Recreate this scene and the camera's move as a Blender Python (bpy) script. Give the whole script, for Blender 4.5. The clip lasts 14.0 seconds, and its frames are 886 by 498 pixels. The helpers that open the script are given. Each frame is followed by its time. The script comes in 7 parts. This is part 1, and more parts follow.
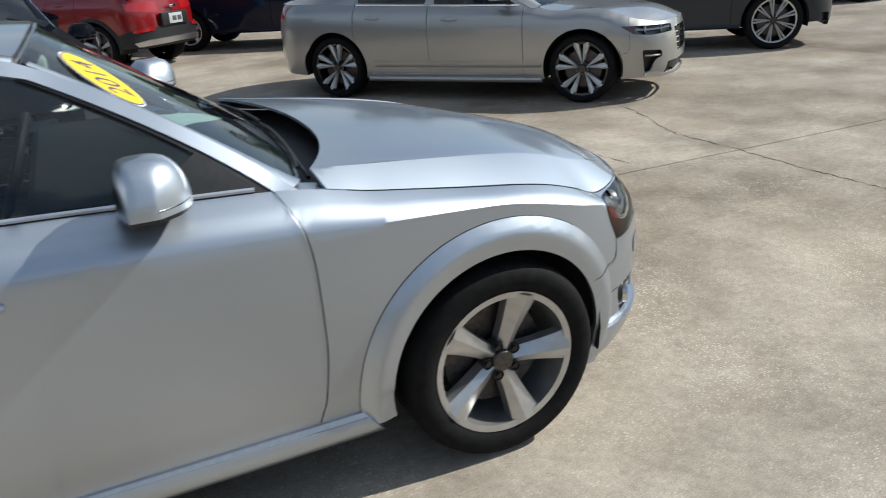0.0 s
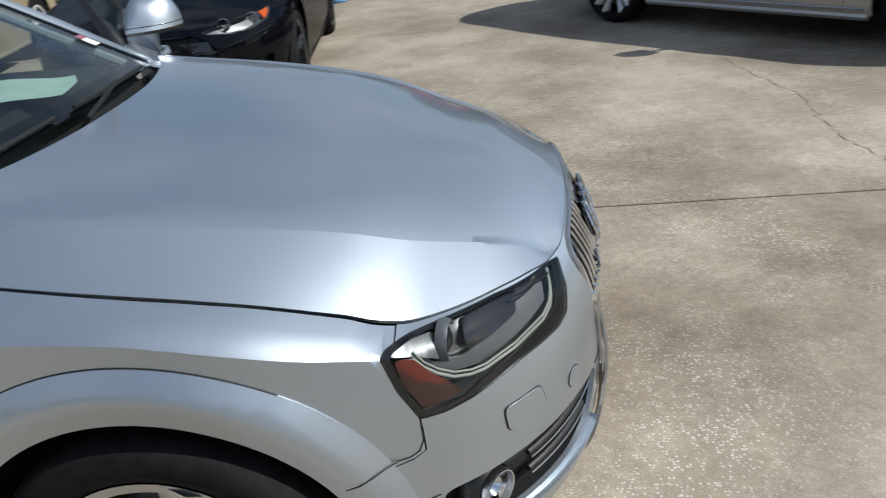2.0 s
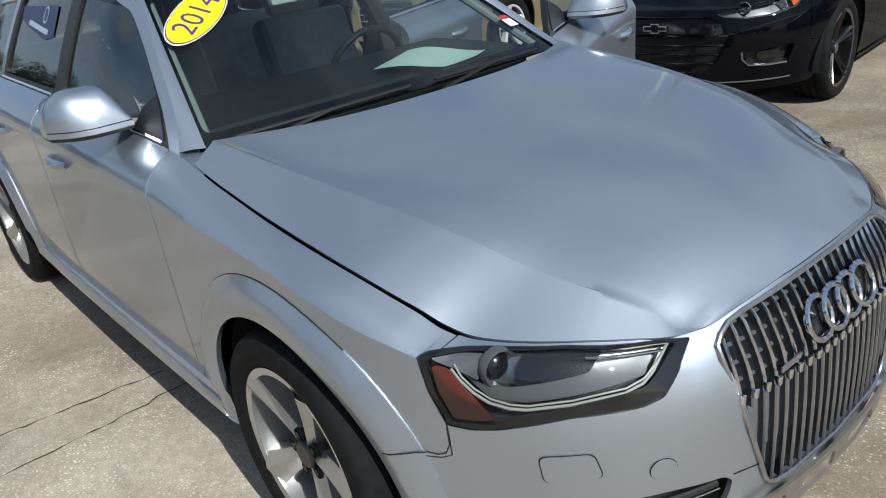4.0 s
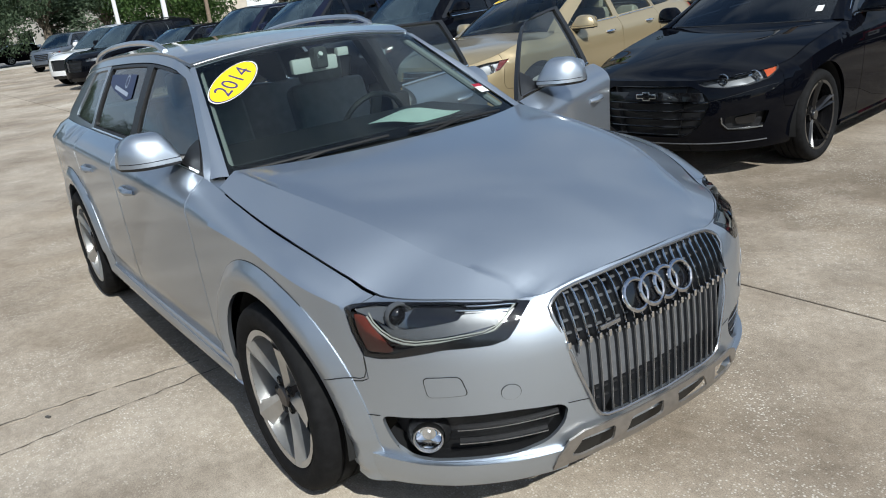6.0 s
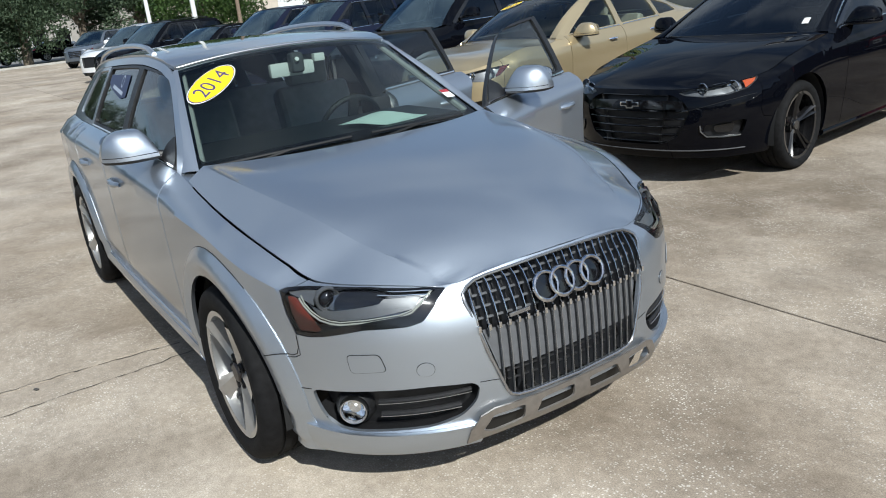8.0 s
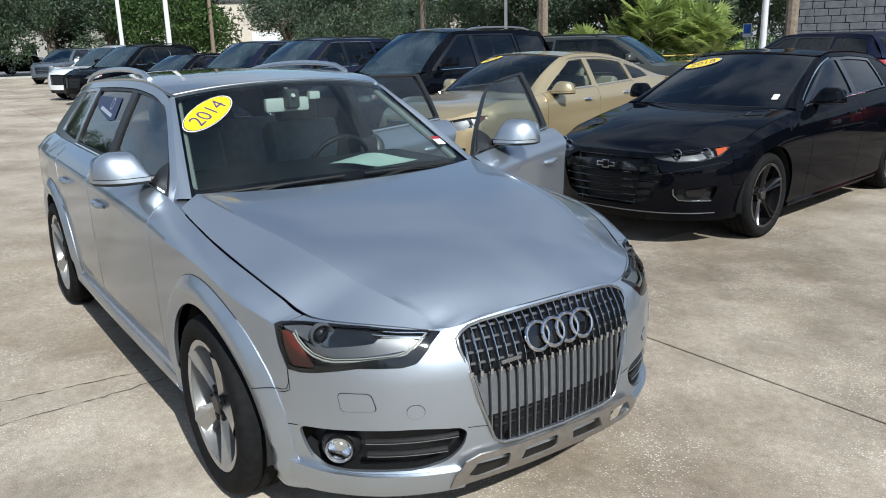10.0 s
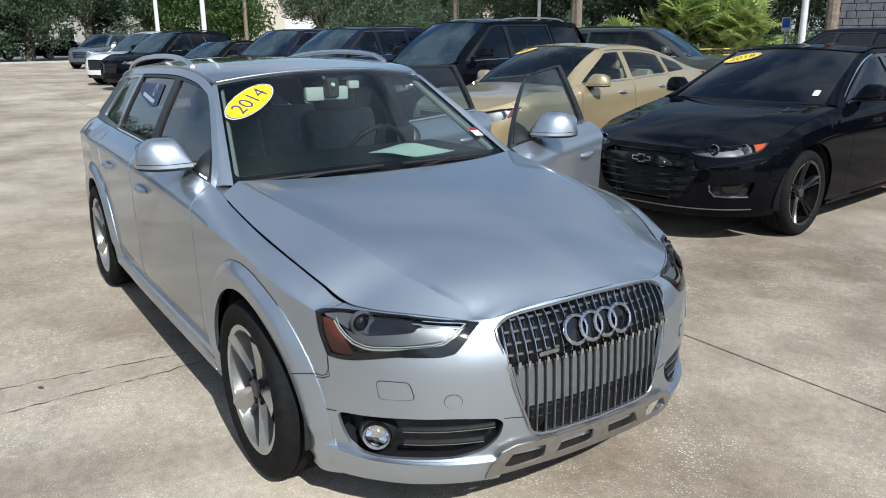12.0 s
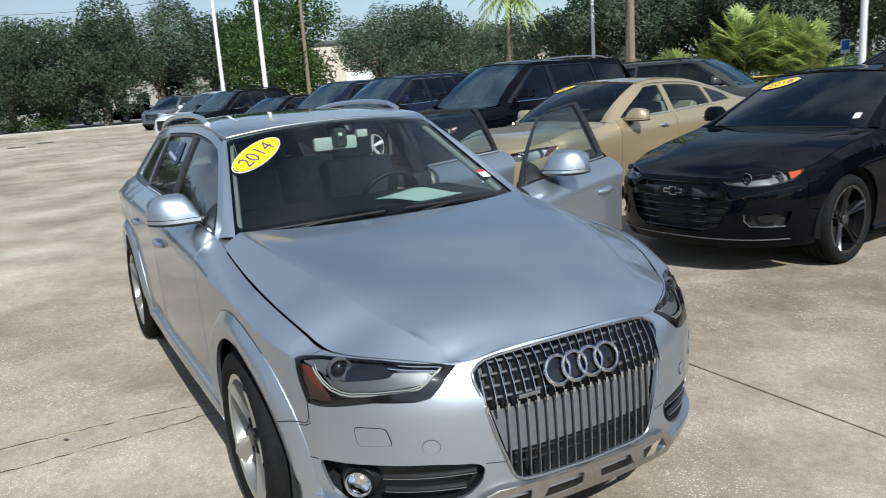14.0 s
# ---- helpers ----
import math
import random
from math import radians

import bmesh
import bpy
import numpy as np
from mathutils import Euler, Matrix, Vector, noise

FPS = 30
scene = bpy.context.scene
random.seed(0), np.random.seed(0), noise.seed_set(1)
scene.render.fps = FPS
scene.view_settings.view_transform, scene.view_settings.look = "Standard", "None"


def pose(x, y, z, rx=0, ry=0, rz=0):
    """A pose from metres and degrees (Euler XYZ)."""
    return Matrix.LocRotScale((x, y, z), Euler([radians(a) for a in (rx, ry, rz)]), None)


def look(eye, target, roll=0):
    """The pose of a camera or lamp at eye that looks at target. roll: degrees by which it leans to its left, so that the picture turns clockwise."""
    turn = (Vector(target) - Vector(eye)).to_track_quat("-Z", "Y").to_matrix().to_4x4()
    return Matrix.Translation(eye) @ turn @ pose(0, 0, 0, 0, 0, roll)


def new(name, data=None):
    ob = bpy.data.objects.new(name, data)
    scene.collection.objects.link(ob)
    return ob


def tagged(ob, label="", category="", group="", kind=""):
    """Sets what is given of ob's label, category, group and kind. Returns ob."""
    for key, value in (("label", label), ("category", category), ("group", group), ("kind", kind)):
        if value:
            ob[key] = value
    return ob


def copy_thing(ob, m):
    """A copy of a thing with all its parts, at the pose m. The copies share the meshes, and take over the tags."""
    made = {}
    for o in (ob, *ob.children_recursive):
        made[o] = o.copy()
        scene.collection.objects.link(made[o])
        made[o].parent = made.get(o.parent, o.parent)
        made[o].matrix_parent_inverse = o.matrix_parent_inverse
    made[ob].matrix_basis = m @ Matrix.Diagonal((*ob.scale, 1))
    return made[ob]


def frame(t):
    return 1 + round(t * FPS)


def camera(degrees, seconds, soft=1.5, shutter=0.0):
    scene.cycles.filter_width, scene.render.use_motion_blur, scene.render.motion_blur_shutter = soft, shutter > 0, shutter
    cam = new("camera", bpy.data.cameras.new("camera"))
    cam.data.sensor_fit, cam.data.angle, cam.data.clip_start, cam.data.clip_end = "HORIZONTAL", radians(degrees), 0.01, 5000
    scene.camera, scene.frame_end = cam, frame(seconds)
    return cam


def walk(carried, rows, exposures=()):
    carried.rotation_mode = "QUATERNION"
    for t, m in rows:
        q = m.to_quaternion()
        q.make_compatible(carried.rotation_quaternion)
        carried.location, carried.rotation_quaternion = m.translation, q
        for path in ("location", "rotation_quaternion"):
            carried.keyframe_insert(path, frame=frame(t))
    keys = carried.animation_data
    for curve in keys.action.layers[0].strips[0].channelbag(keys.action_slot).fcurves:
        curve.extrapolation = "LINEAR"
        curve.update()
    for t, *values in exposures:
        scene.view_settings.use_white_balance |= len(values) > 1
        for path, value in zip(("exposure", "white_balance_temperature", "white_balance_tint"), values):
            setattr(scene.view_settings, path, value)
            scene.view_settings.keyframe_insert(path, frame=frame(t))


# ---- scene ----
cam = camera(59.5, 14.0, soft=1.0, shutter=0.2)
PATH = [
    (0, (-1.054, -2.797, 1.584), (-0.288, -1.099, 0.858), -3.5),
    (0.5, (-0.513, -2.612, 1.564), (0.299, -0.946, 0.813), -4.4),
    (1, (-0.023, -2.385, 1.559), (0.644, -0.675, 0.763), -5.3),
    (1.5, (0.381, -2.069, 1.541), (0.727, -0.291, 0.693), -5.9),
    (2, (0.687, -1.899, 1.498), (0.491, -0.112, 0.623), -6.0),
    (2.5, (0.842, -1.68, 1.469), (0.216, -0.028, 0.531), -5.0),
    (3, (1.011, -1.49, 1.477), (0.04, -0.017, 0.537), -4.3),
    (3.5, (1.234, -1.449, 1.48), (-0.058, -0.199, 0.605), -5.8),
    (3.7, (1.332, -1.487, 1.505), (-0.034, -0.3, 0.654), -6.2),
    (5.8, (2.22, -1.632, 1.58), (0.644, -0.581, 0.938), -7.5),
    (6, (2.285, -1.685, 1.569), (0.706, -0.632, 0.938), -7.1),
    (6.5, (2.426, -1.791, 1.565), (0.879, -0.707, 0.908), -4.0),
    (7, (2.494, -1.778, 1.57), (0.97, -0.668, 0.905), -3.1),
    (7.5, (2.586, -1.684, 1.585), (1.014, -0.629, 0.939), -5.0),
    (8, (2.649, -1.563, 1.576), (1.031, -0.563, 0.958), -6.3),
    (8.2, (2.664, -1.55, 1.579), (1.047, -0.535, 0.981), -5.8),
    (10.3, (2.603, -1.699, 1.599), (1.024, -0.584, 1.085), -1.2),
    (10.5, (2.604, -1.698, 1.601), (1.014, -0.602, 1.08), -1.1),
    (11, (2.604, -1.708, 1.6), (0.988, -0.658, 1.066), -1.0),
    (11.5, (2.596, -1.715, 1.597), (0.976, -0.673, 1.06), -0.9),
    (12, (2.593, -1.734, 1.602), (0.981, -0.679, 1.064), -0.7),
    (12.5, (2.584, -1.758, 1.611), (0.969, -0.702, 1.085), -1.5),
    (13, (2.61, -1.764, 1.601), (1.007, -0.676, 1.106), -2.4),
    (13.5, (2.672, -1.599, 1.605), (1.04, -0.543, 1.136), -3.9),
    (14, (2.744, -1.479, 1.593), (1.021, -0.557, 1.167), -4.1),
]
walk(cam, [(t, look(eye, target, roll)) for t, eye, target, roll in PATH], [(0, 0.38, 6060, 6), (1.5, 0.30, 6040, 6), (3, 0.26, 5900, 6), (7, 0.32, 5870, 6), (11, 0.44, 5830, 6), (14, 0.44, 5860, 6)])

# ---- world and sun ----
SUN_HEIGHT, SUN_TURN = radians(41), radians(-9)  # the sun stands ahead of the silver wagon
world = bpy.data.worlds.new("sky")
scene.world = world
world.use_nodes = True
wn, wl = world.node_tree.nodes, world.node_tree.links
sky = wn.new("ShaderNodeTexSky")
sky.sky_type, sky.sun_disc, sky.sun_elevation, sky.sun_rotation = "NISHITA", False, SUN_HEIGHT, radians(90) - SUN_TURN
place = wn.new("ShaderNodeTexCoord")
stretch = wn.new("ShaderNodeMapping")
stretch.inputs["Scale"].default_value = (1, 1, 2.6)
puffs = wn.new("ShaderNodeTexNoise")
puffs.inputs["Scale"].default_value, puffs.inputs["Detail"].default_value, puffs.inputs["Roughness"].default_value = 2.3, 7, 0.55
cover = wn.new("ShaderNodeValToRGB")
cover.color_ramp.elements[0].position, cover.color_ramp.elements[1].position = 0.44, 0.62
cloud = wn.new("ShaderNodeMix")
cloud.data_type = "RGBA"
cloud.inputs["B"].default_value = (4.6, 5.0, 5.6, 1)
wl.new(place.outputs["Generated"], stretch.inputs["Vector"])
wl.new(stretch.outputs["Vector"], puffs.inputs["Vector"])
wl.new(puffs.outputs["Fac"], cover.inputs["Fac"])
wl.new(cover.outputs["Color"], cloud.inputs["Factor"])
wl.new(sky.outputs["Color"], cloud.inputs["A"])
wl.new(cloud.outputs["Result"], wn["Background"].inputs["Color"])
wn["Background"].inputs["Strength"].default_value = 0.084
sun = new("sun", bpy.data.lights.new("sun", "SUN"))
sun.data.energy, sun.data.angle, sun.data.color = 4.35, radians(0.5), (1.0, 0.94, 0.84)
sun.matrix_world = look((0, 0, 0), (-math.cos(SUN_HEIGHT) * math.cos(SUN_TURN), -math.cos(SUN_HEIGHT) * math.sin(SUN_TURN), -math.sin(SUN_HEIGHT)))


# ---- materials ----
def material(name, color, rough=0.5, metal=0.0, coat=0.0, grain=0.0, scale=40.0, bump=0.0, bump_scale=200.0, emit=0.0):
    """A plain surface with uneven colour (grain, at scale) and fine relief (bump)."""
    m = bpy.data.materials.new(name)
    m.use_nodes = True
    n, links = m.node_tree.nodes, m.node_tree.links
    p = n["Principled BSDF"]
    p.inputs["Base Color"].default_value = (*color, 1)
    p.inputs["Roughness"].default_value, p.inputs["Metallic"].default_value = rough, metal
    p.inputs["Coat Weight"].default_value, p.inputs["Coat Roughness"].default_value = coat, 0.03
    if emit:
        p.inputs["Emission Color"].default_value, p.inputs["Emission Strength"].default_value = (*color, 1), emit
    at = n.new("ShaderNodeTexCoord")
    if grain:
        spots = n.new("ShaderNodeTexNoise")
        spots.inputs["Scale"].default_value, spots.inputs["Detail"].default_value = scale, 6
        ramp = n.new("ShaderNodeValToRGB")
        ramp.color_ramp.elements[0].position, ramp.color_ramp.elements[1].position = 0.3, 0.7
        ramp.color_ramp.elements[0].color = (*[c * (1 - grain) for c in color], 1)
        ramp.color_ramp.elements[1].color = (*[min(1, c * (1 + grain)) for c in color], 1)
        links.new(at.outputs["Object"], spots.inputs["Vector"])
        links.new(spots.outputs["Fac"], ramp.inputs["Fac"])
        links.new(ramp.outputs["Color"], p.inputs["Base Color"])
    if bump:
        fine = n.new("ShaderNodeTexNoise")
        fine.inputs["Scale"].default_value, fine.inputs["Detail"].default_value = bump_scale, 3
        relief = n.new("ShaderNodeBump")
        relief.inputs["Strength"].default_value, relief.inputs["Distance"].default_value = bump, 0.002
        links.new(at.outputs["Object"], fine.inputs["Vector"])
        links.new(fine.outputs["Fac"], relief.inputs["Height"])
        links.new(relief.outputs["Normal"], p.inputs["Normal"])
    return m


def car_paint(name, color, metal, rough=0.3):
    """Clear-coated paint with fine flake and a film of dust in the coat."""
    m = material(name, color, rough, metal, 1.0, 0.05, 900.0)
    dark = max(color) < 0.08
    if dark:
        m.node_tree.nodes["Principled BSDF"].inputs["Coat Weight"].default_value = 0.38
        m.node_tree.nodes["Principled BSDF"].inputs["Specular IOR Level"].default_value = 0.0
    n, links = m.node_tree.nodes, m.node_tree.links
    dust = n.new("ShaderNodeTexNoise")
    dust.inputs["Scale"].default_value, dust.inputs["Detail"].default_value = 5.0, 8
    amount = n.new("ShaderNodeMapRange")
    amount.inputs["From Min"].default_value, amount.inputs["From Max"].default_value = 0.3, 0.75
    amount.inputs["To Min"].default_value, amount.inputs["To Max"].default_value = 0.015 if dark else 0.05, 0.03 if dark else 0.12
    links.new(n["Texture Coordinate"].outputs["Object"], dust.inputs["Vector"])
    links.new(dust.outputs["Fac"], amount.inputs["Value"])
    links.new(amount.outputs["Result"], n["Principled BSDF"].inputs["Coat Roughness"])
    return m


def pane_glass(name, tint, gloss=(1.0, 1.0, 1.0), ior=1.65):
    """A thin tinted pane: clear with a mirror sheen that grows towards grazing."""
    m = bpy.data.materials.new(name)
    m.use_nodes = True
    n, links = m.node_tree.nodes, m.node_tree.links
    n.remove(n["Principled BSDF"])
    clear, shine, mix, rim = n.new("ShaderNodeBsdfTransparent"), n.new("ShaderNodeBsdfGlossy"), n.new("ShaderNodeMixShader"), n.new("ShaderNodeFresnel")
    clear.inputs["Color"].default_value = (*tint, 1)
    shine.inputs["Color"].default_value, shine.inputs["Roughness"].default_value = (*gloss, 1), 0.02
    rim.inputs["IOR"].default_value = ior
    links.new(rim.outputs["Fac"], mix.inputs["Fac"])
    links.new(clear.outputs["BSDF"], mix.inputs[1])
    links.new(shine.outputs["BSDF"], mix.inputs[2])
    links.new(mix.outputs["Shader"], n["Material Output"].inputs["Surface"])
    return m


SILVER = car_paint("silver_paint", (0.485, 0.530, 0.590), 0.94, 0.44)
SILVER.node_tree.nodes["Principled BSDF"].inputs["Specular Tint"].default_value = (0.32, 0.33, 0.35, 1)
CHAMPAGNE = car_paint("champagne_paint", (0.38, 0.376, 0.364), 0.62, 0.36)
BLACK_PAINT = car_paint("black_paint", (0.002, 0.0023, 0.0040), 0.0, 0.2)
NAVY = car_paint("navy_paint", (0.010, 0.013, 0.03), 0.2, 0.3)
GOLD = car_paint("gold_paint", (0.50, 0.40, 0.235), 0.65, 0.36)
RED = car_paint("red_paint", (0.23, 0.003, 0.006), 0.2, 0.3)
GRAPHITE = car_paint("graphite_paint", (0.045, 0.05, 0.058), 0.5, 0.32)
SLATE = car_paint("slate_paint", (0.13, 0.15, 0.18), 0.5, 0.34)
OLIVE = car_paint("olive_grey_paint", (0.07, 0.075, 0.07), 0.5, 0.34)
WHITE_PAINT = car_paint("white_paint", (0.80, 0.80, 0.79), 0.0, 0.3)
BLACK_PLASTIC = material("black_plastic", (0.012, 0.012, 0.013), 0.45, grain=0.3, scale=60, bump=0.15, bump_scale=700)
GLOSS_BLACK = material("gloss_black", (0.006, 0.006, 0.007), 0.08, coat=0.5)
SEAL = material("rubber_seal", (0.008, 0.008, 0.008), 0.6)
RUBBER = material("tyre_rubber", (0.009, 0.009, 0.0095), 0.8, grain=0.35, scale=30, bump=0.2, bump_scale=350)
RUBBER.node_tree.nodes["Principled BSDF"].inputs["Specular IOR Level"].default_value = 0.15
CHROME = material("chrome", (0.85, 0.86, 0.87), 0.07, 1.0, grain=0.04, scale=30)
SATIN = material("satin_aluminium", (0.62, 0.62, 0.63), 0.28, 1.0, grain=0.06, scale=50)
ALLOY = material("silver_alloy", (0.52, 0.52, 0.515), 0.34, 0.82, 0.4, grain=0.08, scale=25)
LAMP_GREY = material("lamp_grey", (0.23, 0.235, 0.24), 0.2, 0.9, grain=0.1, scale=30)
GUIDE = material("light_guide_plastic", (0.27, 0.28, 0.25), 0.3, 0.0, 0.5)
LAMP_SILVER = material("lamp_silver", (0.14, 0.145, 0.15), 0.42, 0.6, grain=0.06, scale=30)
BAR_BRIGHT = material("bright_bar", (0.72, 0.72, 0.73), 0.16, 1.0, grain=0.1, scale=30)
BAR_GREY = material("grey_bar", (0.40, 0.40, 0.41), 0.25, 0.9, grain=0.1, scale=30)
WEB_GREY = material("grille_web_grey", (0.055, 0.057, 0.062), 0.45, grain=0.1, scale=40)
ALLOY_BLACK = material("black_alloy", (0.010, 0.010, 0.011), 0.25, 0.2, 0.6, grain=0.2, scale=30)
IRON = material("brake_iron", (0.09, 0.08, 0.075), 0.45, 0.8, grain=0.3, scale=60)
# darker than the rim face: shade inside the barrel is put into the colour
BARREL_SHADE = material("rim_barrel", (0.11, 0.11, 0.11), 0.45, 0.5, grain=0.3, scale=40)
DARK = material("underside", (0.010, 0.010, 0.010), 0.8, grain=0.3, scale=10)
GLASS = pane_glass("windscreen_glass", (0.58, 0.66, 0.64), (1.0, 1.0, 1.0), 1.5)
TINT = pane_glass("tinted_glass", (0.22, 0.25, 0.26), (1.0, 1.0, 1.0), 1.6)
DEEP_TINT = pane_glass("privacy_glass", (0.05, 0.055, 0.06), (1.0, 1.0, 1.0), 1.6)
COATED = pane_glass("coated_windscreen", (0.34, 0.44, 0.46), (0.72, 0.92, 1.0), 2.5)
SIDE_GLASS = pane_glass("side_window_glass", (0.50, 0.57, 0.55), (1.0, 1.0, 1.0), 1.6)
LENS = pane_glass("lamp_lens", (0.96, 0.97, 0.98), (1.0, 1.0, 1.0), 1.3)
AMBER = material("amber_lens", (0.125, 0.013, 0.006), 0.12, coat=1.0)
ORANGE = material("orange_lens", (0.42, 0.075, 0.015), 0.15, coat=1.0)
RED_LENS = material("red_lens", (0.35, 0.008, 0.01), 0.12, coat=1.0)
WHITE = material("white_enamel", (0.8, 0.8, 0.78), 0.4)
YELLOW = material("yellow_vinyl", (0.95, 0.66, 0.004), 0.4)
INK = material("blue_ink", (0.05, 0.035, 0.16), 0.5)
PAPER = material("pale_green_paper", (0.70, 0.84, 0.78), 0.7, grain=0.06, scale=15)
LEATHER = material("grey_leather", (0.34, 0.335, 0.32), 0.5, grain=0.12, scale=20, bump=0.25, bump_scale=260)
BEIGE_LEATHER = material("beige_leather", (0.42, 0.37, 0.29), 0.5, grain=0.1, scale=20, bump=0.2, bump_scale=260)
PANEL_GREY = material("panel_grey", (0.105, 0.108, 0.115), 0.5, grain=0.12, scale=40)
GREY_PLASTIC = material("grey_plastic", (0.07, 0.071, 0.075), 0.5, grain=0.15, scale=40)
DASH = material("dark_dash", (0.018, 0.019, 0.021), 0.6, grain=0.2, scale=40, bump=0.2, bump_scale=400)
HEADLINER = material("grey_headliner", (0.35, 0.35, 0.34), 0.9, grain=0.05, scale=60)

# ---- mesh helpers ----
from mathutils.geometry import delaunay_2d_cdt


def part(name, bm, mat, parent=None, label="", angle=35):
    """Links a bmesh, or (points, faces), as one mesh object under a thing or a part."""
    me = bpy.data.meshes.new(name)
    if isinstance(bm, tuple):
        me.from_pydata([tuple(map(float, v)) for v in bm[0]], [], bm[1])
    else:
        bm.to_mesh(me)
        bm.free()
    me.materials.append(mat)
    me.shade_smooth()
    me.set_sharp_from_angle(angle=radians(angle))
    ob = new(name, me)
    if parent:
        ob.parent = parent
    return tagged(ob, label) if label else ob


def thing(name, label, category, m=Matrix(), group="", kind=""):
    ob = tagged(new(name), label, category, group, kind)
    ob.matrix_world = m
    return ob


def join(*pieces):
    points, faces = [], []
    for v, f in pieces:
        n = len(points)
        points += [tuple(p) for p in v]
        faces += [tuple(i + n for i in face) for face in f]
    return points, faces


def moved(piece, m):
    return [tuple(m @ Vector(v)) for v in piece[0]], piece[1]


def inside(q, poly):
    """Which of the points q lie in the closed polygon."""
    x, y = q[:, 0, None], q[:, 1, None]
    a, b = poly, np.roll(poly, -1, 0)
    cross = ((a[:, 1] > y) != (b[:, 1] > y)) & (x < (b[:, 0] - a[:, 0]) * (y - a[:, 1]) / (b[:, 1] - a[:, 1] + 1e-12) + a[:, 0])
    return cross.sum(1) % 2 == 1


def fine(poly, step):
    """The closed polygon with points no further apart than step."""
    out = []
    for a, b in zip(poly, np.roll(poly, -1, 0)):
        n = max(1, int(np.ceil(np.linalg.norm(b - a) / step)))
        out += [a + (b - a) * k / n for k in range(n)]
    return np.array(out)


def rounded(poly, r, n=5):
    """The closed polygon with its corners rounded."""
    poly, out = np.array(poly, float), []
    for a, b, c in zip(np.roll(poly, 1, 0), poly, np.roll(poly, -1, 0)):
        la, lc = np.linalg.norm(a - b), np.linalg.norm(c - b)
        k = min(r, 0.45 * la, 0.45 * lc)
        p, q = b + (a - b) * k / la, b + (c - b) * k / lc
        for s in np.linspace(0, 1, n):
            out.append((1 - s) ** 2 * p + 2 * s * (1 - s) * b + s * s * q)
    return np.array(out)


def arc(cx, cz, r, a, b, n=24):
    return [(cx + r * math.cos(radians(s)), cz + r * math.sin(radians(s))) for s in np.linspace(a, b, n)]


def panel(fn, poly, holes=(), step=0.05, thick=0.012, flip=False, lines=()):
    """A curved sheet with turned edges: the polygon, less its holes, laid on the surface fn."""
    poly = fine(np.array(poly, float), step * 0.7)
    holes = [fine(np.array(h, float), step * 0.7) for h in holes]
    (x0, y0), (x1, y1) = poly.min(0), poly.max(0)
    gx, gy = np.meshgrid(np.arange(x0 + step / 2, x1, step), np.arange(y0 + step / 2, y1, step * 0.87))
    gx[1::2] += step / 2
    q = np.c_[gx.ravel(), gy.ravel()]
    keep = inside(q, poly) if len(q) else np.zeros(0, bool)
    for h in holes:
        keep &= ~inside(q, h)
    rims = [poly, *holes]
    edge = np.vstack(rims)
    q = q[keep]
    # creases that the mesh must follow
    runs = []
    for line in lines:
        line = np.array(line, float)
        dense = np.vstack([line[k] + (line[k + 1] - line[k]) * np.linspace(0, 1, max(2, int(np.linalg.norm(line[k + 1] - line[k]) / (step * 0.6))), endpoint=False)[:, None] for k in range(len(line) - 1)] + [line[-1:]])
        ok = inside(dense, poly)
        for h in holes:
            ok &= ~inside(dense, h)
        ok &= ((dense[:, None] - edge[None]) ** 2).sum(-1).min(1) > (0.12 * step) ** 2
        runs += [r for r in np.split(dense, np.where(~ok)[0]) for r in [r[inside(r, poly)]] if len(r) > 1]
    runs = [r[[all(~inside(r[k:k + 1], h)[0] for h in holes) for k in range(len(r))]] for r in runs]
    runs = [r for r in runs if len(r) > 1]
    edge = np.vstack([edge, *runs]) if runs else edge
    if len(q):
        q = q[((q[:, None] - edge[None]) ** 2).sum(-1).min(1) > (0.38 * step) ** 2]
    points, edges, n = [Vector(p) for r in rims for p in r] + [Vector(p) for r in runs for p in r] + [Vector(p) for p in q], [], 0
    for r in rims:
        edges += [(n + k, n + (k + 1) % len(r)) for k in range(len(r))]
        n += len(r)
    for r in runs:
        edges += [(n + k, n + k + 1) for k in range(len(r) - 1)]
        n += len(r)
    flat, _, tris, *_ = delaunay_2d_cdt(points, edges, [], 0, 1e-6)
    flat = np.array([(v[0], v[1]) for v in flat])
    tris = np.array([t for t in tris if len(t) == 3])
    mid = flat[tris].mean(1)
    good = inside(mid, poly)
    for h in holes:
        good &= ~inside(mid, h)
    tris = tris[good]
    used = np.unique(tris)
    back = np.zeros(len(flat), int)
    back[used] = np.arange(len(used))
    flat, tris = flat[used], back[tris]
    p = fn(flat)
    d = 1e-3
    normal = np.cross(fn(flat + (d, 0)) - fn(flat - (d, 0)), fn(flat + (0, d)) - fn(flat - (0, d)))
    normal /= np.linalg.norm(normal, axis=1, keepdims=True) + 1e-12
    if flip:
        normal, tris = -normal, tris[:, ::-1]
    count, faces = {}, [tuple(map(int, t)) for t in tris]
    for t in faces:
        for a, b in zip(t, t[1:] + t[:1]):
            count[(a, b)] = 1
    n = len(p)
    if thick:
        back = [(a + n, c + n, b + n) for a, b, c in faces]
        sides = [(b, a, a + n, b + n) for a, b in count if (b, a) not in count]
        return np.vstack([p, p - normal * thick]).tolist(), faces + back + sides
    return p.tolist(), faces


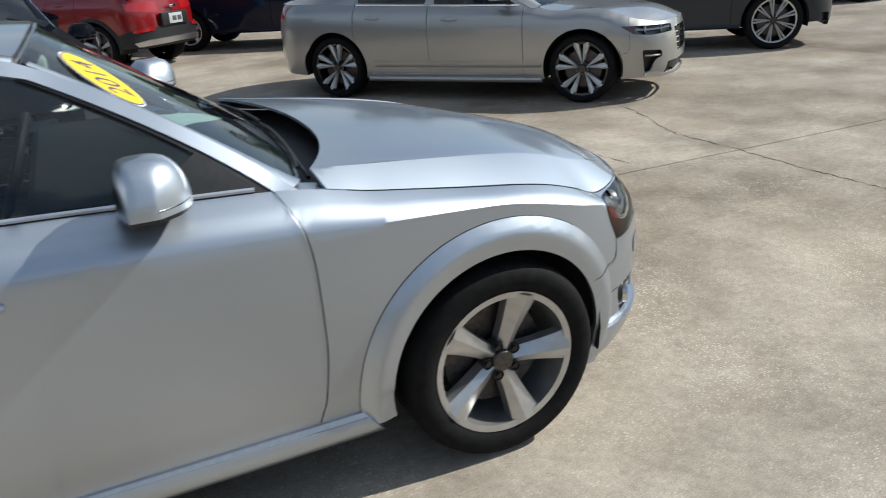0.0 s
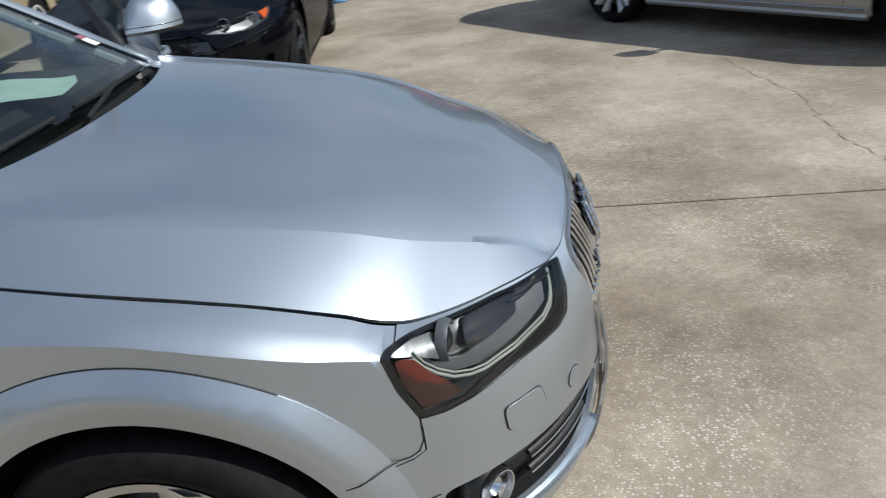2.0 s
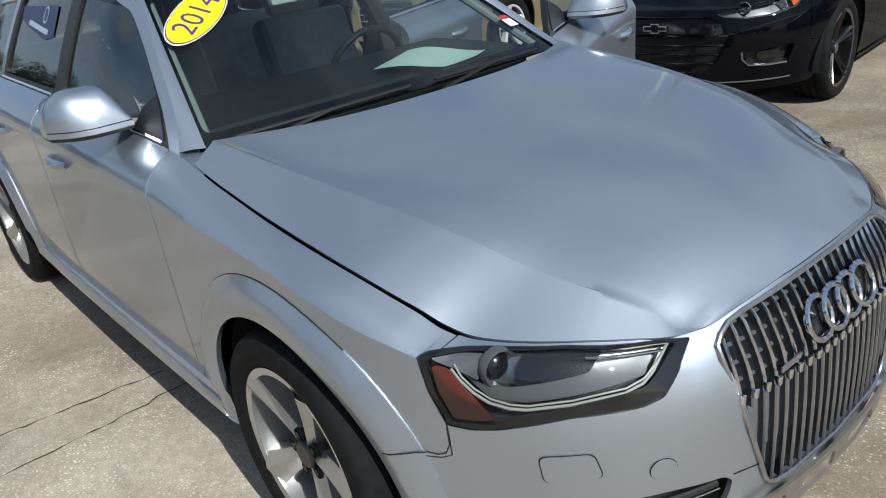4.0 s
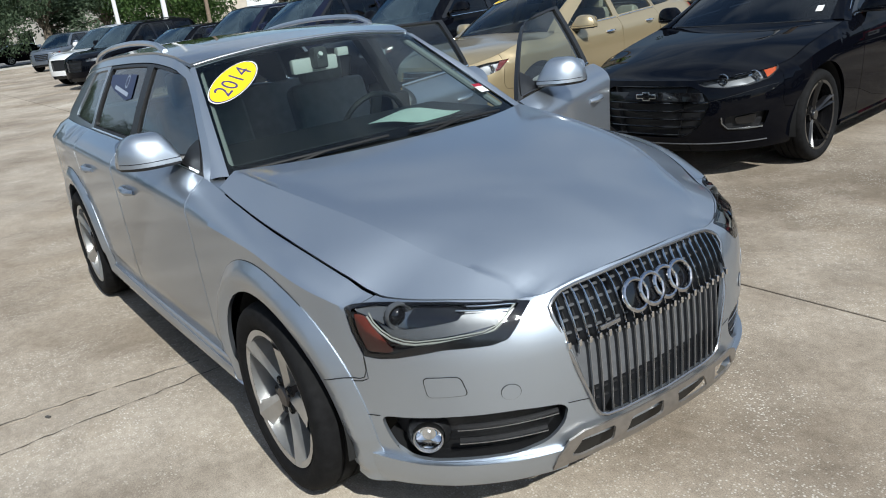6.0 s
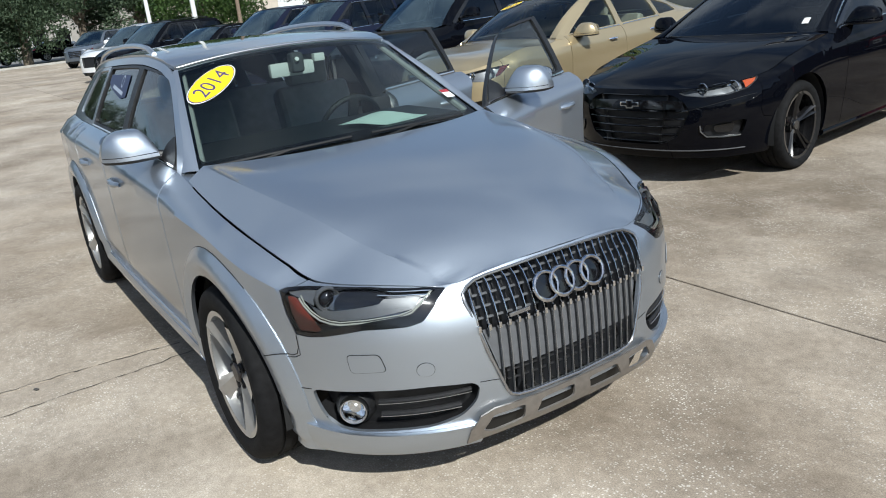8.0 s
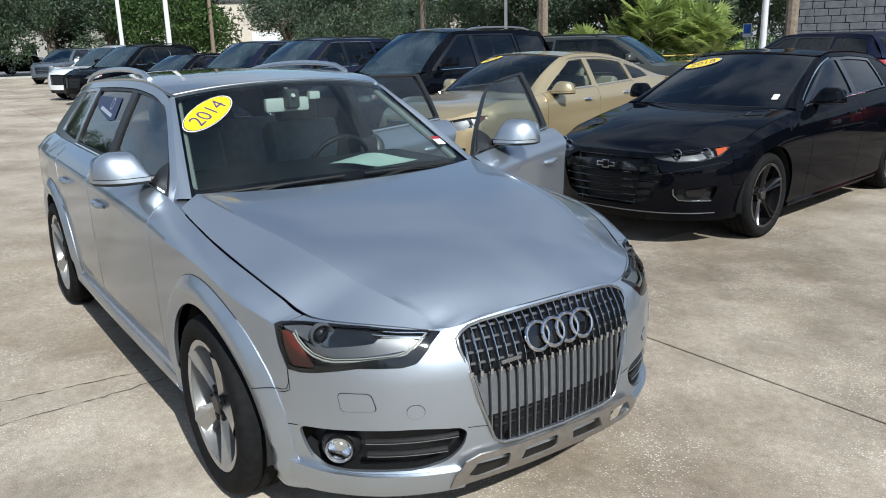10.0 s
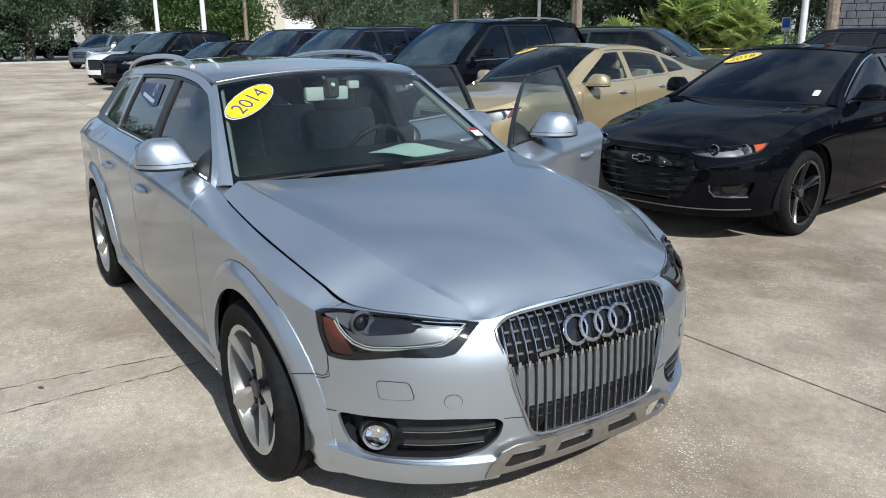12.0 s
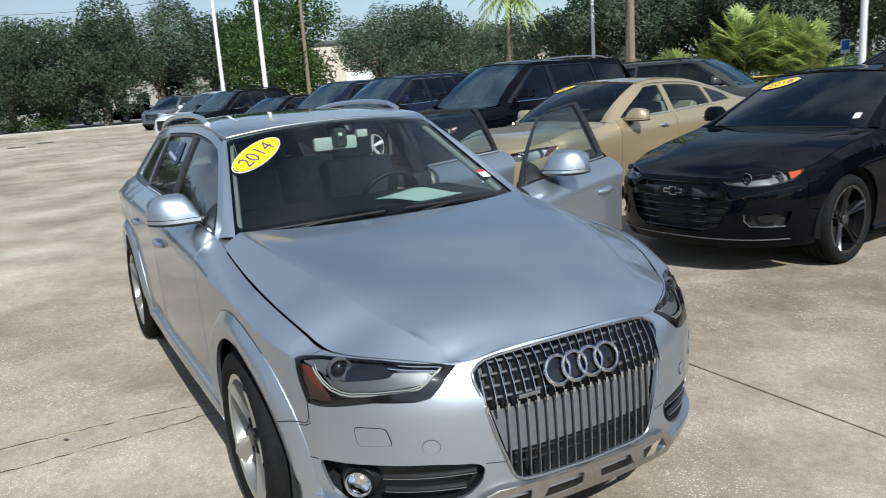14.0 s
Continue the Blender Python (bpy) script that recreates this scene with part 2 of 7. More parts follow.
def lathe(profile, n=48, axis="y", a0=0.0, a1=360.0):
    """A (radius, height) profile turned about an axis."""
    full = abs(a1 - a0) >= 359.9
    turns = np.radians(np.linspace(a0, a1, n, endpoint=not full))
    v, f, m = [], [], len(profile)
    for a in turns:
        for r, h in profile:
            c, s = r * math.cos(a), r * math.sin(a)
            v.append({"y": (c, h, s), "z": (c, s, h), "x": (h, c, s)}[axis])
    for k in range(n if full else n - 1):
        for j in range(m - 1):
            a, b = k * m + j, ((k + 1) % n) * m + j
            f.append((a, a + 1, b + 1, b))
    return v, f


def block(x0, x1, y0, y1, z0, z1, bevel=0.01, seg=2):
    bm = bmesh.new()
    bmesh.ops.create_cube(bm, size=1)
    for v in bm.verts:
        v.co = ((x0 + x1) / 2 + v.co.x * (x1 - x0), (y0 + y1) / 2 + v.co.y * (y1 - y0), (z0 + z1) / 2 + v.co.z * (z1 - z0))
    if bevel:
        bmesh.ops.bevel(bm, geom=bm.edges[:], offset=bevel, segments=seg, profile=0.6, affect="EDGES", clamp_overlap=True)
    v, f = [tuple(w.co) for w in bm.verts], [tuple(w.index for w in face.verts) for face in bm.faces]
    bm.verts.index_update()
    f = [tuple(w.index for w in face.verts) for face in bm.faces]
    bm.free()
    return v, f


def tube(points, r, n=8, closed=False):
    """A round bar along points; r may be one number or one for each point."""
    pts = [Vector(p) for p in points]
    rs = r if isinstance(r, (list, tuple)) else [r] * len(pts)
    v, f, m = [], [], len(pts)
    up = None
    for k, p in enumerate(pts):
        a = pts[k - 1] if (k or closed) else p
        b = pts[(k + 1) % m] if (k < m - 1 or closed) else p
        d = (b - a).normalized()
        if up is None:
            up = d.orthogonal().normalized()
        up = (up - d * up.dot(d)).normalized()
        side = d.cross(up)
        for j in range(n):
            t = 2 * math.pi * j / n
            v.append(tuple(p + (up * math.cos(t) + side * math.sin(t)) * rs[k]))
    for k in range(m if closed else m - 1):
        for j in range(n):
            a, b = k * n, ((k + 1) % m) * n
            f.append((a + j, a + (j + 1) % n, b + (j + 1) % n, b + j))
    if not closed:
        f += [tuple(range(n))[::-1], tuple(range((m - 1) * n, m * n))]
    return v, f


def writing(text, size, mat, name, parent, m, depth=0.0004):
    """Raised letters in the built-in font, as a mesh."""
    curve = bpy.data.curves.new(name, "FONT")
    curve.body, curve.size, curve.extrude, curve.align_x, curve.align_y = text, size, depth, "CENTER", "CENTER"
    tmp = new("tmp", curve)
    me = bpy.data.meshes.new_from_object(tmp.evaluated_get(bpy.context.evaluated_depsgraph_get()))
    bpy.data.objects.remove(tmp)
    bpy.data.curves.remove(curve)
    me.materials.clear()
    me.materials.append(mat)
    ob = new(name, me)
    ob.parent, ob.matrix_local = parent, m
    return ob


def smooth_curve(points):
    """A monotone cubic through (x, y) points, held level beyond its ends."""
    xs, ys = (np.array(c, float) for c in zip(*points))
    h, d = np.diff(xs), np.diff(ys) / np.diff(xs)
    m = np.r_[d[0], [0 if a * b <= 0 else 2 * a * b / (a + b) for a, b in zip(d, d[1:])], d[-1]]

    def value(x):
        x = np.clip(np.asarray(x, float), xs[0], xs[-1])
        n = np.clip(np.searchsorted(xs, x, side="right") - 1, 0, len(h) - 1)
        s = (x - xs[n]) / h[n]
        return ((1 + 2 * s) * (1 - s) ** 2 * ys[n] + s * (1 - s) ** 2 * h[n] * m[n]
                + s * s * (3 - 2 * s) * ys[n + 1] + s * s * (s - 1) * h[n] * m[n + 1])
    return value


class Shell:
    """The skin of a car, front axle at x = 0, nose towards +x, left side towards +y. low(): flanks and bumpers over
    (u, z), where u is x along the flank and runs on round the corners; up(): window band over (x, z); top(): hood, roof, deck over (x, y)."""

    def __init__(self, c):
        self.c = c
        self.width, self.belt, self.shoulder, self.section = (smooth_curve(c[k]) for k in ("width", "belt", "shoulder", "section"))
        self.nose, self.tail, self.rail, self.rail_y = (smooth_curve(c[k]) for k in ("nose", "tail", "rail", "rail_y"))
        self.hood_mid, self.roof_mid = smooth_curve(c["hood_mid"]), smooth_curve(c["roof_mid"])
        self.ridge = smooth_curve(list(zip(c["ridge_x"], c["ridge_y"])))
        self.share = smooth_curve(c["ridge_share"]) if isinstance(c["ridge_share"], list) else None
        self.crease = smooth_curve(c["crease"]) if "crease" in c else None
        self.x0, self.x1, self.power, self.floor = c["x0"], c["x1"], c["power"], c["floor"]

        u = np.linspace(c["hood_rear"], self.x0 + 1, 160)
        rim = self.low(np.c_[u, self.belt(self.along(u))], 1)
        self.rim = rim[np.argsort(rim[:, 0])]

    def along(self, u):
        """How far forward u lies, for the curves that are drawn over x."""
        a = np.radians(90) * np.clip(np.asarray(u, float) - self.x0, 0, 1)
        return np.clip(u, self.x1, self.x0) + (self.c["reach"] - self.x0) * np.sin(a) ** (2 / self.power)

    def side_y(self, x, z):
        belt = self.belt(x)
        crease = self.crease(x) if self.crease else self.floor + 0.86 * (belt - self.floor)
        s, edge = self.section(np.minimum(0.86 * (z - self.floor) / (crease - self.floor), 0.86)), self.shoulder(x)
        k = np.clip((z - crease) / np.maximum(belt - crease, 0.02), 0, 1.6)
        ease = np.interp(x, *self.c.get("shoulder_ease", ((0, 1), (0.62, 0.62))))
        return self.width(x) * (s + (edge - self.section(0.86)) * ((1 - ease) * k + ease * k * k))

    def low(self, p, side=-1, out=0.0):
        u, z = np.asarray(p, float).T
        a = np.radians(90) * np.clip(u - self.x0, 0, 1)
        b = np.radians(90) * np.clip(self.x1 - u, 0, 1)
        w = self.side_y(self.along(u), z)
        e = 2 / self.power
        x = np.clip(u, self.x1, self.x0) + (self.nose(z) + out - self.x0) * np.sin(a) ** e - (self.x1 - self.tail(z)) * np.sin(b) ** e
        y = (w + out) * np.maximum(np.cos(a) ** e, 1e-9) * np.maximum(np.cos(b) ** e, 1e-9)
        return np.stack([x, side * y, z], 1)

    def u_of_x(self, x, z):
        x = np.asarray(x, float)
        k = np.clip((x - self.x0) / (self.nose(z) - self.x0), 0, 1)
        return np.where(x <= self.x0, x, self.x0 + np.arcsin(k ** (self.power / 2)) / np.radians(90))

    def u_of_y(self, y, z):
        k = np.clip(np.abs(y) / self.side_y(0.0 * np.asarray(z, float) + self.c["reach"] * 0.85, np.asarray(z, float)), 0, 1)
        return self.x0 + np.arccos(k ** (self.power / 2)) / np.radians(90)

    def up(self, p, side=-1, out=0.0):
        x, z = np.asarray(p, float).T
        zb, zr = self.belt(x), self.rail(x)
        k = np.clip((z - zb) / np.maximum(zr - zb, 0.05), -0.3, 1.1)
        y0 = self.width(x) * self.shoulder(x)
        y = y0 + (self.rail_y(x) - y0) * (0.8 * k + 0.2 * k * k)
        return np.stack([x, side * (y + out), z], 1)

    def roof(self, p, out=0.0):
        x, y = np.asarray(p, float).T
        w = self.rail_y(x)
        k = np.clip(np.abs(y) / w, 0, 1.05)
        return np.stack([x, y, self.rail(x) + 0.012 + (self.roof_mid(x) - self.rail(x) - 0.012) * (1 - k ** 2.3) + out], 1)

    def hood(self, p, out=0.0):
        x, y = np.asarray(p, float).T
        c = self.c
        mid, edge, rim = self.hood_mid(x), np.interp(x, self.rim[:, 0], self.rim[:, 1]), np.interp(x, self.rim[:, 0], self.rim[:, 2])
        edge = np.maximum(edge, 0.06)
        ridge = np.minimum(self.ridge(x), 0.985 * edge)
        y = np.abs(y)
        j = np.clip((y - ridge) / (edge - ridge), 0, 1.05)
        near = np.clip((ridge / edge - 0.62) / 0.36, 0, 1)
        share = self.share(x) if self.share else c["ridge_share"] + (1 - c["ridge_share"]) * near * near * (3 - 2 * near)
        fall = share * np.clip(y / ridge, 0, 1) ** c.get("dome", 2.0) + (1 - share) * (0.9 * j + 0.1 * j * j)
        step = c.get("ridge_step", 0.0) * np.where(y < ridge + 0.002, np.exp(np.minimum(y - ridge, 0) / 0.045), 0) * np.clip((edge - ridge - 0.03) / 0.12, 0, 1) * np.clip((0.72 - x) / 0.22, 0, 1)
        return np.stack([x, np.asarray(p, float)[:, 1], mid - (mid - rim) * fall - step + out], 1)

WAGON = dict(
    x0=0.10, x1=-3.30, power=2.45, floor=0.20, hood_rear=-0.52, reach=0.87,
    width=[(-3.9, 0.80), (-3.3, 0.868), (-2.8, 0.897), (-1.5, 0.905), (-0.6, 0.90), (0, 0.895), (0.4, 0.875)],
    belt=[(-3.6, 1.06), (-2.4, 1.05), (-1.4, 1.035), (-0.9, 1.014), (-0.62, 0.998), (-0.54, 0.988), (-0.46, 0.972), (-0.37, 0.953), (-0.25, 0.936), (-0.11, 0.916), (0.214, 0.867),
          (0.400, 0.812), (0.46, 0.785), (0.522, 0.768), (0.594, 0.7645), (0.676, 0.7615), (0.748, 0.7515), (0.79, 0.741), (0.815, 0.741), (0.848, 0.757), (0.865, 0.767)],
    shoulder=[(-3.5, 0.855), (-1.0, 0.867), (-0.6, 0.869), (-0.37, 0.876), (-0.1, 0.885), (0.2, 0.885), (0.5, 0.885)],
    crease=[(-3.6, 0.965), (-1.3, 0.926), (-1.0, 0.918), (-0.6, 0.899), (-0.33, 0.884), (0.0, 0.866), (0.2, 0.830), (0.33, 0.796), (0.45, 0.765), (0.55, 0.732), (0.87, 0.69)],
    section=[(0, 0.93), (0.06, 0.955), (0.185, 0.970), (0.215, 0.980), (0.45, 0.994), (0.7, 0.998), (0.80, 0.998), (0.86, 0.997)], shoulder_ease=((-1.0, -0.3, 0.3), (0.95, 0.92, 0.85)),
    nose=[(0.18, 0.84), (0.3, 0.885), (0.45, 0.888), (0.6, 0.882), (0.66, 0.866), (0.72, 0.835), (0.78, 0.805), (0.85, 0.795)],
    tail=[(0.2, -3.78), (0.45, -3.845), (0.7, -3.84), (0.95, -3.78), (1.1, -3.72)],
    rail=[(-3.7, 1.15), (-3.3, 1.34), (-2.6, 1.41), (-1.7, 1.435), (-1.35, 1.415), (-1.2, 1.384), (-0.98, 1.274), (-0.856, 1.210), (-0.731, 1.132), (-0.6, 1.044), (-0.5, 0.99)],
    rail_y=[(-3.6, 0.52), (-3.0, 0.555), (-1.7, 0.575), (-1.175, 0.582), (-0.98, 0.630), (-0.856, 0.663), (-0.731, 0.697), (-0.6, 0.735), (-0.5, 0.76)],
    hood_mid=[(-0.75, 1.055), (-0.5, 1.035), (0.0, 0.985), (0.4, 0.922), (0.6, 0.870), (0.72, 0.824), (0.78, 0.790), (0.81, 0.769)],
    roof_mid=[(-3.7, 1.32), (-3.3, 1.41), (-2.5, 1.468), (-1.8, 1.478), (-1.1, 1.435)],
    ridge_x=[-0.5, -0.1, 0.23, 0.39, 0.58, 0.72], ridge_y=[0.70, 0.66, 0.60, 0.555, 0.485, 0.400], ridge_step=0.008, dome=1.8, ridge_share=[(-0.5, 0.18), (-0.1, 0.20), (0.25, 0.26), (0.4, 0.33), (0.6, 0.49), (0.68, 0.66), (0.72, 0.82), (0.75, 1.0)],
)


# ---- cars ----
def patch(low_edge, high_edge, bulge=0.0):
    """A ruled sheet between two curves over t in -1..1, as a function of (t, s)."""
    def fn(p):
        t, s = np.asarray(p, float).T
        a, b = low_edge(t), high_edge(t)
        out = a + (b - a) * s[:, None]
        out[:, 0] += bulge * 4 * s * (1 - s)
        out[:, 2] += 0.6 * abs(bulge) * 4 * s * (1 - s)
        return out
    return fn


def bow(xc, xe, y, zc, ze):
    """A cross-car curve: middle at (xc, zc), ends at (xe, +-y, ze)."""
    return lambda t: np.stack([xc + (xe - xc) * np.abs(t) ** 2.2, y * t, zc + (ze - zc) * np.abs(t) ** 2.2], 1)


def build_wheel(parent, r, style, m, width=0.235):
    """A wheel whose outer face looks towards -y: tyre, rim, spokes, cap, bolts and brake."""
    rim = r * style.get("rim", 0.70)
    h = width / 2
    tread = [(r - 0.012, -h * 0.93), (r - 0.002, -h * 0.72)]
    for g in (-0.45, 0.0, 0.45):
        tread += [(r, h * (g - 0.06)), (r - 0.007, h * (g - 0.05)), (r - 0.007, h * (g + 0.05)), (r, h * (g + 0.06))]
    tread += [(r - 0.002, h * 0.72), (r - 0.012, h * 0.93)]
    wall = [(rim - 0.004, -h * 0.80), (rim + 0.006, -h * 0.93), (rim + 0.012, -h * 0.97), (rim + 0.3 * (r - rim), -h * 1.05), (rim + 0.62 * (r - rim), -h * 1.06), (r - 0.02, -h * 1.0)]
    tyre = part("tyre", lathe(wall + tread + [(a, -b) for a, b in wall[::-1]], 56), RUBBER, parent)
    tyre.matrix_local = m
    metal = style.get("metal", ALLOY)
    barrel = [(rim - 0.002, -h * 0.90), (rim + 0.004, -h * 0.955), (rim - 0.006, -h * 0.94), (rim - 0.016, -h * 0.80), (rim - 0.022, -h * 0.3), (rim - 0.03, h * 0.8), (rim - 0.002, h * 0.86)]
    ring = part("rim", lathe(barrel[:3] + [(rim - 0.017, -h * 0.925)], 56), style.get("lip", metal), parent)
    ring.matrix_local = m
    part("rim_barrel", lathe([(rim - 0.016, -h * 0.92)] + barrel[3:], 40), style.get("barrel", BARREL_SHADE), parent).matrix_local = m
    hub = rim * 0.26
    pair, n, lift = style.get("pair", 0.0), style.get("n", 5), style.get("dish", 0.03)
    face0, face1 = -h * 0.90 + lift, -h * 0.955
    v, f = [], []
    for k in range(n):
        for off in ((-pair, pair) if pair else (0.0,)):
            a0 = 2 * math.pi * k / n + style.get("turn", 0.35)
            base = len(v)
            steps = 7
            for j in range(steps):
                s = j / (steps - 1)
                rr = hub * 0.55 + (rim - 0.006 - hub * 0.55) * s
                half = style.get("w0", 0.026) + (style.get("w1", 0.044) - style.get("w0", 0.026)) * s ** 1.3 - 0.012 * math.sin(math.pi * s) * style.get("waist", 0.6)
                half *= r / 0.34
                face = face0 + (face1 - face0) * s ** 1.4 + 0.012 * (1 - s)
                shift = off * s + style.get("sweep", 0.0) * math.sin(math.pi * s)
                for w, dy in ((-1.0, 0.05), (-0.95, 0.006), (-0.15, -0.008), (0.5, 0.002), (1.0, 0.012), (1.0, 0.05)):
                    x, z = rr, shift + w * half
                    v.append((x * math.cos(a0) - z * math.sin(a0), face + dy, x * math.sin(a0) + z * math.cos(a0)))
            for j in range(steps - 1):
                for w in range(5):
                    a = base + j * 6 + w
                    f.append((a, a + 1, a + 7, a + 6))
    spokes = part("spokes", (v, f), metal, parent, angle=28)
    spokes.matrix_local = m
    cap = part("hub", lathe([(0.001, face0 - 0.006), (hub * 0.52, face0 - 0.006), (hub * 0.6, face0), (hub * 0.62, face0 + 0.01), (hub * 1.02, face0 + 0.012), (hub * 1.08, face0 + 0.05)], 32), style.get("hub", metal), parent)
    cap.matrix_local = m
    for k in range(5 if style.get("bolts") else 0):
        a = 2 * math.pi * (k + 0.5) / 5 + style.get("turn", 0.35)
        bolt = lathe([(0.001, face0 + 0.004), (0.009, face0 + 0.004), (0.0095, face0 + 0.0125), (0.0165, face0 + 0.0125), (0.018, face0 + 0.006), (0.0195, face0 + 0.013)], 12)
        part("lug_bolt", moved(bolt, Matrix.Translation((hub * 0.86 * math.cos(a), -0.006, hub * 0.86 * math.sin(a)))), BLACK_PLASTIC, parent).matrix_local = m
    disc = [(0.07, -0.02), (rim * 0.72, -0.02), (rim * 0.72, 0.012), (0.07, 0.012)]
    part("brake_disc", lathe(disc, 40), IRON, parent).matrix_local = m
    back = [(0.001, 0.05), (rim - 0.035, 0.055)]
    part("wheel_back", lathe(back, 32), DARK, parent).matrix_local = m


def mirror_cap(parent, side, at, paint, size=(0.09, 0.11, 0.14), turn=0.0):
    """A door mirror: domed shell with a flat foot and slanting inner end, dark seam and underside, arm, glass looking back."""
    place = Matrix.Translation(at) @ Matrix.Rotation(turn, 4, "Z")
    depth, half, high = size
    v, f, n = [], [], 17
    runs = np.r_[-1.0, -0.97, -0.9, np.linspace(-0.78, 0.75, 12), 0.86, 0.94, 0.985, 1.0]
    for q in runs:
        rise = np.clip((q + 1.0) / 0.62, 0, 1)
        top = high * (0.34 + 0.66 * rise * (2 - rise)) * math.sqrt(max(0.02, 1 - max(0.0, (q - 0.1) / 0.92) ** 2.6))
        front = depth * (1.05 - 0.55 * max(0.0, q + 0.2) ** 2) * math.sqrt(max(0.05, 1 - max(0.0, (q - 0.55) / 0.46) ** 2))
        rear = -depth * (0.86 - 0.22 * max(0.0, q) ** 2)
        for a in np.linspace(0, math.pi, n):
            ca, sa = math.cos(a), math.sin(a)
            x = front * ca ** 0.8 if ca > 0 else rear * (-ca) ** 0.42
            v.append((x, side * q * half, top * sa ** (0.9 if ca > 0 else 0.68)))
    m = len(runs)
    f = [(k * n + j, k * n + j + 1, (k + 1) * n + j + 1, (k + 1) * n + j)[::side] for k in range(m - 1) for j in range(n - 1)]
    f += [tuple(range(n))[::-side], tuple(range((m - 1) * n, m * n))[::side]]
    cap = part("mirror", moved((v, f), place), paint, parent, angle=50)
    foot_ring = [v[k * n] for k in range(m)] + [v[k * n + n - 1] for k in range(m - 1, -1, -1)]
    rings = [[(x * k, y * k, z) for x, y, _ in foot_ring] for k, z in ((1.0, 0.001), (0.99, -0.003), (0.94, -0.011), (0.78, -0.015))]
    r = len(foot_ring)
    w = [p for ring in rings for p in ring]
    part("mirror_underside", moved((w, [(r * j + k, r * j + (k + 1) % r, r * j + r + (k + 1) % r, r * j + r + k) for j in range(3) for k in range(r)] + [tuple(range(3 * r, 4 * r))]), place), BLACK_PLASTIC, cap)
    glass = [(-depth * 0.885, side * half * y, high * z) for y, z in rounded([(-0.9, 0.1), (0.84, 0.1), (0.84, 0.72), (0.5, 0.86), (-0.35, 0.86)], 0.25)]
    part("mirror_glass", moved((glass, [tuple(range(len(glass)))]), place), CHROME, cap)
    seam = [(v[k * n + 1][0] * 1.004, v[k * n + 1][1] * 1.004, high * 0.14) for k in range(1, m - 1)]
    part("mirror_seam", moved(tube(seam, high * 0.014, 6), place), GLOSS_BLACK, cap)
    arm = tube([(0.01, -side * half * 0.8, 0.0), (0.03, -side * (half + 0.03), -0.006), (0.05, -side * (half + 0.085), -0.015)], [0.022, 0.02, 0.024], 10)
    part("mirror_foot", moved(arm, place), BLACK_PLASTIC, cap)
    return cap


def seat(parent, at, mat, wide=0.5, high=0.62, name="seat"):
    """A car seat: cushion, back, headrest."""
    x, y, z = at
    a = block(x - 0.05, x + 0.48, y - wide / 2, y + wide / 2, z, z + 0.17, 0.05, 3)
    b = moved(block(-0.07, 0.07, -wide / 2 + 0.02, wide / 2 - 0.02, 0, high, 0.05, 3), Matrix.Translation((x - 0.02, y, z + 0.10)) @ Matrix.Rotation(radians(-17), 4, "Y"))
    body = part(name, join(a, b), mat, parent)
    top = Vector((x - 0.02 - math.sin(radians(17)) * (high + 0.09), y, z + 0.10 + math.cos(radians(17)) * (high + 0.09)))
    part("headrest", moved(block(-0.045, 0.045, -0.13, 0.13, -0.09, 0.09, 0.04, 3), Matrix.Translation(top)), mat, body)
    return body


def oval_sticker(parent, fn, centre, size, lean, text):
    """An oval yellow price-year sticker with a white rim and blue digits, lying on the glass fn(t, s)."""
    t0, s0 = centre
    p = fn(np.array([[t0, s0], [t0 + 0.01, s0], [t0, s0 + 0.01]]))
    along, up = Vector(p[1] - p[0]).normalized(), Vector(p[2] - p[0]).normalized()
    n = along.cross(up).normalized()
    up = n.cross(along)
    m = Matrix((along, up, n)).transposed().to_4x4()
    m.translation = Vector(p[0]) + n * 0.006
    m = m @ Matrix.Rotation(lean, 4, "Z")
    def disc(k, z, name, mat, par):
        pts = [(size[0] * k * math.cos(a), size[1] * k * math.sin(a), z) for a in np.linspace(0, 2 * math.pi, 40, endpoint=False)]
        top = [(x, y, z + 0.0008) for x, y, _ in pts]
        ob = part(name, (pts + top, [tuple(range(40))[::-1], tuple(range(40, 80))] + [(j, (j + 1) % 40, 40 + (j + 1) % 40, 40 + j) for j in range(40)]), mat, par)
        return ob
    rim = disc(1.0, 0.0, "year_sticker", WHITE, parent)
    rim.matrix_local = m
    disc(0.965, 0.0009, "sticker_ring", INK, rim)
    disc(0.93, 0.0018, "sticker_face", YELLOW, rim)
    writing(text, size[1] * 1.45, INK, "lettering", rim, Matrix.Translation((0, -size[1] * 0.04, 0.003)))
    return rim


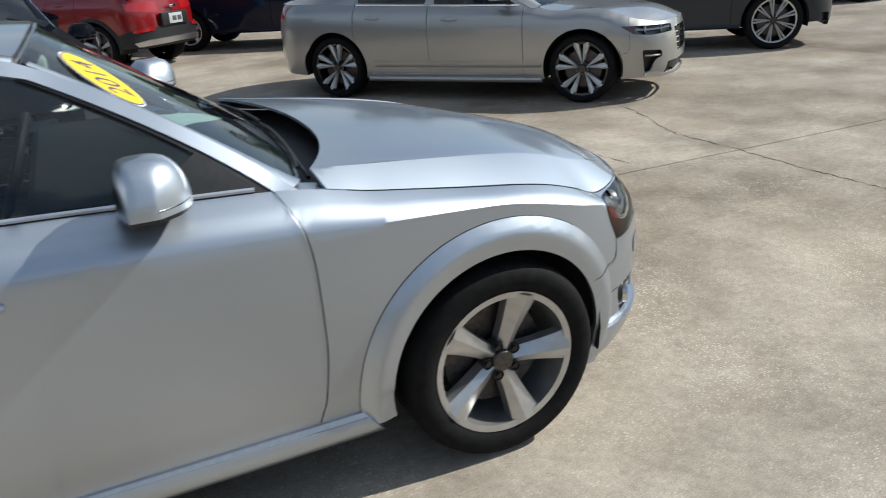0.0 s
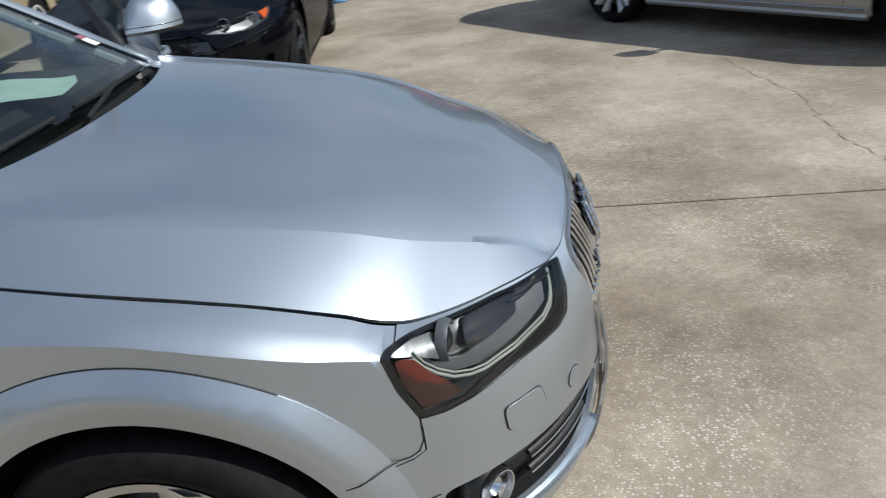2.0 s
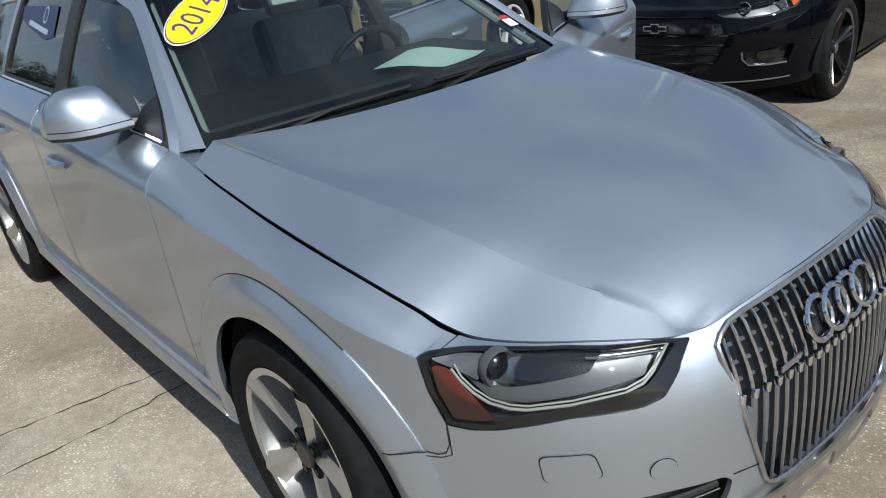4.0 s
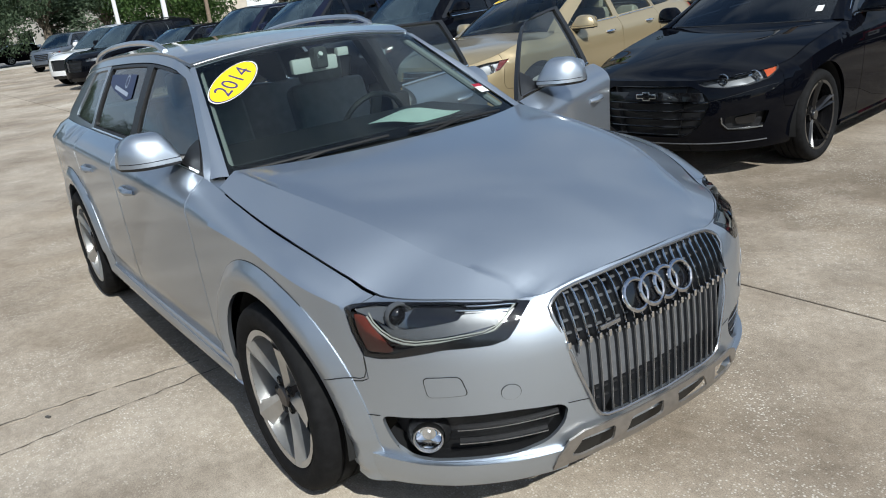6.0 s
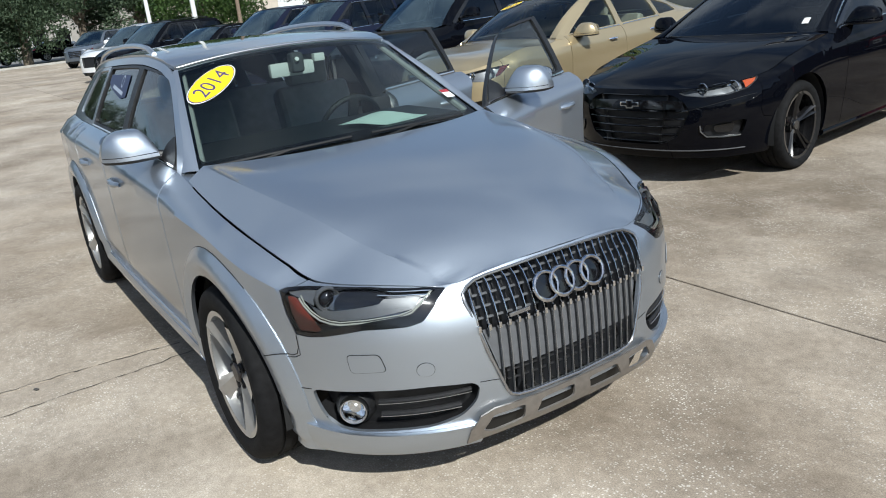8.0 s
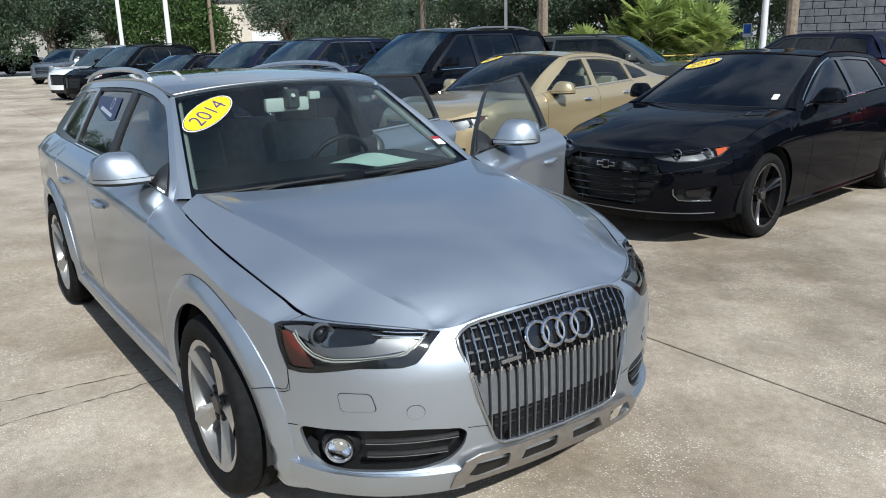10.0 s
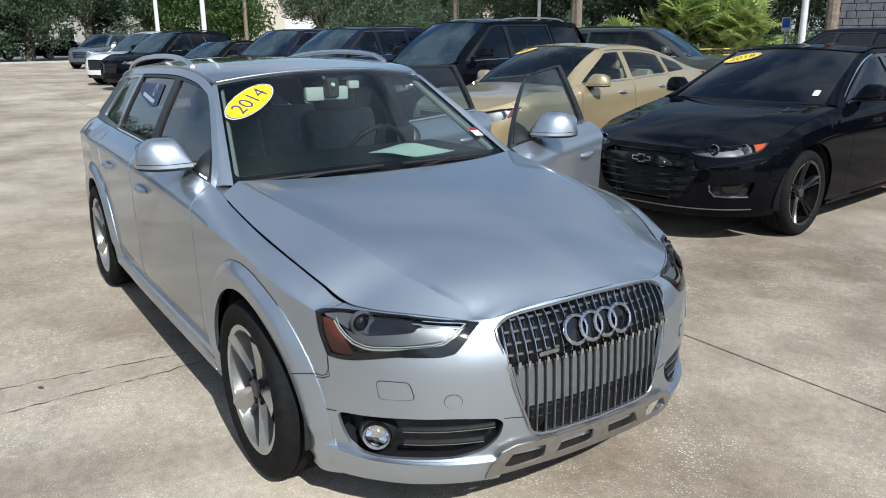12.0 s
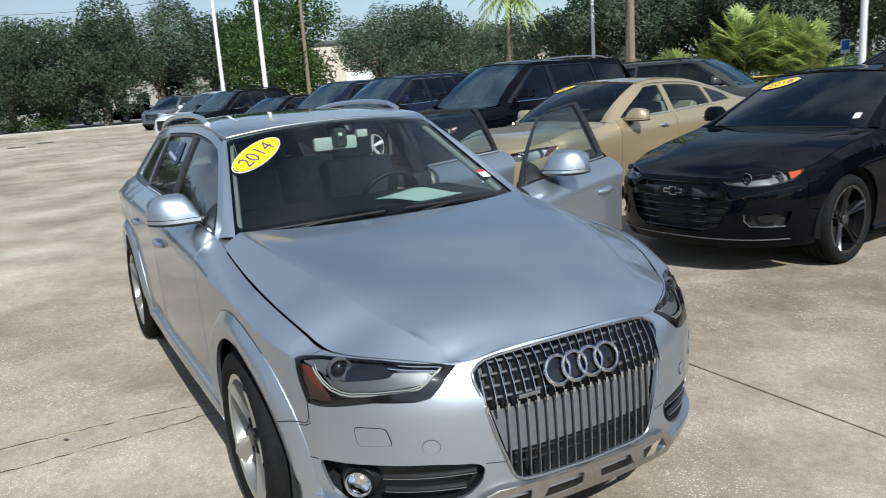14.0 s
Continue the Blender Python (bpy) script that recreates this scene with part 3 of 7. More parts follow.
def car_spec(length=4.9, width=1.85, height=1.46, wb=2.83, over=0.95, r=0.335, hood=0.98, nose=0.72, belt=1.0, ws=(-0.35, -1.15), roof_end=-2.5, glass_end=-3.2,
             deck=1.05, sill=0.24, tall=False, lamp=None, grille=None, intake=None, fog=None, **extra):
    """Curves of an ordinary parked car, from its main sizes."""
    w, tail = width / 2, over - length
    top = height
    c = dict(
        x0=0.10, x1=-wb - 0.35, power=2.5, reach=over - 0.02, floor=0.20 if not tall else 0.26, hood_rear=ws[0] - 0.12, wb=wb, r=r, arch=r + 0.055, sill=sill, height=height,
        width=[(tail, w * 0.93), (-wb, w * 0.985), (-wb * 0.5, w), (-0.4, w * 0.99), (0, w * 0.985), (0.4, w * 0.96)],
        belt=[(tail, deck), (-wb, belt + 0.06), (-wb * 0.5, belt + 0.015), (ws[0] - 0.15, belt), (ws[0] + 0.2, belt - 0.055), (0.1, (belt + nose) / 2 + 0.06), (over - 0.33, nose + 0.04), (over - 0.14, nose), (over, nose + 0.01)],
        shoulder=[(tail, 0.88), (-wb * 0.6, 0.90), (ws[0] - 0.1, 0.895), (0.1, 0.88), (0.4, 0.90)],
        section=[(0, 0.92), (0.06, 0.95), (0.2, 0.965), (0.45, 0.99), (0.7, 1.0), (0.86, 0.985)],
        nose=[(0.18, over - 0.06), (0.32, over - 0.005), (0.5, over), (0.62, over - 0.01), (nose, over - 0.05), (nose + 0.15, over - 0.09)],
        tail=[(0.2, tail + 0.08), (0.45, tail), (0.75, tail + 0.01), (deck, tail + 0.07), (deck + 0.1, tail + 0.1)],
        rail=[(glass_end - 0.25, deck + 0.02), (glass_end, deck + (0.12 if not tall else 0.25)), (roof_end, top - 0.085), (roof_end + 0.7, top - 0.045), (ws[1] - 0.25, top - 0.045), (ws[1], top - 0.075), (ws[0], belt + 0.01)],
        rail_y=[(glass_end - 0.3, w * 0.66), (roof_end, w * 0.63), (ws[1] - 0.4, w * 0.64), (ws[1], w * 0.655), (ws[0], w * 0.80)],
        hood_mid=[(ws[0] - 0.2, hood + 0.02), (ws[0] + 0.1, hood), (0.2, hood - 0.05), (over - 0.4, (hood + nose) / 2 + 0.03), (over - 0.15, nose + 0.05), (over - 0.06, nose + 0.01)],
        roof_mid=[(glass_end - 0.2, deck + 0.1), (roof_end, top - 0.035), (roof_end + 0.6, top), (ws[1] - 0.3, top), (ws[1], top - 0.025)],
        ridge_x=[ws[0] - 0.2, over], ridge_y=[w * 0.62, w * 0.42], ridge_share=0.3,
        ws=ws, roof_end=roof_end, glass_end=glass_end, deck=deck, tall=tall, doors=(ws[0] - 0.16, ws[0] - 1.23, -wb + 0.28),
        lamp=lamp or [(0.34, nose + 0.02), (0.55, nose + 0.0), (0.80, nose - 0.035), (0.78, nose - 0.10), (0.55, nose - 0.11), (0.38, nose - 0.06)],
        grille=grille or [(0.87, nose - 0.03), (1.2, nose - 0.03), (1.2, 0.42), (0.92, 0.42)],
        intake=intake if intake is not None else [(0.80, 0.36), (1.2, 0.36), (1.2, 0.25), (0.84, 0.25)],
        fog=fog if fog is not None else [(0.50, 0.46), (0.70, 0.44), (0.70, 0.33), (0.54, 0.33)], fender_end=0.36,
    )
    c.update(extra)
    c["belt"] = c.get("belt_curve", c["belt"])
    return c


def build_car(name, label, category, c, paint, m, wheel, glass=TINT, screen=None, group="", trim=CHROME, near=True, seats=LEATHER, sticker="", rails=None, cladding=None, fine_step=0.06, open_doors=None):
    """A parked car from its curves. Returns the empty at its base and the shell."""
    s = Shell(c)
    car = thing(name, label, category, m, group)
    sides = (-1, 1)
    wb, r, ra, sill = c["wb"], c["r"], c["arch"], c["sill"]
    xa, xb, xc = c["doors"]
    end = s.x0 + 1
    st = fine_step

    def low(side, out=0.0):
        return lambda p: s.low(p, side, out)

    def belt_run(a, b, n=60, drop=0.0015):
        u = np.linspace(a, b, n)
        return list(zip(u, s.belt(s.along(u)) - drop))

    def wheel_hole(x, rad, grow=0.0):
        pts = np.array(arc(x, r, rad + grow, 0, 360, 73)[:-1])
        return np.c_[s.u_of_x(pts[:, 0], pts[:, 1]), pts[:, 1]]

    gap = 0.003
    uu = np.linspace(s.x1 - 1, end, 240)
    xx = s.along(uu)
    crease_line = np.c_[uu, s.crease(xx) if s.crease else s.floor + 0.86 * (s.belt(xx) - s.floor)]
    creases, turn_angle = [crease_line], 35
    if open_doors:
        rise = (s.belt(xx) - crease_line[:, 1])
        creases += [np.c_[uu, crease_line[:, 1] + rise * k] for k in (0.35, 0.7)]
        creases += [np.c_[uu, s.floor + (crease_line[:, 1] - s.floor) * k / 0.86] for k in (0.185, 0.215)]
        turn_angle = 32
    seam = c.get("door_seam", lambda z: 0.0 * z)
    zs = np.linspace(sill, 1, 24)

    def seam_run(x, side_gap):
        top = float(s.belt(x))
        z = np.linspace(sill, top - 0.004, 24)
        return list(zip(x + seam(z) + side_gap, z))

    lamp, grille, intake, fog = (np.array(c[k], float) if len(c[k]) else None for k in ("lamp", "grille", "intake", "fog"))
    holes_front = [rounded(h, q) for h, q in ((lamp, c.get("lamp_round", 0.008)), (grille, c.get("grille_round", 0.03)), (intake, 0.02), (fog, c.get("fog_round", 0.03))) if h is not None]
    fe = c["fender_end"]
    for side in sides:
        flip = side > 0
        fender = [*seam_run(xa, gap), *belt_run(xa + float(seam(np.float64(1.0))) + gap, fe), (fe, c.get("bumper_top", 0.55)), (fe - 0.02, c.get("bumper_low", 0.5)), (fe - 0.16, c.get("bumper_low", 0.5) - 0.03), (fe - 0.16, sill)]
        part("fender", panel(low(side), fender, [wheel_hole(0, ra, c.get("flare_cut", 0.0)), holes_front[0]], st, flip=flip, lines=creases), paint, car, angle=turn_angle)
        quarter = [*belt_run(s.x1 - 1, xc - gap, 50), *seam_run(xc, -gap)[::-1], (s.x1 - 1, sill + 0.04)]
        part("quarter_panel", panel(low(side), quarter, [wheel_hole(-wb, ra, c.get("flare_cut", 0.0))], st * 1.3, flip=flip, lines=[crease_line]), paint, car)
        liner = lathe([(ra + 0.012, -0.955 * s.width(0)), (ra + 0.02, -0.45), (0.02, -0.45)], 30, "y", 0, 360)
        for x in (0, -wb):
            liners = moved(liner, Matrix.Translation((x, 0, r)) @ (Matrix.Rotation(math.pi, 4, "Z") if side > 0 else Matrix()))
            keep = [f for f in liners[1] if min(liners[0][k][2] for k in f) > 0.22]
            part("wheel_liner", (liners[0], keep), DARK, car)
        for x in (0, -wb):
            mm = Matrix.Translation((x, side * (float(s.width(x)) - c.get("tuck", 0.15)), r))
            build_wheel(car, r, wheel, mm @ (Matrix.Rotation(math.pi, 4, "Z") if side > 0 else Matrix()))
    bumper = []
    for side in sides:
        edge = [(fe + gap, c.get("bumper_top", 0.55)), *belt_run(fe + gap, end, 60, 0.001), (end, sill), (0.28, sill), (0.2, sill + 0.01), (0.2, c.get("bumper_low", 0.5) - 0.033), (fe - 0.02, c.get("bumper_low", 0.5) - 0.004)]
        bumper.append(panel(low(side), edge, [wheel_hole(0, ra, c.get("flare_cut", 0.0)), *holes_front], st * 0.8, flip=side > 0))
    bumper = part("front_bumper", join(*bumper), paint, car)

    # lamps
    for side in sides:
        h = rounded(lamp, c.get("lamp_round", 0.008))
        house = part("headlight", panel(low(side, -c.get("lamp_depth", 0.05)), h, [], 0.05, 0.004, side > 0), c.get("lamp_back", LAMP_SILVER), car)
        around = np.array(h)
        a, b = s.low(around, side, -0.001), s.low(around, side, -c.get("lamp_depth", 0.05) - 0.002)
        n = len(a)
        part("lamp_wall", (np.vstack([a, b]).tolist(), [(k, (k + 1) % n, n + (k + 1) % n, n + k) for k in range(n)]), c.get("lamp_wall", GLOSS_BLACK), house)
        if "lamp_parts" not in c:
            cu, cz = lamp.mean(0)
            for du, rad in ((-0.09, 0.045), (0.10, 0.04)):
                p = s.low(np.array([[cu + du, cz]]), side, -0.045)[0]
                part("reflector", moved(lathe([(0.001, 0.006), (rad * 0.7, 0.012), (rad, 0.035), (rad * 1.05, 0.03)], 20, "x"), Matrix.Translation(p)), CHROME, house)
            q = np.array(c["amber"]) if "amber" in c else np.array([lamp[0], lamp[0] * 0.55 + lamp[1] * 0.45, lamp[-1] * 0.62 + lamp[-2] * 0.38, lamp[-1]])
            q = q.mean(0) + (q - q.mean(0)) * 0.86
            part("marker", panel(low(side, -0.008), q, [], 0.03, 0.004, side > 0), c.get("amber_mat", AMBER), house)
        part("lens", panel(low(side, 0.001), h, [], 0.04, 0.0, side > 0), LENS, house)

    # grille and intakes
    def dark_back(poly, name, depth=0.05):
        both = []
        for side in sides:
            ring = rounded(poly, 0.02)
            ring[:, 0] = np.minimum(ring[:, 0], end)
            both.append(panel(low(side, -depth), ring[np.r_[True, np.abs(np.diff(ring, axis=0)).sum(1) > 1e-5]], [], 0.06, 0.003, side > 0))
            ring = ring[ring[:, 0] < end - 1e-6]
            if len(ring) > 3:
                a, b = s.low(ring, side, 0.0), s.low(ring, side, -depth)
                n = len(ring)
                both.append((np.vstack([a, b]).tolist(), [(k, k + 1, n + k + 1, n + k) for k in range(n - 1)]))
        if poly[:, 0].max() < end:
            n = len(both) // 2
            part(name, join(*both[n:]), BLACK_PLASTIC, car)
            both = both[:n]
        return part(name, join(*both), BLACK_PLASTIC, car)

    def clip(poly):
        return np.array(poly, float)

    front = dark_back(clip(grille), "grille") if grille is not None else None
    if intake is not None:
        dark_back(clip(intake), "lower_intake")
    if fog is not None:
        dark_back(clip(fog), "fog_recess", c.get("fog_depth", 0.05))
    if front and "bars" in c:
        zs = np.linspace(grille[:, 1].min() + 0.02, grille[:, 1].max() - 0.015, c["bars"])
        for z in zs:
            u = np.linspace(float(np.interp(z, *zip(*sorted([(q[1], q[0]) for q in grille if q[0] < end - 0.02])))) + 0.01, end, 14)
            pts = [*s.low(np.c_[u, 0 * u + z], -1, -0.012), *s.low(np.c_[u, 0 * u + z], 1, -0.012)[::-1][1:]]
            part("grille_bar", tube(pts, 0.008, 6), c.get("bar_metal", GLOSS_BLACK), front)

    # hood
    u = np.linspace(xa + 0.08, end, 90)
    rim = s.low(np.c_[u, s.belt(s.along(u))], 1)[:, :2]
    rim = rim[rim[:, 0] > c["hood_rear"] + 0.02]
    rim[:, 1] = np.maximum(rim[:, 1] - 0.0015, 0.0)
    rim[:, 0] -= 0.001
    back = c.get("cowl_mid", c["hood_rear"] + 0.12)
    yk = rim[0, 1] - c.get("cowl_in", 0.03)
    rear = [(back + (rim[0, 0] - 0.02 - back) * abs(t) ** 2.4, yk * t) for t in np.linspace(-1, 1, 31)]
    hood = [*rear, *rim.tolist(), *[(x, -y) for x, y in rim[::-1][1:]]]
    xr = np.linspace(c["hood_rear"] + 0.05, c["reach"] - 0.07, 40)
    yr = np.minimum(s.ridge(xr), 0.97 * np.interp(xr, s.rim[:, 0], s.rim[:, 1]))
    part("hood", panel(s.hood, hood, [], st * 0.8, 0.010, False, [np.c_[xr, g * (yr + d)] for g in (-1, 1) for d in ((-0.045, -0.02, 0, 0.006, 0.016) if open_doors else (0,))]), paint, car)
    # cowl under the wipers
    zb_cowl = float(s.belt(c["ws"][0] - 0.1))
    cowl = block(back - 0.34, back + 0.06, -yk + 0.02, yk - 0.02, s.hood_mid(back) - 0.2, zb_cowl - 0.05, 0.02)
    part("cowl", cowl, SEAL, car)

    # windscreen, roof, rear glass
    ws0, ws1 = c["ws"]
    zb = float(s.belt(ws0 - 0.1))
    base = bow(c.get("ws_mid", ws0 + 0.10), ws0 - 0.02, c.get("ws_base_y", float(s.rail_y(ws0)) - 0.015), float(s.hood_mid(ws0)) - 0.03, zb - 0.005)
    topz = float(s.rail(ws1)) + 0.004
    top = bow(c.get("ws_top_mid", ws1 + 0.08), ws1, float(s.rail_y(ws1)) - 0.012, float(s.roof_mid(ws1 + 0.05)) - 0.012, topz)
    bulge = c.get("ws_bulge", 0.035)
    wind = patch(base, top, bulge)
    square = [(-1, 0), (1, 0), (1, 1), (-1, 1)]
    pane = part("windscreen", panel(wind, [(-0.99, 0.0), (0.99, 0), (0.99, 0.99), (-0.99, 0.99)], [], 0.1, 0.0), screen or GLASS, car)
    edge = patch(lambda t: base(t) - (0.004, 0, 0.006), lambda t: top(t) - (0.004, 0, 0.006), bulge)
    frit = panel(edge, [(-0.995, 0.0), (0.995, 0), (0.995, 0.995), (-0.995, 0.995)], [rounded([(-0.955, 0.08), (0.955, 0.08), (0.95, 0.945), (-0.95, 0.945)], 0.05)], 0.09, 0.0)
    part("screen_border", frit, GLOSS_BLACK, pane)
    re_, ge = c["roof_end"], c["glass_end"]
    ytop = lambda x: float(s.rail_y(x))
    tt = np.linspace(-1, 1, 25)
    fronts = top(tt)
    outline = [(x - 0.006, y) for x, y, _ in fronts[::-1]]
    xs = np.linspace(ws1, re_, 26)[1:]
    outline += [(x, -ytop(x)) for x in xs]
    outline += [(re_ - 0.06 * (1 - t * t), ytop(re_) * t) for t in tt[1:-1]]
    outline += [(x, ytop(x)) for x in xs[::-1]]
    roof_holes = []
    if c.get("sunroof"):
        sx0, sx1, sy = c["sunroof"]
        hole = rounded([(sx0, -sy), (sx1, -sy), (sx1, sy), (sx0, sy)], 0.05)
        roof_holes = [hole]
        part("sunroof", panel(lambda p: s.roof(p, -0.004), rounded([(sx0 + 0.005, -sy + 0.005), (sx1 - 0.005, -sy + 0.005), (sx1 - 0.005, sy - 0.005), (sx0 + 0.005, sy - 0.005)], 0.05), [], 0.1, 0.006), DEEP_TINT if not near else GLOSS_BLACK, car)
    part("roof", panel(s.roof, outline, roof_holes, st * 1.4, 0.02), paint, car)
    part("headliner", panel(lambda p: s.roof(p, -0.035), [(x, y * 0.93) for x, y in outline], roof_holes, 0.15, 0.003), HEADLINER, car)
    zr = float(s.rail(re_)) + 0.01
    head = bow(re_ - 0.055, re_, ytop(re_) - 0.005, float(s.roof_mid(re_ - 0.03)) - 0.005, zr)
    if c["tall"]:
        tail_x = float(s.tail(c["deck"]))
        foot = bow(tail_x - 0.02, tail_x + 0.16, 0.80 * float(s.width(tail_x)), c["deck"] - 0.01, c["deck"] - 0.005)
        gate = patch(foot, head, -0.03)
        part("tailgate", panel(gate, square, [rounded([(-0.86, 0.1), (0.86, 0.1), (0.84, 0.9), (-0.84, 0.9)], 0.06)], 0.12, 0.02, True), paint, car)
        part("rear_window", panel(gate, rounded([(-0.86, 0.1), (0.86, 0.1), (0.84, 0.9), (-0.84, 0.9)], 0.06), [], 0.15, 0.0, True), glass, car)
    else:
        foot = bow(ge - 0.08, ge + 0.03, float(s.rail_y(ge)) + 0.02, c["deck"] + 0.03, c["deck"] + 0.01)
        part("rear_window", panel(patch(foot, head, -0.02), square, [], 0.12, 0.0, True), glass, car)
        u = np.linspace(s.x1 - 1, ge, 40)
        rim2 = s.low(np.c_[u, s.belt(s.along(u))], 1)[:, :2]
        lid = [(ge - 0.08 + 0.11 * abs(t), (float(s.rail_y(ge)) + 0.02) * t) for t in np.linspace(1, -1, 15)]
        lid += [(x, -y) for x, y in rim2[::-1]] + [(x, y) for x, y in rim2[1:]]
        zt = smooth_curve([(float(s.tail(c["deck"])), c["deck"] + 0.005), (ge - 0.3, c["deck"] + 0.035), (ge + 0.03, c["deck"] + 0.03)])
        def deck_fn(p):
            x, y = np.asarray(p, float).T
            rim_y, rim_z = np.interp(x, rim2[:, 0], rim2[:, 1]), s.belt(x)
            k = np.clip(np.abs(y) / np.maximum(rim_y, 0.05), 0, 1)
            return np.stack([x, y, zt(x) + (rim_z - zt(x)) * k ** 3], 1)
        part("trunk_lid", panel(deck_fn, lid, [], st * 1.5, 0.012), paint, car)

    head_trim = [tuple(q) for q in top(np.linspace(-0.98, 0.98, 21)) + (0.004, 0, 0.004)]
    part("screen_trim", tube(head_trim, 0.0035, 6), c.get("screen_trim", BLACK_PLASTIC), car)

    # doors with frames and panes, roof sides, pillars
    def a_line(z, back=0.0):
        k = (z - zb) / (topz - zb)
        foot = c.get("a_foot", ws0 - 0.02)
        return foot + (ws1 - foot) * k + c.get("a_bow", 0.0) * 4 * k * (1 - k) - back

    lift, shade = c.get("glass_low", 0.022), c.get("glass_high", 0.055)
    roof_x = np.linspace(ws1, ge if c["tall"] else ge, 30)

    def rail_run(a, b, drop, n=24):
        x = np.linspace(a, b, n)
        return list(zip(x, s.rail(x) - drop))

    bz = lambda x: float(s.belt(x))
    for side in sides:
        flip = side > 0
        up = lambda p, out=0.0: s.up(p, side, out)
        # roof side and screen pillar
        ax = c.get("pillar", 0.075)
        za = np.linspace(zb - 0.01, topz - 0.03, 14)
        line = [(a_line(z), z) for z in za] + rail_run(ws1 - 0.01, ge, 0.0, 30)
        inner = rail_run(ws1 - 0.10, ge, 0.034, 30)[::-1] + [(a_line(z, ax), z - 0.012) for z in za[::-1]]
        part("roof_side", panel(lambda p: s.up(p, side, 0.004), line + inner, [], 0.06, 0.015, flip), paint, car)

        # front face of the screen pillar
        zf = np.linspace(zb, topz - 0.01, 12)
        outer = s.up(np.array([(a_line(z), z) for z in zf]), side, 0.004)
        inner_edge = wind(np.array([(side * 0.975, (z - zb) / (topz - zb)) for z in zf])) + (0.004, 0, 0.005)
        middle = (outer + inner_edge) / 2 + (0.006, side * 0.004, 0.004)
        strip = [(12 * q + k, 12 * q + k + 1, 12 * q + 13 + k, 12 * q + 12 + k)[:: 1 if side < 0 else -1] for q in (0, 1) for k in range(11)]
        part("pillar_face", (np.vstack([outer, middle, inner_edge]).tolist(), strip), paint, car, angle=80)

        lining = wind(np.array([(side * 0.955, q) for q in np.linspace(0.05, 0.97, 10)])) + (-0.03, -side * 0.012, -0.016)
        part("pillar_trim", tube(lining.tolist(), 0.016, 8), HEADLINER, car)

        def opening(x_front, x_rear, first):
            """A door's window frame outline and its pane."""
            fx = [(a_line(z, ax + 0.006), z - 0.012) for z in za[1:]] if first else [(x_front, bz(x_front) + 0.0), (x_front, float(s.rail(x_front)) - 0.04)]
            topside = rail_run(min(x_front, ws1 - 0.12), x_rear, 0.04, 20)
            outline = [(x_rear, bz(x_rear) + 0.0), *( [(x_front, bz(x_front))] if first else []), *fx, *topside]
            if first:
                zg = np.linspace(bz(x_front) + lift, float(s.rail(ws1 - 0.2)) - shade - 0.02, 10)
                pane = [(min(a_line(z, ax + c.get("sail", 0.10)), x_front - 0.03), z) for z in zg] + rail_run(ws1 - 0.14 - c.get("sail", 0.10), x_rear + 0.055, shade + 0.01, 12) + [(x_rear + 0.055, bz(x_rear) + lift)]
            else:
                pane = [(x_front - 0.045, bz(x_front) + lift), *rail_run(x_front - 0.045, x_rear + 0.05, shade + 0.01, 12)]
                low_z = [bz(x) + lift for x in np.linspace(x_front, x_rear, 8)]
                pane = [(x, max(z, bz(x) + lift + 0.004)) for x, z in pane] + [(x_rear + 0.03, bz(x_rear) + lift)]
            return outline, rounded(pane, 0.025)

        for k, (x_front, x_rear, sub) in enumerate(((xa, xb, "front"), (xb, xc, "rear"))):
            hinge = Vector((x_front - 0.02, side * (float(s.width(x_front)) * 0.96), 0))
            mv = Matrix.Translation(-hinge)
            skin_poly = [*seam_run(x_front, -gap)[::-1], *seam_run(x_rear, gap), *[(x, z) for x, z in belt_run(x_rear + gap, x_front - gap + float(seam(np.float64(1.0))), 20)]]
            cut = [wheel_hole(-wb, ra, c.get("flare_cut", 0.0) + 0.004)] if k else []
            skin = panel(low(side), skin_poly, cut, st, 0.05 if open_doors and side > 0 else 0.012, flip, creases)
            outline, pane = opening(x_front, x_rear, k == 0)
            frame_part = panel(lambda p: s.up(p, side, -0.001), outline, [pane], 0.05, 0.03, flip)
            door = part("door", moved(skin, mv), paint, car, angle=turn_angle)
            door.location = hinge
            if open_doors and side > 0:
                door.rotation_euler = (0, 0, -radians(open_doors[k]))
            if open_doors and side < 0:
                fold = s.low(np.array(seam_run(x_front, -gap - 0.001)), side, -0.001)
                part("folded_edge", tube([tuple(Vector(q) - hinge) for q in fold], 0.0028, 6), paint, door)
            part("window_frame", moved(frame_part, mv), c.get("frame_mat", GLOSS_BLACK), door)
            part("window", moved(panel(lambda p: s.up(p, side, -0.012), pane, [], 0.12, 0.0, flip), mv), glass if k else c.get("front_glass", glass), door)
            if c.get("pane_trim"):
                crown = np.array(rail_run(min(x_front, ws1 - 0.1), x_rear, 0.046, 14))
                part("pane_trim", tube([tuple(Vector(q) - hinge) for q in s.up(crown, side, 0.004)], 0.005, 6), c["pane_trim"], door)
            x = np.linspace(x_front - (0.10 if k == 0 and c.get("sail_panel") else 0.05), x_rear + 0.02, 16)
            strip = tube([tuple(Vector(q) - hinge) for q in s.up(np.c_[x, s.belt(x) + 0.008], side, 0.004)], 0.007, 6)
            part("belt_trim", strip, trim, door)
            hx = x_rear + (0.17 if k == 0 else 0.16) if not c["tall"] or k == 0 else x_rear + 0.2
            hz = bz(hx) - c.get("handle_drop", 0.125)
            q = s.low(np.array([[hx, hz], [hx + 0.18, hz - 0.004]]), side, 0.022)
            q0 = s.low(np.array([[hx, hz], [hx + 0.18, hz - 0.004]]), side, 0.0)
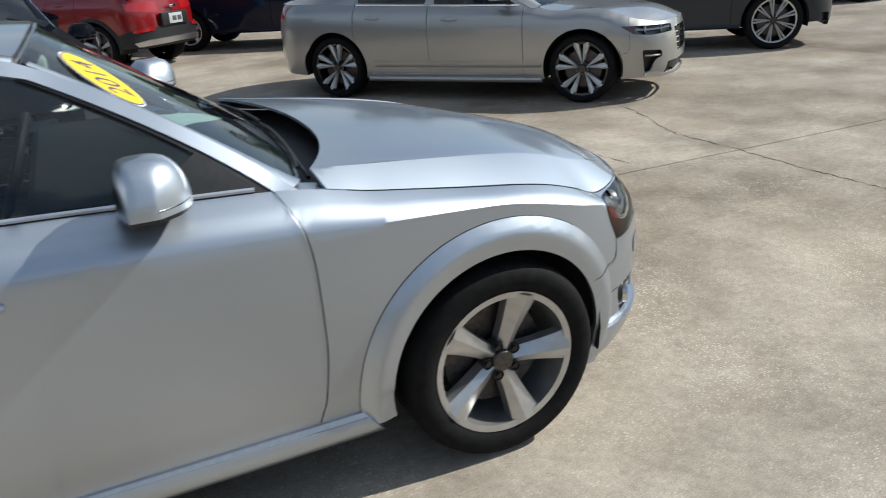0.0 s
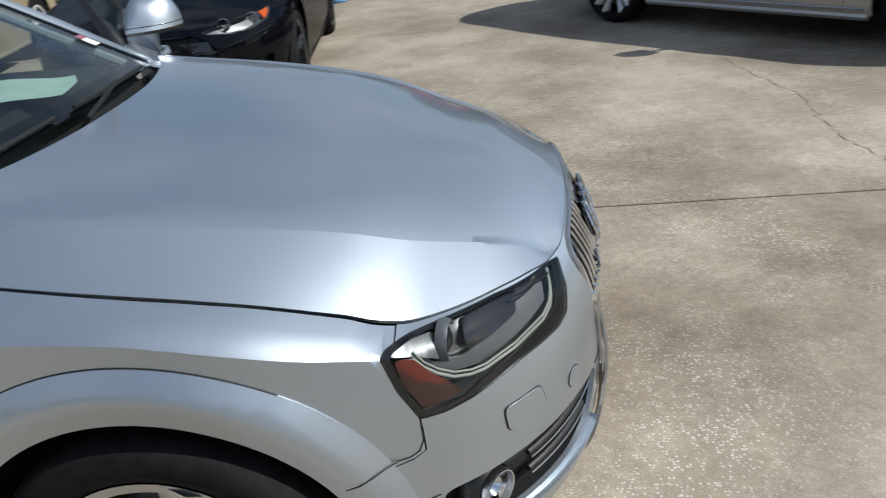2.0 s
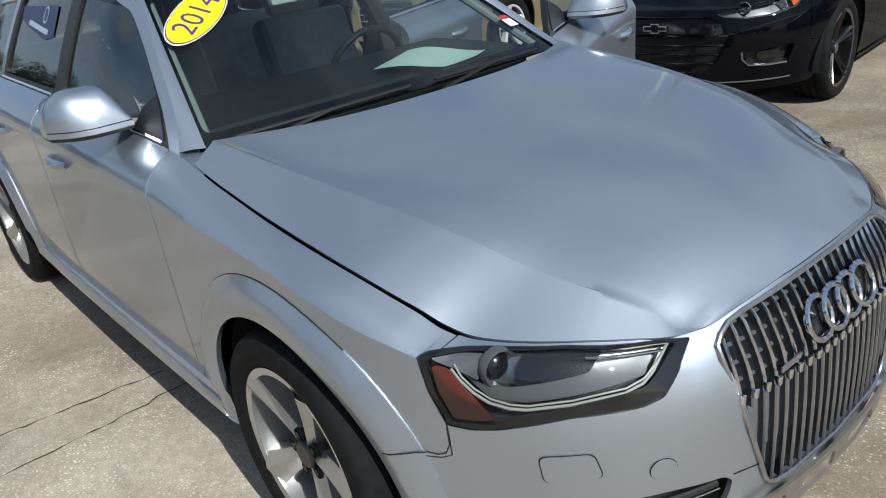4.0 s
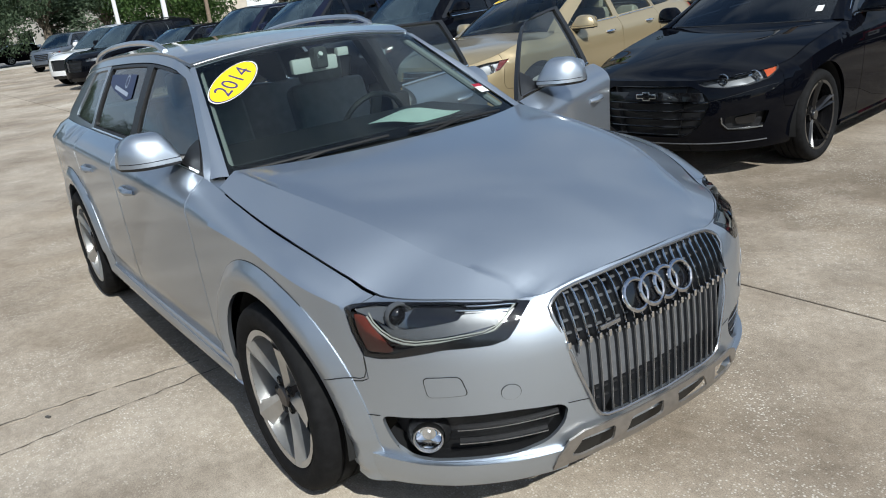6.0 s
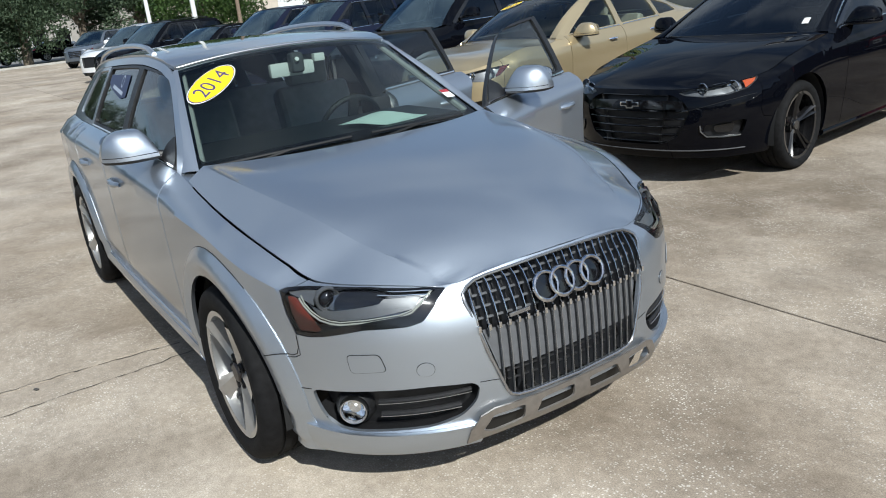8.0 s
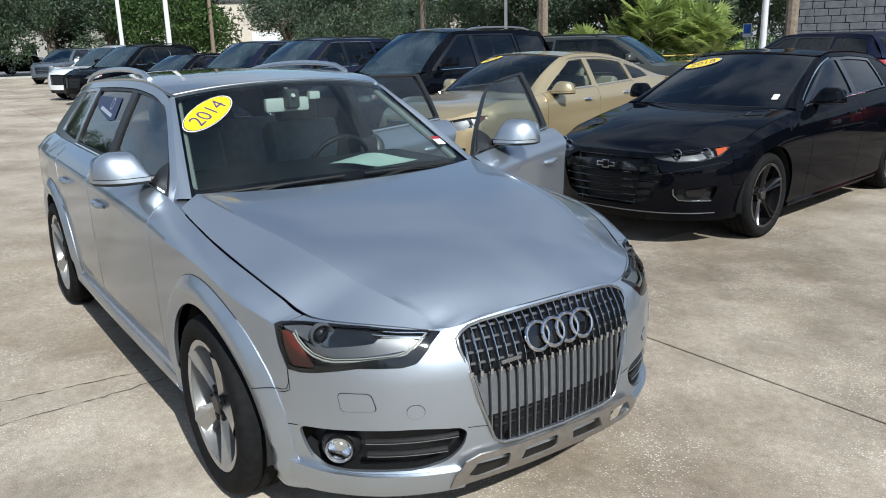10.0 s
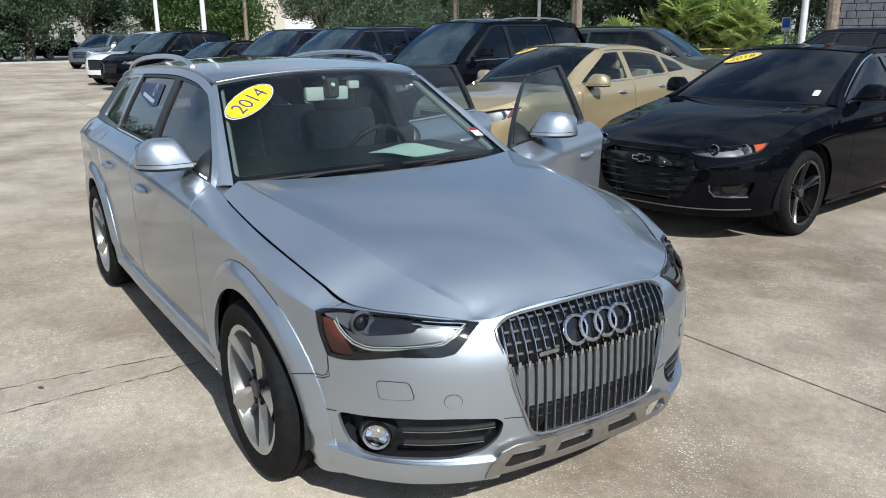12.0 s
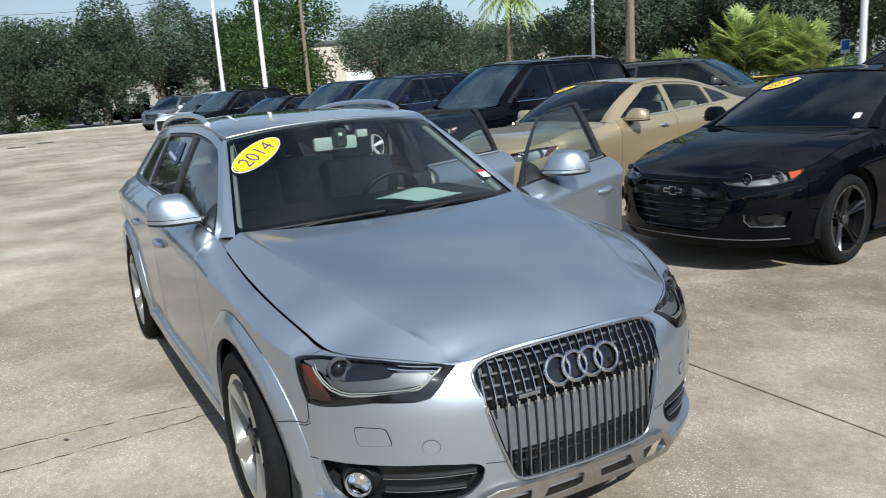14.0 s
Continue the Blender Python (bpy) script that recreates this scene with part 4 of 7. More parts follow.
            pts = [q0[0], q[0] * 0.75 + q[1] * 0.25, q[0] * 0.25 + q[1] * 0.75, q0[1]]
            part("door_handle", tube([tuple(Vector(p) - hinge) for p in pts], [0.010, 0.015, 0.016, 0.011], 8), c.get("handle_mat", paint), door)
            if k == 0:
                mx = x_front - c.get("mirror_back", 0.22)
                at = Vector((mx, side * (float(s.width(mx)) * 0.9 + c.get("mirror_out", 0.17)), bz(mx) + c.get("mirror_up", 0.075))) - hinge
                mirror_cap(door, side, at, c.get("mirror_mat", paint), c.get("mirror_size", (0.09, 0.115, 0.13)))
            if k == 0 and c.get("sail_panel"):
                part("mirror_sail", moved(panel(lambda p: s.up(p, side, 0.004), rounded(c["sail_panel"], 0.01), [], 0.04, 0.006, flip), mv), BLACK_PLASTIC, door)
            if open_doors and side > 0:
                inner_card = panel(lambda p: s.low(p, side, -0.056), [(x_front - 0.04, sill + 0.06), (x_rear + 0.06, sill + 0.06), (x_rear + 0.06, bz(x_rear) - 0.03), (x_front - 0.04, bz(x_front) - 0.03)], [], 0.12, 0.02, flip)
                part("door_card", moved(inner_card, mv), LEATHER, door)
        # rear quarter: pillar and fixed pane
        if c["tall"]:
            xe = ge + c.get("quarter_end", 0.02)
            tail_line = [(xe - 0.25 + 0.0, bz(xe - 0.2))]
            outline = [(xe - 0.26, bz(xe - 0.26)), (xc - 0.004, bz(xc)), (xc - 0.004, float(s.rail(xc)) - 0.034), *rail_run(xc - 0.01, ge - 0.04, 0.034, 20)]
            z0 = bz(xc) + lift
            pane = [(xc - 0.05, z0), *rail_run(xc - 0.05, xe + 0.16, shade + 0.012, 10), (xe + 0.0, bz(xe) + lift + 0.02)]
            if c.get("quarter_glass", True):
                pane = rounded(pane, 0.025)
                part("quarter_window", panel(lambda p: s.up(p, side, -0.010), pane, [], 0.12, 0.0, flip), c.get("rear_glass", glass), car)
                part("rear_pillar", panel(lambda p: s.up(p, side, 0.0), outline, [pane], 0.06, 0.02, flip), paint, car)
            else:
                part("rear_pillar", panel(lambda p: s.up(p, side, 0.0), outline, [], 0.06, 0.02, flip), paint, car)
        else:
            outline = [(ge - 0.22, bz(ge - 0.22)), (xc - 0.004, bz(xc)), (xc - 0.004, float(s.rail(xc)) - 0.034), *rail_run(xc - 0.01, ge - 0.22, 0.034, 20)]
            corner = []
            if c.get("sedan_quarter"):
                corner = [rounded([(xc - 0.03, bz(xc) + lift), *rail_run(xc - 0.03, xc - 0.42, shade + 0.012, 8), (xc - 0.47, bz(xc - 0.47) + lift + 0.012)], 0.02)]
                part("quarter_window", panel(lambda p: s.up(p, side, -0.008), corner[0], [], 0.12, 0.0, flip), glass, car)
            part("rear_pillar", panel(lambda p: s.up(p, side, 0.001), outline, corner, 0.06, 0.02, flip), paint, car)
        # cover between fender, pillar and screen corner
        rim_x = np.linspace(ws0 - 0.16, ws0 + c.get("corner_reach", 0.02), 8)
        rim_p = s.low(np.c_[rim_x, s.belt(rim_x) - 0.002], side, -0.002)
        in_p = np.c_[rim_x, np.full(8, side * (c.get("ws_base_y", float(s.rail_y(ws0))) - 0.035)), s.belt(rim_x) - c.get("corner_drop", 0.012)]
        part("cowl_corner", (np.vstack([rim_p, in_p]).tolist(), [(k, k + 1, 9 + k, 8 + k)[:: 1 if side < 0 else -1] for k in range(7)]), paint, car)
        # tail lamp
        lt = c.get("tail_lamp", [(s.x1 - 0.25, c["deck"] - 0.03), (s.x1 - 0.75, c["deck"] - 0.06), (s.x1 - 0.75, c["deck"] - 0.2), (s.x1 - 0.3, c["deck"] - 0.17)])
        part("tail_light", panel(lambda p: s.low(p, side, 0.006), rounded(lt, 0.03), [], 0.06, 0.012, flip), RED_LENS, car)
        sill_x = np.linspace(-wb + ra + 0.02, -ra - 0.02, 20)
        lowbar = [tuple(p) for p in s.low(np.c_[sill_x, 0 * sill_x + sill - 0.012], side, -0.012)]
        part("sill", tube(lowbar, 0.03, 8), cladding or c.get("sill_mat", paint), car)
        if cladding:
            for x in (0, -wb):
                pts = np.array(arc(x, r, ra + 0.02, -8, 188, 30))
                part("arch_trim", tube([tuple(p) for p in s.low(np.c_[s.u_of_x(pts[:, 0], pts[:, 1]), pts[:, 1]], side, 0.004)], 0.032, 8), cladding, car)
        if rails:
            x = np.linspace(ws1 - 0.35, ge + 0.45, 14)
            lift_r = 0.045 * np.sin(np.linspace(0, math.pi, 14)) ** 0.4
            pts = np.c_[x, side * (s.rail_y(x) - 0.015), s.rail(x) + 0.018 + lift_r]
            part("roof_rail", tube(pts.tolist(), 0.014, 8), rails, car)

    # cabin and underside
    w = float(s.width(-1))
    part("underbody", join(block(-wb + ra + 0.02, -ra - 0.02, -w * 0.93, w * 0.93, sill - 0.02, sill + 0.10, 0.02), block(float(s.tail(0.5)) + 0.12, s.x0 + 0.5, -0.52, 0.52, sill - 0.01, 0.62, 0.05), block(-wb - 0.2, -wb + 0.45, -0.55, 0.55, sill, 0.8, 0.05)), DARK, car)
    part("undertray", join(block(0.25, 0.60, -0.62 * w, 0.62 * w, sill + 0.02, sill + 0.05, 0.01), block(0.58, float(s.nose(0.4)) - 0.055, -0.34 * w, 0.34 * w, sill + 0.021, sill + 0.049, 0.01)), DARK, car)
    part("firewall", block(ws0 - 0.36, ws0 + 0.02, -w * 0.85, w * 0.85, sill + 0.1, zb - 0.12, 0.03), DASH, car)
    dash = block(ws0 - 0.72, ws0 - 0.14, -w * 0.80, w * 0.80, zb - 0.22, zb + c.get("dash_up", -0.03), 0.06, 3)
    part("dashboard", dash, DASH, car)
    sx = xb + 0.02
    for side in sides:
        seat(car, (sx + 0.02, side * 0.37, sill + 0.22), seats, 0.5, min(0.62, c["height"] - sill - 0.62))
    seat(car, (xc + 0.25, 0, sill + 0.22), seats, 1.25, 0.55, "rear_bench")
    wheel_at = Matrix.Translation((ws0 - 0.78, 0.37, zb - 0.07)) @ Matrix.Rotation(radians(-68), 4, "Y")
    steer = tube([(0.185 * math.cos(a), 0.185 * math.sin(a), 0) for a in np.linspace(0, 2 * math.pi, 28, endpoint=False)], 0.015, 8, True)
    spoke = join(block(-0.18, 0.18, -0.03, 0.03, -0.02, 0.0, 0.008), block(-0.07, 0.07, -0.07, 0.07, -0.03, 0.015, 0.02))
    part("steering_wheel", moved(join(steer, spoke), wheel_at), DASH, car)
    q = wind(np.array([[0.0, 0.86]]))[0]
    part("rear_view_mirror", join(moved(block(-0.02, 0.02, -0.12, 0.12, -0.035, 0.035, 0.015), Matrix.Translation((q[0] - 0.10, 0, q[2] - 0.06))), tube([(q[0] - 0.08, 0, q[2] - 0.05), (q[0] - 0.01, 0, q[2] - 0.01)], 0.012, 6)), c.get("mirror_tone", DASH), car)
    if open_doors:
        part("sensor_pod", moved(block(-0.035, 0.03, -0.035, 0.035, -0.05, 0.05, 0.02, 3), Matrix.Translation((q[0] - 0.055, 0.01, q[2] - 0.03))), GREY_PLASTIC, car)
        part("toll_tag", moved(block(-0.02, 0.02, -0.03, 0.03, -0.02, 0.02, 0.008), Matrix.Translation((q[0] - 0.09, 0.15, q[2] - 0.02))), WHITE, car)
    for side in sides:
        blade = [tuple(v) for v in wind(np.array([[t, 0.008 + 0.012 * (1 - abs(t))] for t in np.linspace(0.08 if side > 0 else -0.86, 0.80 if side > 0 else -0.06, 9)])) + (0.008, 0, 0.009)]
        part("wiper", join(tube(blade, 0.006, 6), tube([blade[4], tuple(Vector(blade[0 if side > 0 else 0]) + Vector((0.03, 0, -0.035)))], 0.007, 6)), SEAL, car)
    if sticker:
        oval_sticker(car, wind, c.get("sticker_at", (0.62, 0.80)), c.get("sticker_size", (0.16, 0.062)), c.get("sticker_lean", 0.0), sticker)
    return car, s, wind


# ---- the silver wagon ----
WAGON.update(wb=2.805, r=0.337, arch=0.385, sill=0.29, height=1.478, tall=True, deck=1.03, ws=(-0.53, -1.175), ws_mid=-0.47, ws_base_y=0.738, a_foot=-0.578, corner_reach=0.10, sail_panel=[(-0.685, 1.016), (-0.90, 1.028), (-0.87, 1.085), (-0.81, 1.122), (-0.775, 1.098)], corner_drop=0.002, ws_bulge=0.0, a_bow=0.042, quarter_end=0.42, glass_high=0.042, ws_top_mid=-1.135,
             roof_end=-3.42, glass_end=-3.50, doors=(-0.585, -1.66, -2.50), flare_cut=0.09, fender_end=0.385, bumper_top=0.555, bumper_low=0.545, tuck=0.108,
             cowl_mid=-0.345, cowl_in=0.075, pillar=0.044, sail=0.040, sunroof=(-2.75, -1.42, 0.40), front_glass=SIDE_GLASS, rear_glass=SIDE_GLASS, dash_up=0.012,
             mirror_back=0.365, mirror_out=0.088, mirror_up=0.028, mirror_size=(0.093, 0.110, 0.124), handle_drop=0.16, frame_mat=BLACK_PLASTIC, screen_trim=SATIN, fog_depth=0.06, grille_round=0.05,
             sticker_at=(-0.757, 0.742), sticker_size=(0.165, 0.074), sticker_lean=radians(40), mirror_tone=WHITE, sill_mat=SATIN,
             lamp=[(0.364, 0.763), (0.372, 0.767), (0.418, 0.7630), (0.494, 0.7615), (0.594, 0.7590), (0.70, 0.7485), (0.815, 0.735), (0.801, 0.698), (0.758, 0.656), (0.719, 0.647), (0.60, 0.648), (0.478, 0.627), (0.43, 0.622), (0.386, 0.625), (0.368, 0.69)],
             grille=[(0.868, 0.715), (0.885, 0.740), (0.925, 0.749), (1.0, 0.755), (1.3, 0.759), (1.3, 0.340), (0.962, 0.347), (0.942, 0.365), (0.933, 0.395)], intake=[],
             fog=[(0.399, 0.438), (0.598, 0.447), (0.75, 0.446), (0.855, 0.432), (0.872, 0.414), (0.862, 0.368), (0.821, 0.325), (0.738, 0.302), (0.611, 0.298), (0.507, 0.292), (0.447, 0.303), (0.416, 0.361)], lamp_parts=True, lamp_back=LAMP_GREY, lamp_wall=LAMP_GREY, lamp_depth=0.042)
WAGON["door_seam"] = smooth_curve([(0.28, -0.035), (0.37, -0.004), (0.58, 0.016), (0.79, 0.011), (0.906, -0.008), (1.01, -0.057)])
FIVE_SPOKE = dict(n=5, metal=ALLOY, barrel=ALLOY, w0=0.027, w1=0.056, waist=0.2, dish=0.016, rim=0.715, turn=0.0, hub=IRON, bolts=True)
wagon, ws_, wagon_screen = build_car("station_wagon", "silver station wagon with flared arches and two doors open", "station wagon", WAGON, SILVER, Matrix(), FIVE_SPOKE,
                                     SIDE_GLASS, GLASS, sticker="2014", fine_step=0.045, open_doors=(66, 70), rails=SATIN)


def on_wagon(points, side=-1, out=0.0):
    return [tuple(p) for p in ws_.low(np.array(points, float), side, out)]


def wheel_flare(cx, side):
    """A widened wheel arch: it swells from its joint to a crest and turns back in towards the lip."""
    r_in, r_crest, r_out = 0.383, 0.432, 0.486

    def fn(p):
        q = ws_.low(p, side)
        rad = np.hypot(q[:, 0] - cx, p[:, 1] - 0.337)
        k, j = np.clip((r_out - rad) / (r_out - r_crest), 0, 1), np.clip((r_crest - rad) / (r_crest - r_in), 0, 1.1)
        q[:, 1] += side * (0.003 + 0.027 * np.sin(k * math.pi / 2) ** 1.25 - 0.013 * j ** 1.1)
        return q

    def on_skin(pts):
        pts = np.array(pts)
        return np.c_[ws_.u_of_x(pts[:, 0], pts[:, 1]), pts[:, 1]]
    low_end = -20 if cx == 0 else -13
    outer, inner = np.array(arc(cx, 0.337, r_out, low_end, 190, 60)), np.array(arc(cx, 0.337, r_in, 192, low_end - 4, 60))
    folds = [on_skin(arc(cx, 0.337, r_crest + d, low_end + 1, 190, 60)) for d in (0.0, 0.012)]
    part("arch_flare", panel(fn, on_skin(np.vstack([outer, inner])), [], 0.022, 0.018, side > 0, folds), SILVER, wagon, angle=26)
    seam = on_skin(arc(cx, 0.337, r_out + 0.001, 56, 186, 50))
    part("flare_joint", tube([tuple(p) for p in ws_.low(seam, side, 0.0002)], 0.0012, 5), SEAL, wagon)


for side in (-1, 1):
    for cx in (0.0, -2.805):
        wheel_flare(cx, side)
    # moulded sill between the arches
    x = np.linspace(-2.36, -0.47, 30)
    fn = lambda p: ws_.low(p, side, 0.0) + np.c_[0 * p[:, 0], side * (0.012 + 0.02 * np.sin(np.clip((0.30 - p[:, 1]) / 0.10, 0, 1) * math.pi)), 0 * p[:, 0]]
    part("sill_cover", panel(fn, [(-2.37, 0.30), (-0.465, 0.285), (-0.40, 0.20), (-2.40, 0.205)], [], 0.03, 0.02, side > 0), SILVER, wagon)

    # inside of the headlights
    glass_rim = rounded(WAGON["lamp"], 0.008)
    gut = rounded([(0.380, 0.759), (0.429, 0.7585), (0.594, 0.7550), (0.70, 0.7440), (0.789, 0.733), (0.768, 0.703), (0.737, 0.681), (0.63, 0.672), (0.527, 0.656), (0.468, 0.636), (0.398, 0.634), (0.380, 0.69)], 0.008)
    lamp_sheet = lambda out: (lambda p: ws_.low(p, side, out))
    housing = part("lamp_border", panel(lamp_sheet(-0.003), glass_rim, [gut], 0.02, 0.002, side > 0), GLOSS_BLACK, wagon)
    amber = [(0.385, 0.744), (0.416, 0.740), (0.432, 0.706), (0.474, 0.645), (0.458, 0.638), (0.399, 0.638), (0.384, 0.69)]
    part("marker", panel(lamp_sheet(-0.008), rounded(amber, 0.01), [], 0.02, 0.004, side > 0), AMBER, housing, "dark amber side marker")
    tray = [(0.424, 0.728), (0.452, 0.704), (0.505, 0.694), (0.570, 0.700), (0.640, 0.708), (0.665, 0.722), (0.765, 0.716), (0.745, 0.686), (0.62, 0.672), (0.53, 0.664), (0.468, 0.674)]
    part("lamp_reflector", panel(lamp_sheet(-0.030), rounded(tray, 0.006), [], 0.02, 0.004, side > 0), LAMP_SILVER, housing, "bright silver lower reflector")
    side_cup = [(0.383, 0.756), (0.462, 0.751), (0.462, 0.712), (0.424, 0.733), (0.386, 0.746)]
    part("lamp_cup", panel(lamp_sheet(-0.020), rounded(side_cup, 0.006), [], 0.02, 0.003, side > 0), LAMP_SILVER, housing)
    shade = [(0.53, 0.748), (0.60, 0.745), (0.672, 0.738), (0.655, 0.712), (0.56, 0.702), (0.52, 0.70)]
    part("lamp_shade", panel(lamp_sheet(-0.026), rounded(shade, 0.006), [], 0.02, 0.003, side > 0), GLOSS_BLACK, housing)
    for rise, rad in ((0.0, 0.0032), (0.008, 0.0022)):
        line = [(0.417, 0.735), (0.428, 0.712), (0.445, 0.690), (0.469, 0.671), (0.50, 0.661), (0.53, 0.658), (0.607, 0.663), (0.70, 0.670), (0.735, 0.680), (0.757, 0.695), (0.772, 0.712), (0.779, 0.727)]
        part("light_guide", tube(on_wagon([(u + 0.6 * rise, z + rise) for u, z in line], side, -0.017), rad, 8), GUIDE, housing, "pale light guide strip")
    for drop, a, b in ((0.006, 0.66, 0.779), (0.014, 0.64, 0.775)):
        part("lamp_brow", tube(on_wagon([(u, 0.7545 - 0.098 * max(0.0, u - 0.594) - drop) for u in np.linspace(a, b, 6)], side, -0.016), 0.003, 8), CHROME, housing)
    at = Vector(on_wagon([(0.495, 0.725)], side, -0.046)[0])
    aim = Matrix.Translation(at) @ Matrix.Rotation(radians(8 * side), 4, "Z")
    part("lamp_bezel", moved(lathe([(0.029, 0.0), (0.034, 0.010), (0.038, 0.012), (0.041, 0.005), (0.040, -0.01)], 28, "x"), aim), LAMP_SILVER, housing)
    part("projector", moved(lathe([(0.001, 0.016), (0.013, 0.0135), (0.023, 0.007), (0.029, 0.0)], 28, "x"), aim), GLOSS_BLACK, housing)

    # fog lamp and slats
    at = Vector(on_wagon([(0.518, 0.366)], side, -0.012)[0])
    aim = Matrix.Translation(at) @ Matrix.Rotation(radians(38 * side), 4, "Z")
    fog = part("fog_light", moved(lathe([(0.001, 0.008), (0.020, 0.007), (0.036, 0.0)], 28, "x"), aim), LENS, wagon)
    part("fog_ring", moved(lathe([(0.038, -0.004), (0.040, 0.007), (0.043, 0.008), (0.045, 0.0), (0.044, -0.02)], 32, "x"), aim), SATIN, fog)
    part("fog_reflector", moved(lathe([(0.001, -0.03), (0.02, -0.026), (0.036, -0.006)], 28, "x"), aim), CHROME, fog)
    part("fog_bowl", moved(lathe([(0.048, -0.01), (0.062, -0.03), (0.065, -0.05)], 28, "x"), aim), BLACK_PLASTIC, fog)
    for k, (z, a) in enumerate(((0.401, 0.60), (0.356, 0.60))):
        pts = [(u, z + 0.012 * (u - a)) for u in np.linspace(a, 0.850 - 0.03 * k, 10)]
        part("fog_slat", tube(on_wagon(pts, side, -0.018), 0.008, 8), BLACK_PLASTIC, wagon)
        part("slat_edge", tube(on_wagon([(u, q - 0.005) for u, q in pts], side, -0.007), 0.0017, 6), SATIN, wagon)
    # washer flap and tow cover, set in dark joints
    flap = rounded([(0.535, 0.571), (0.630, 0.571), (0.644, 0.512), (0.541, 0.508)], 0.016)
    ring = np.array(arc(0.743, 0.505, 0.024, 0, 345, 24))
    for name, poly in (("washer_flap", flap), ("tow_cover", ring)):
        mid = poly.mean(0)
        cover = part(name, panel(lambda p: ws_.low(p, side, 0.0030), mid + (poly - mid) * 0.955, [], 0.03, 0.002, side > 0), SILVER, wagon)
        part("joint", panel(lambda p: ws_.low(p, side, 0.0015), poly, [mid + (poly - mid) * 0.93], 0.03, 0.001, side > 0), SEAL, cover)
    # joints in the bumper
    for run, out in (([(0.318, 0.424), (0.36, 0.432), (0.400, 0.437)], 0.0005), ([(0.873, 0.428), (0.90, 0.425), (0.925, 0.420)], 0.0005), ([(0.338, 0.549), (0.360, 0.550), (0.376, 0.558), (0.385, 0.58), (0.386, 0.622)], 0.0005)):
        part("bumper_joint", tube(on_wagon(run, side, out), 0.0014, 5), SEAL, wagon)
    cut = ws_.low(np.array([(0.264, 0.530), (0.285, 0.539), (0.305, 0.545), (0.322, 0.548), (0.338, 0.549)]), side)
    cut[:, 1] += side * np.array([0.023, 0.031, 0.0245, 0.012, 0.003])
    part("flare_cut", tube(cut.tolist(), 0.0016, 5), SEAL, wagon)
    # splitter lip under the bumper
    part("bumper_lip", panel(lambda p: ws_.low(p, side, 0.010 + 0.012 * np.clip((0.29 - p[:, 1]) / 0.09, 0, 1).mean()), [(0.300, 0.300), (0.50, 0.288), (0.86, 0.288), (0.875, 0.25), (0.86, 0.205), (0.50, 0.195), (0.272, 0.180)], [], 0.03, 0.02, side > 0), SILVER, wagon)

SKID = material("dull_aluminium", (0.30, 0.275, 0.25), 0.40, 0.75, grain=0.1, scale=40)
GREY_BAR = material("dark_bar", (0.16, 0.165, 0.175), 0.35, 0.5, grain=0.1, scale=30)

# grille: frame, bars, badge plate
right = [(0.932, 0.40), (0.900, 0.53), (0.871, 0.69), (0.868, 0.713), (0.875, 0.728), (0.890, 0.7405), (0.925, 0.748), (1.0, 0.754), (1.05, 0.757), (1.1, 0.758)]
frame_pts = on_wagon(right, -1, 0.004) + on_wagon(right[::-1][1:], 1, 0.004)
bottom = [(0.938, 0.378), (0.947, 0.360), (0.964, 0.349), (1.0, 0.345), (1.1, 0.342)]
frame_pts += on_wagon(bottom, 1, 0.004) + on_wagon(bottom[::-1][1:], -1, 0.004)
part("grille_frame", tube(frame_pts, 0.0056, 8, True), BAR_GREY, wagon)


def at_y(y, z, out):
    u = float(ws_.u_of_y(abs(y), z))
    return Vector(ws_.low(np.array([[u, z]]), -1 if y < 0 else 1, out)[0])


def bar(y, z0, z1, half, out, mat, name):
    """An upright grille bar: a dark web with a bright ridge along its front."""
    def blade(wide, front, deep):
        v, f = [], []
        for k, z in enumerate(np.linspace(z0, z1, 8)):
            p = at_y(y, z, out)
            v += [(p.x + front - deep, p.y - wide, z), (p.x + front, p.y - wide * 0.45, z), (p.x + front, p.y + wide * 0.45, z), (p.x + front - deep, p.y + wide, z)]
            if k:
                a = len(v) - 8
                f += [(a + j, a + j + 1, a + j + 5, a + j + 4) for j in range(3)]
        return v, f + [(0, 1, 2, 3), tuple(range(len(v) - 4, len(v)))[::-1]]
    web = part(name, blade(half * 0.55, -0.004, 0.030), WEB_GREY, wagon)
    part("bar_edge", blade(half, 0.0, 0.0055), mat, web)


def grille_top(y):
    return 0.7575 - 0.006 * (abs(y) / 0.30) ** 2 - 6.0 * max(0.0, abs(y) - 0.295) ** 2 - 0.25 * max(0.0, abs(y) - 0.325)


def grille_low(y):
    return 0.347 + max(0.0, abs(y) - 0.262) * 2.0 + 3.2 * max(0.0, abs(y) - 0.285)


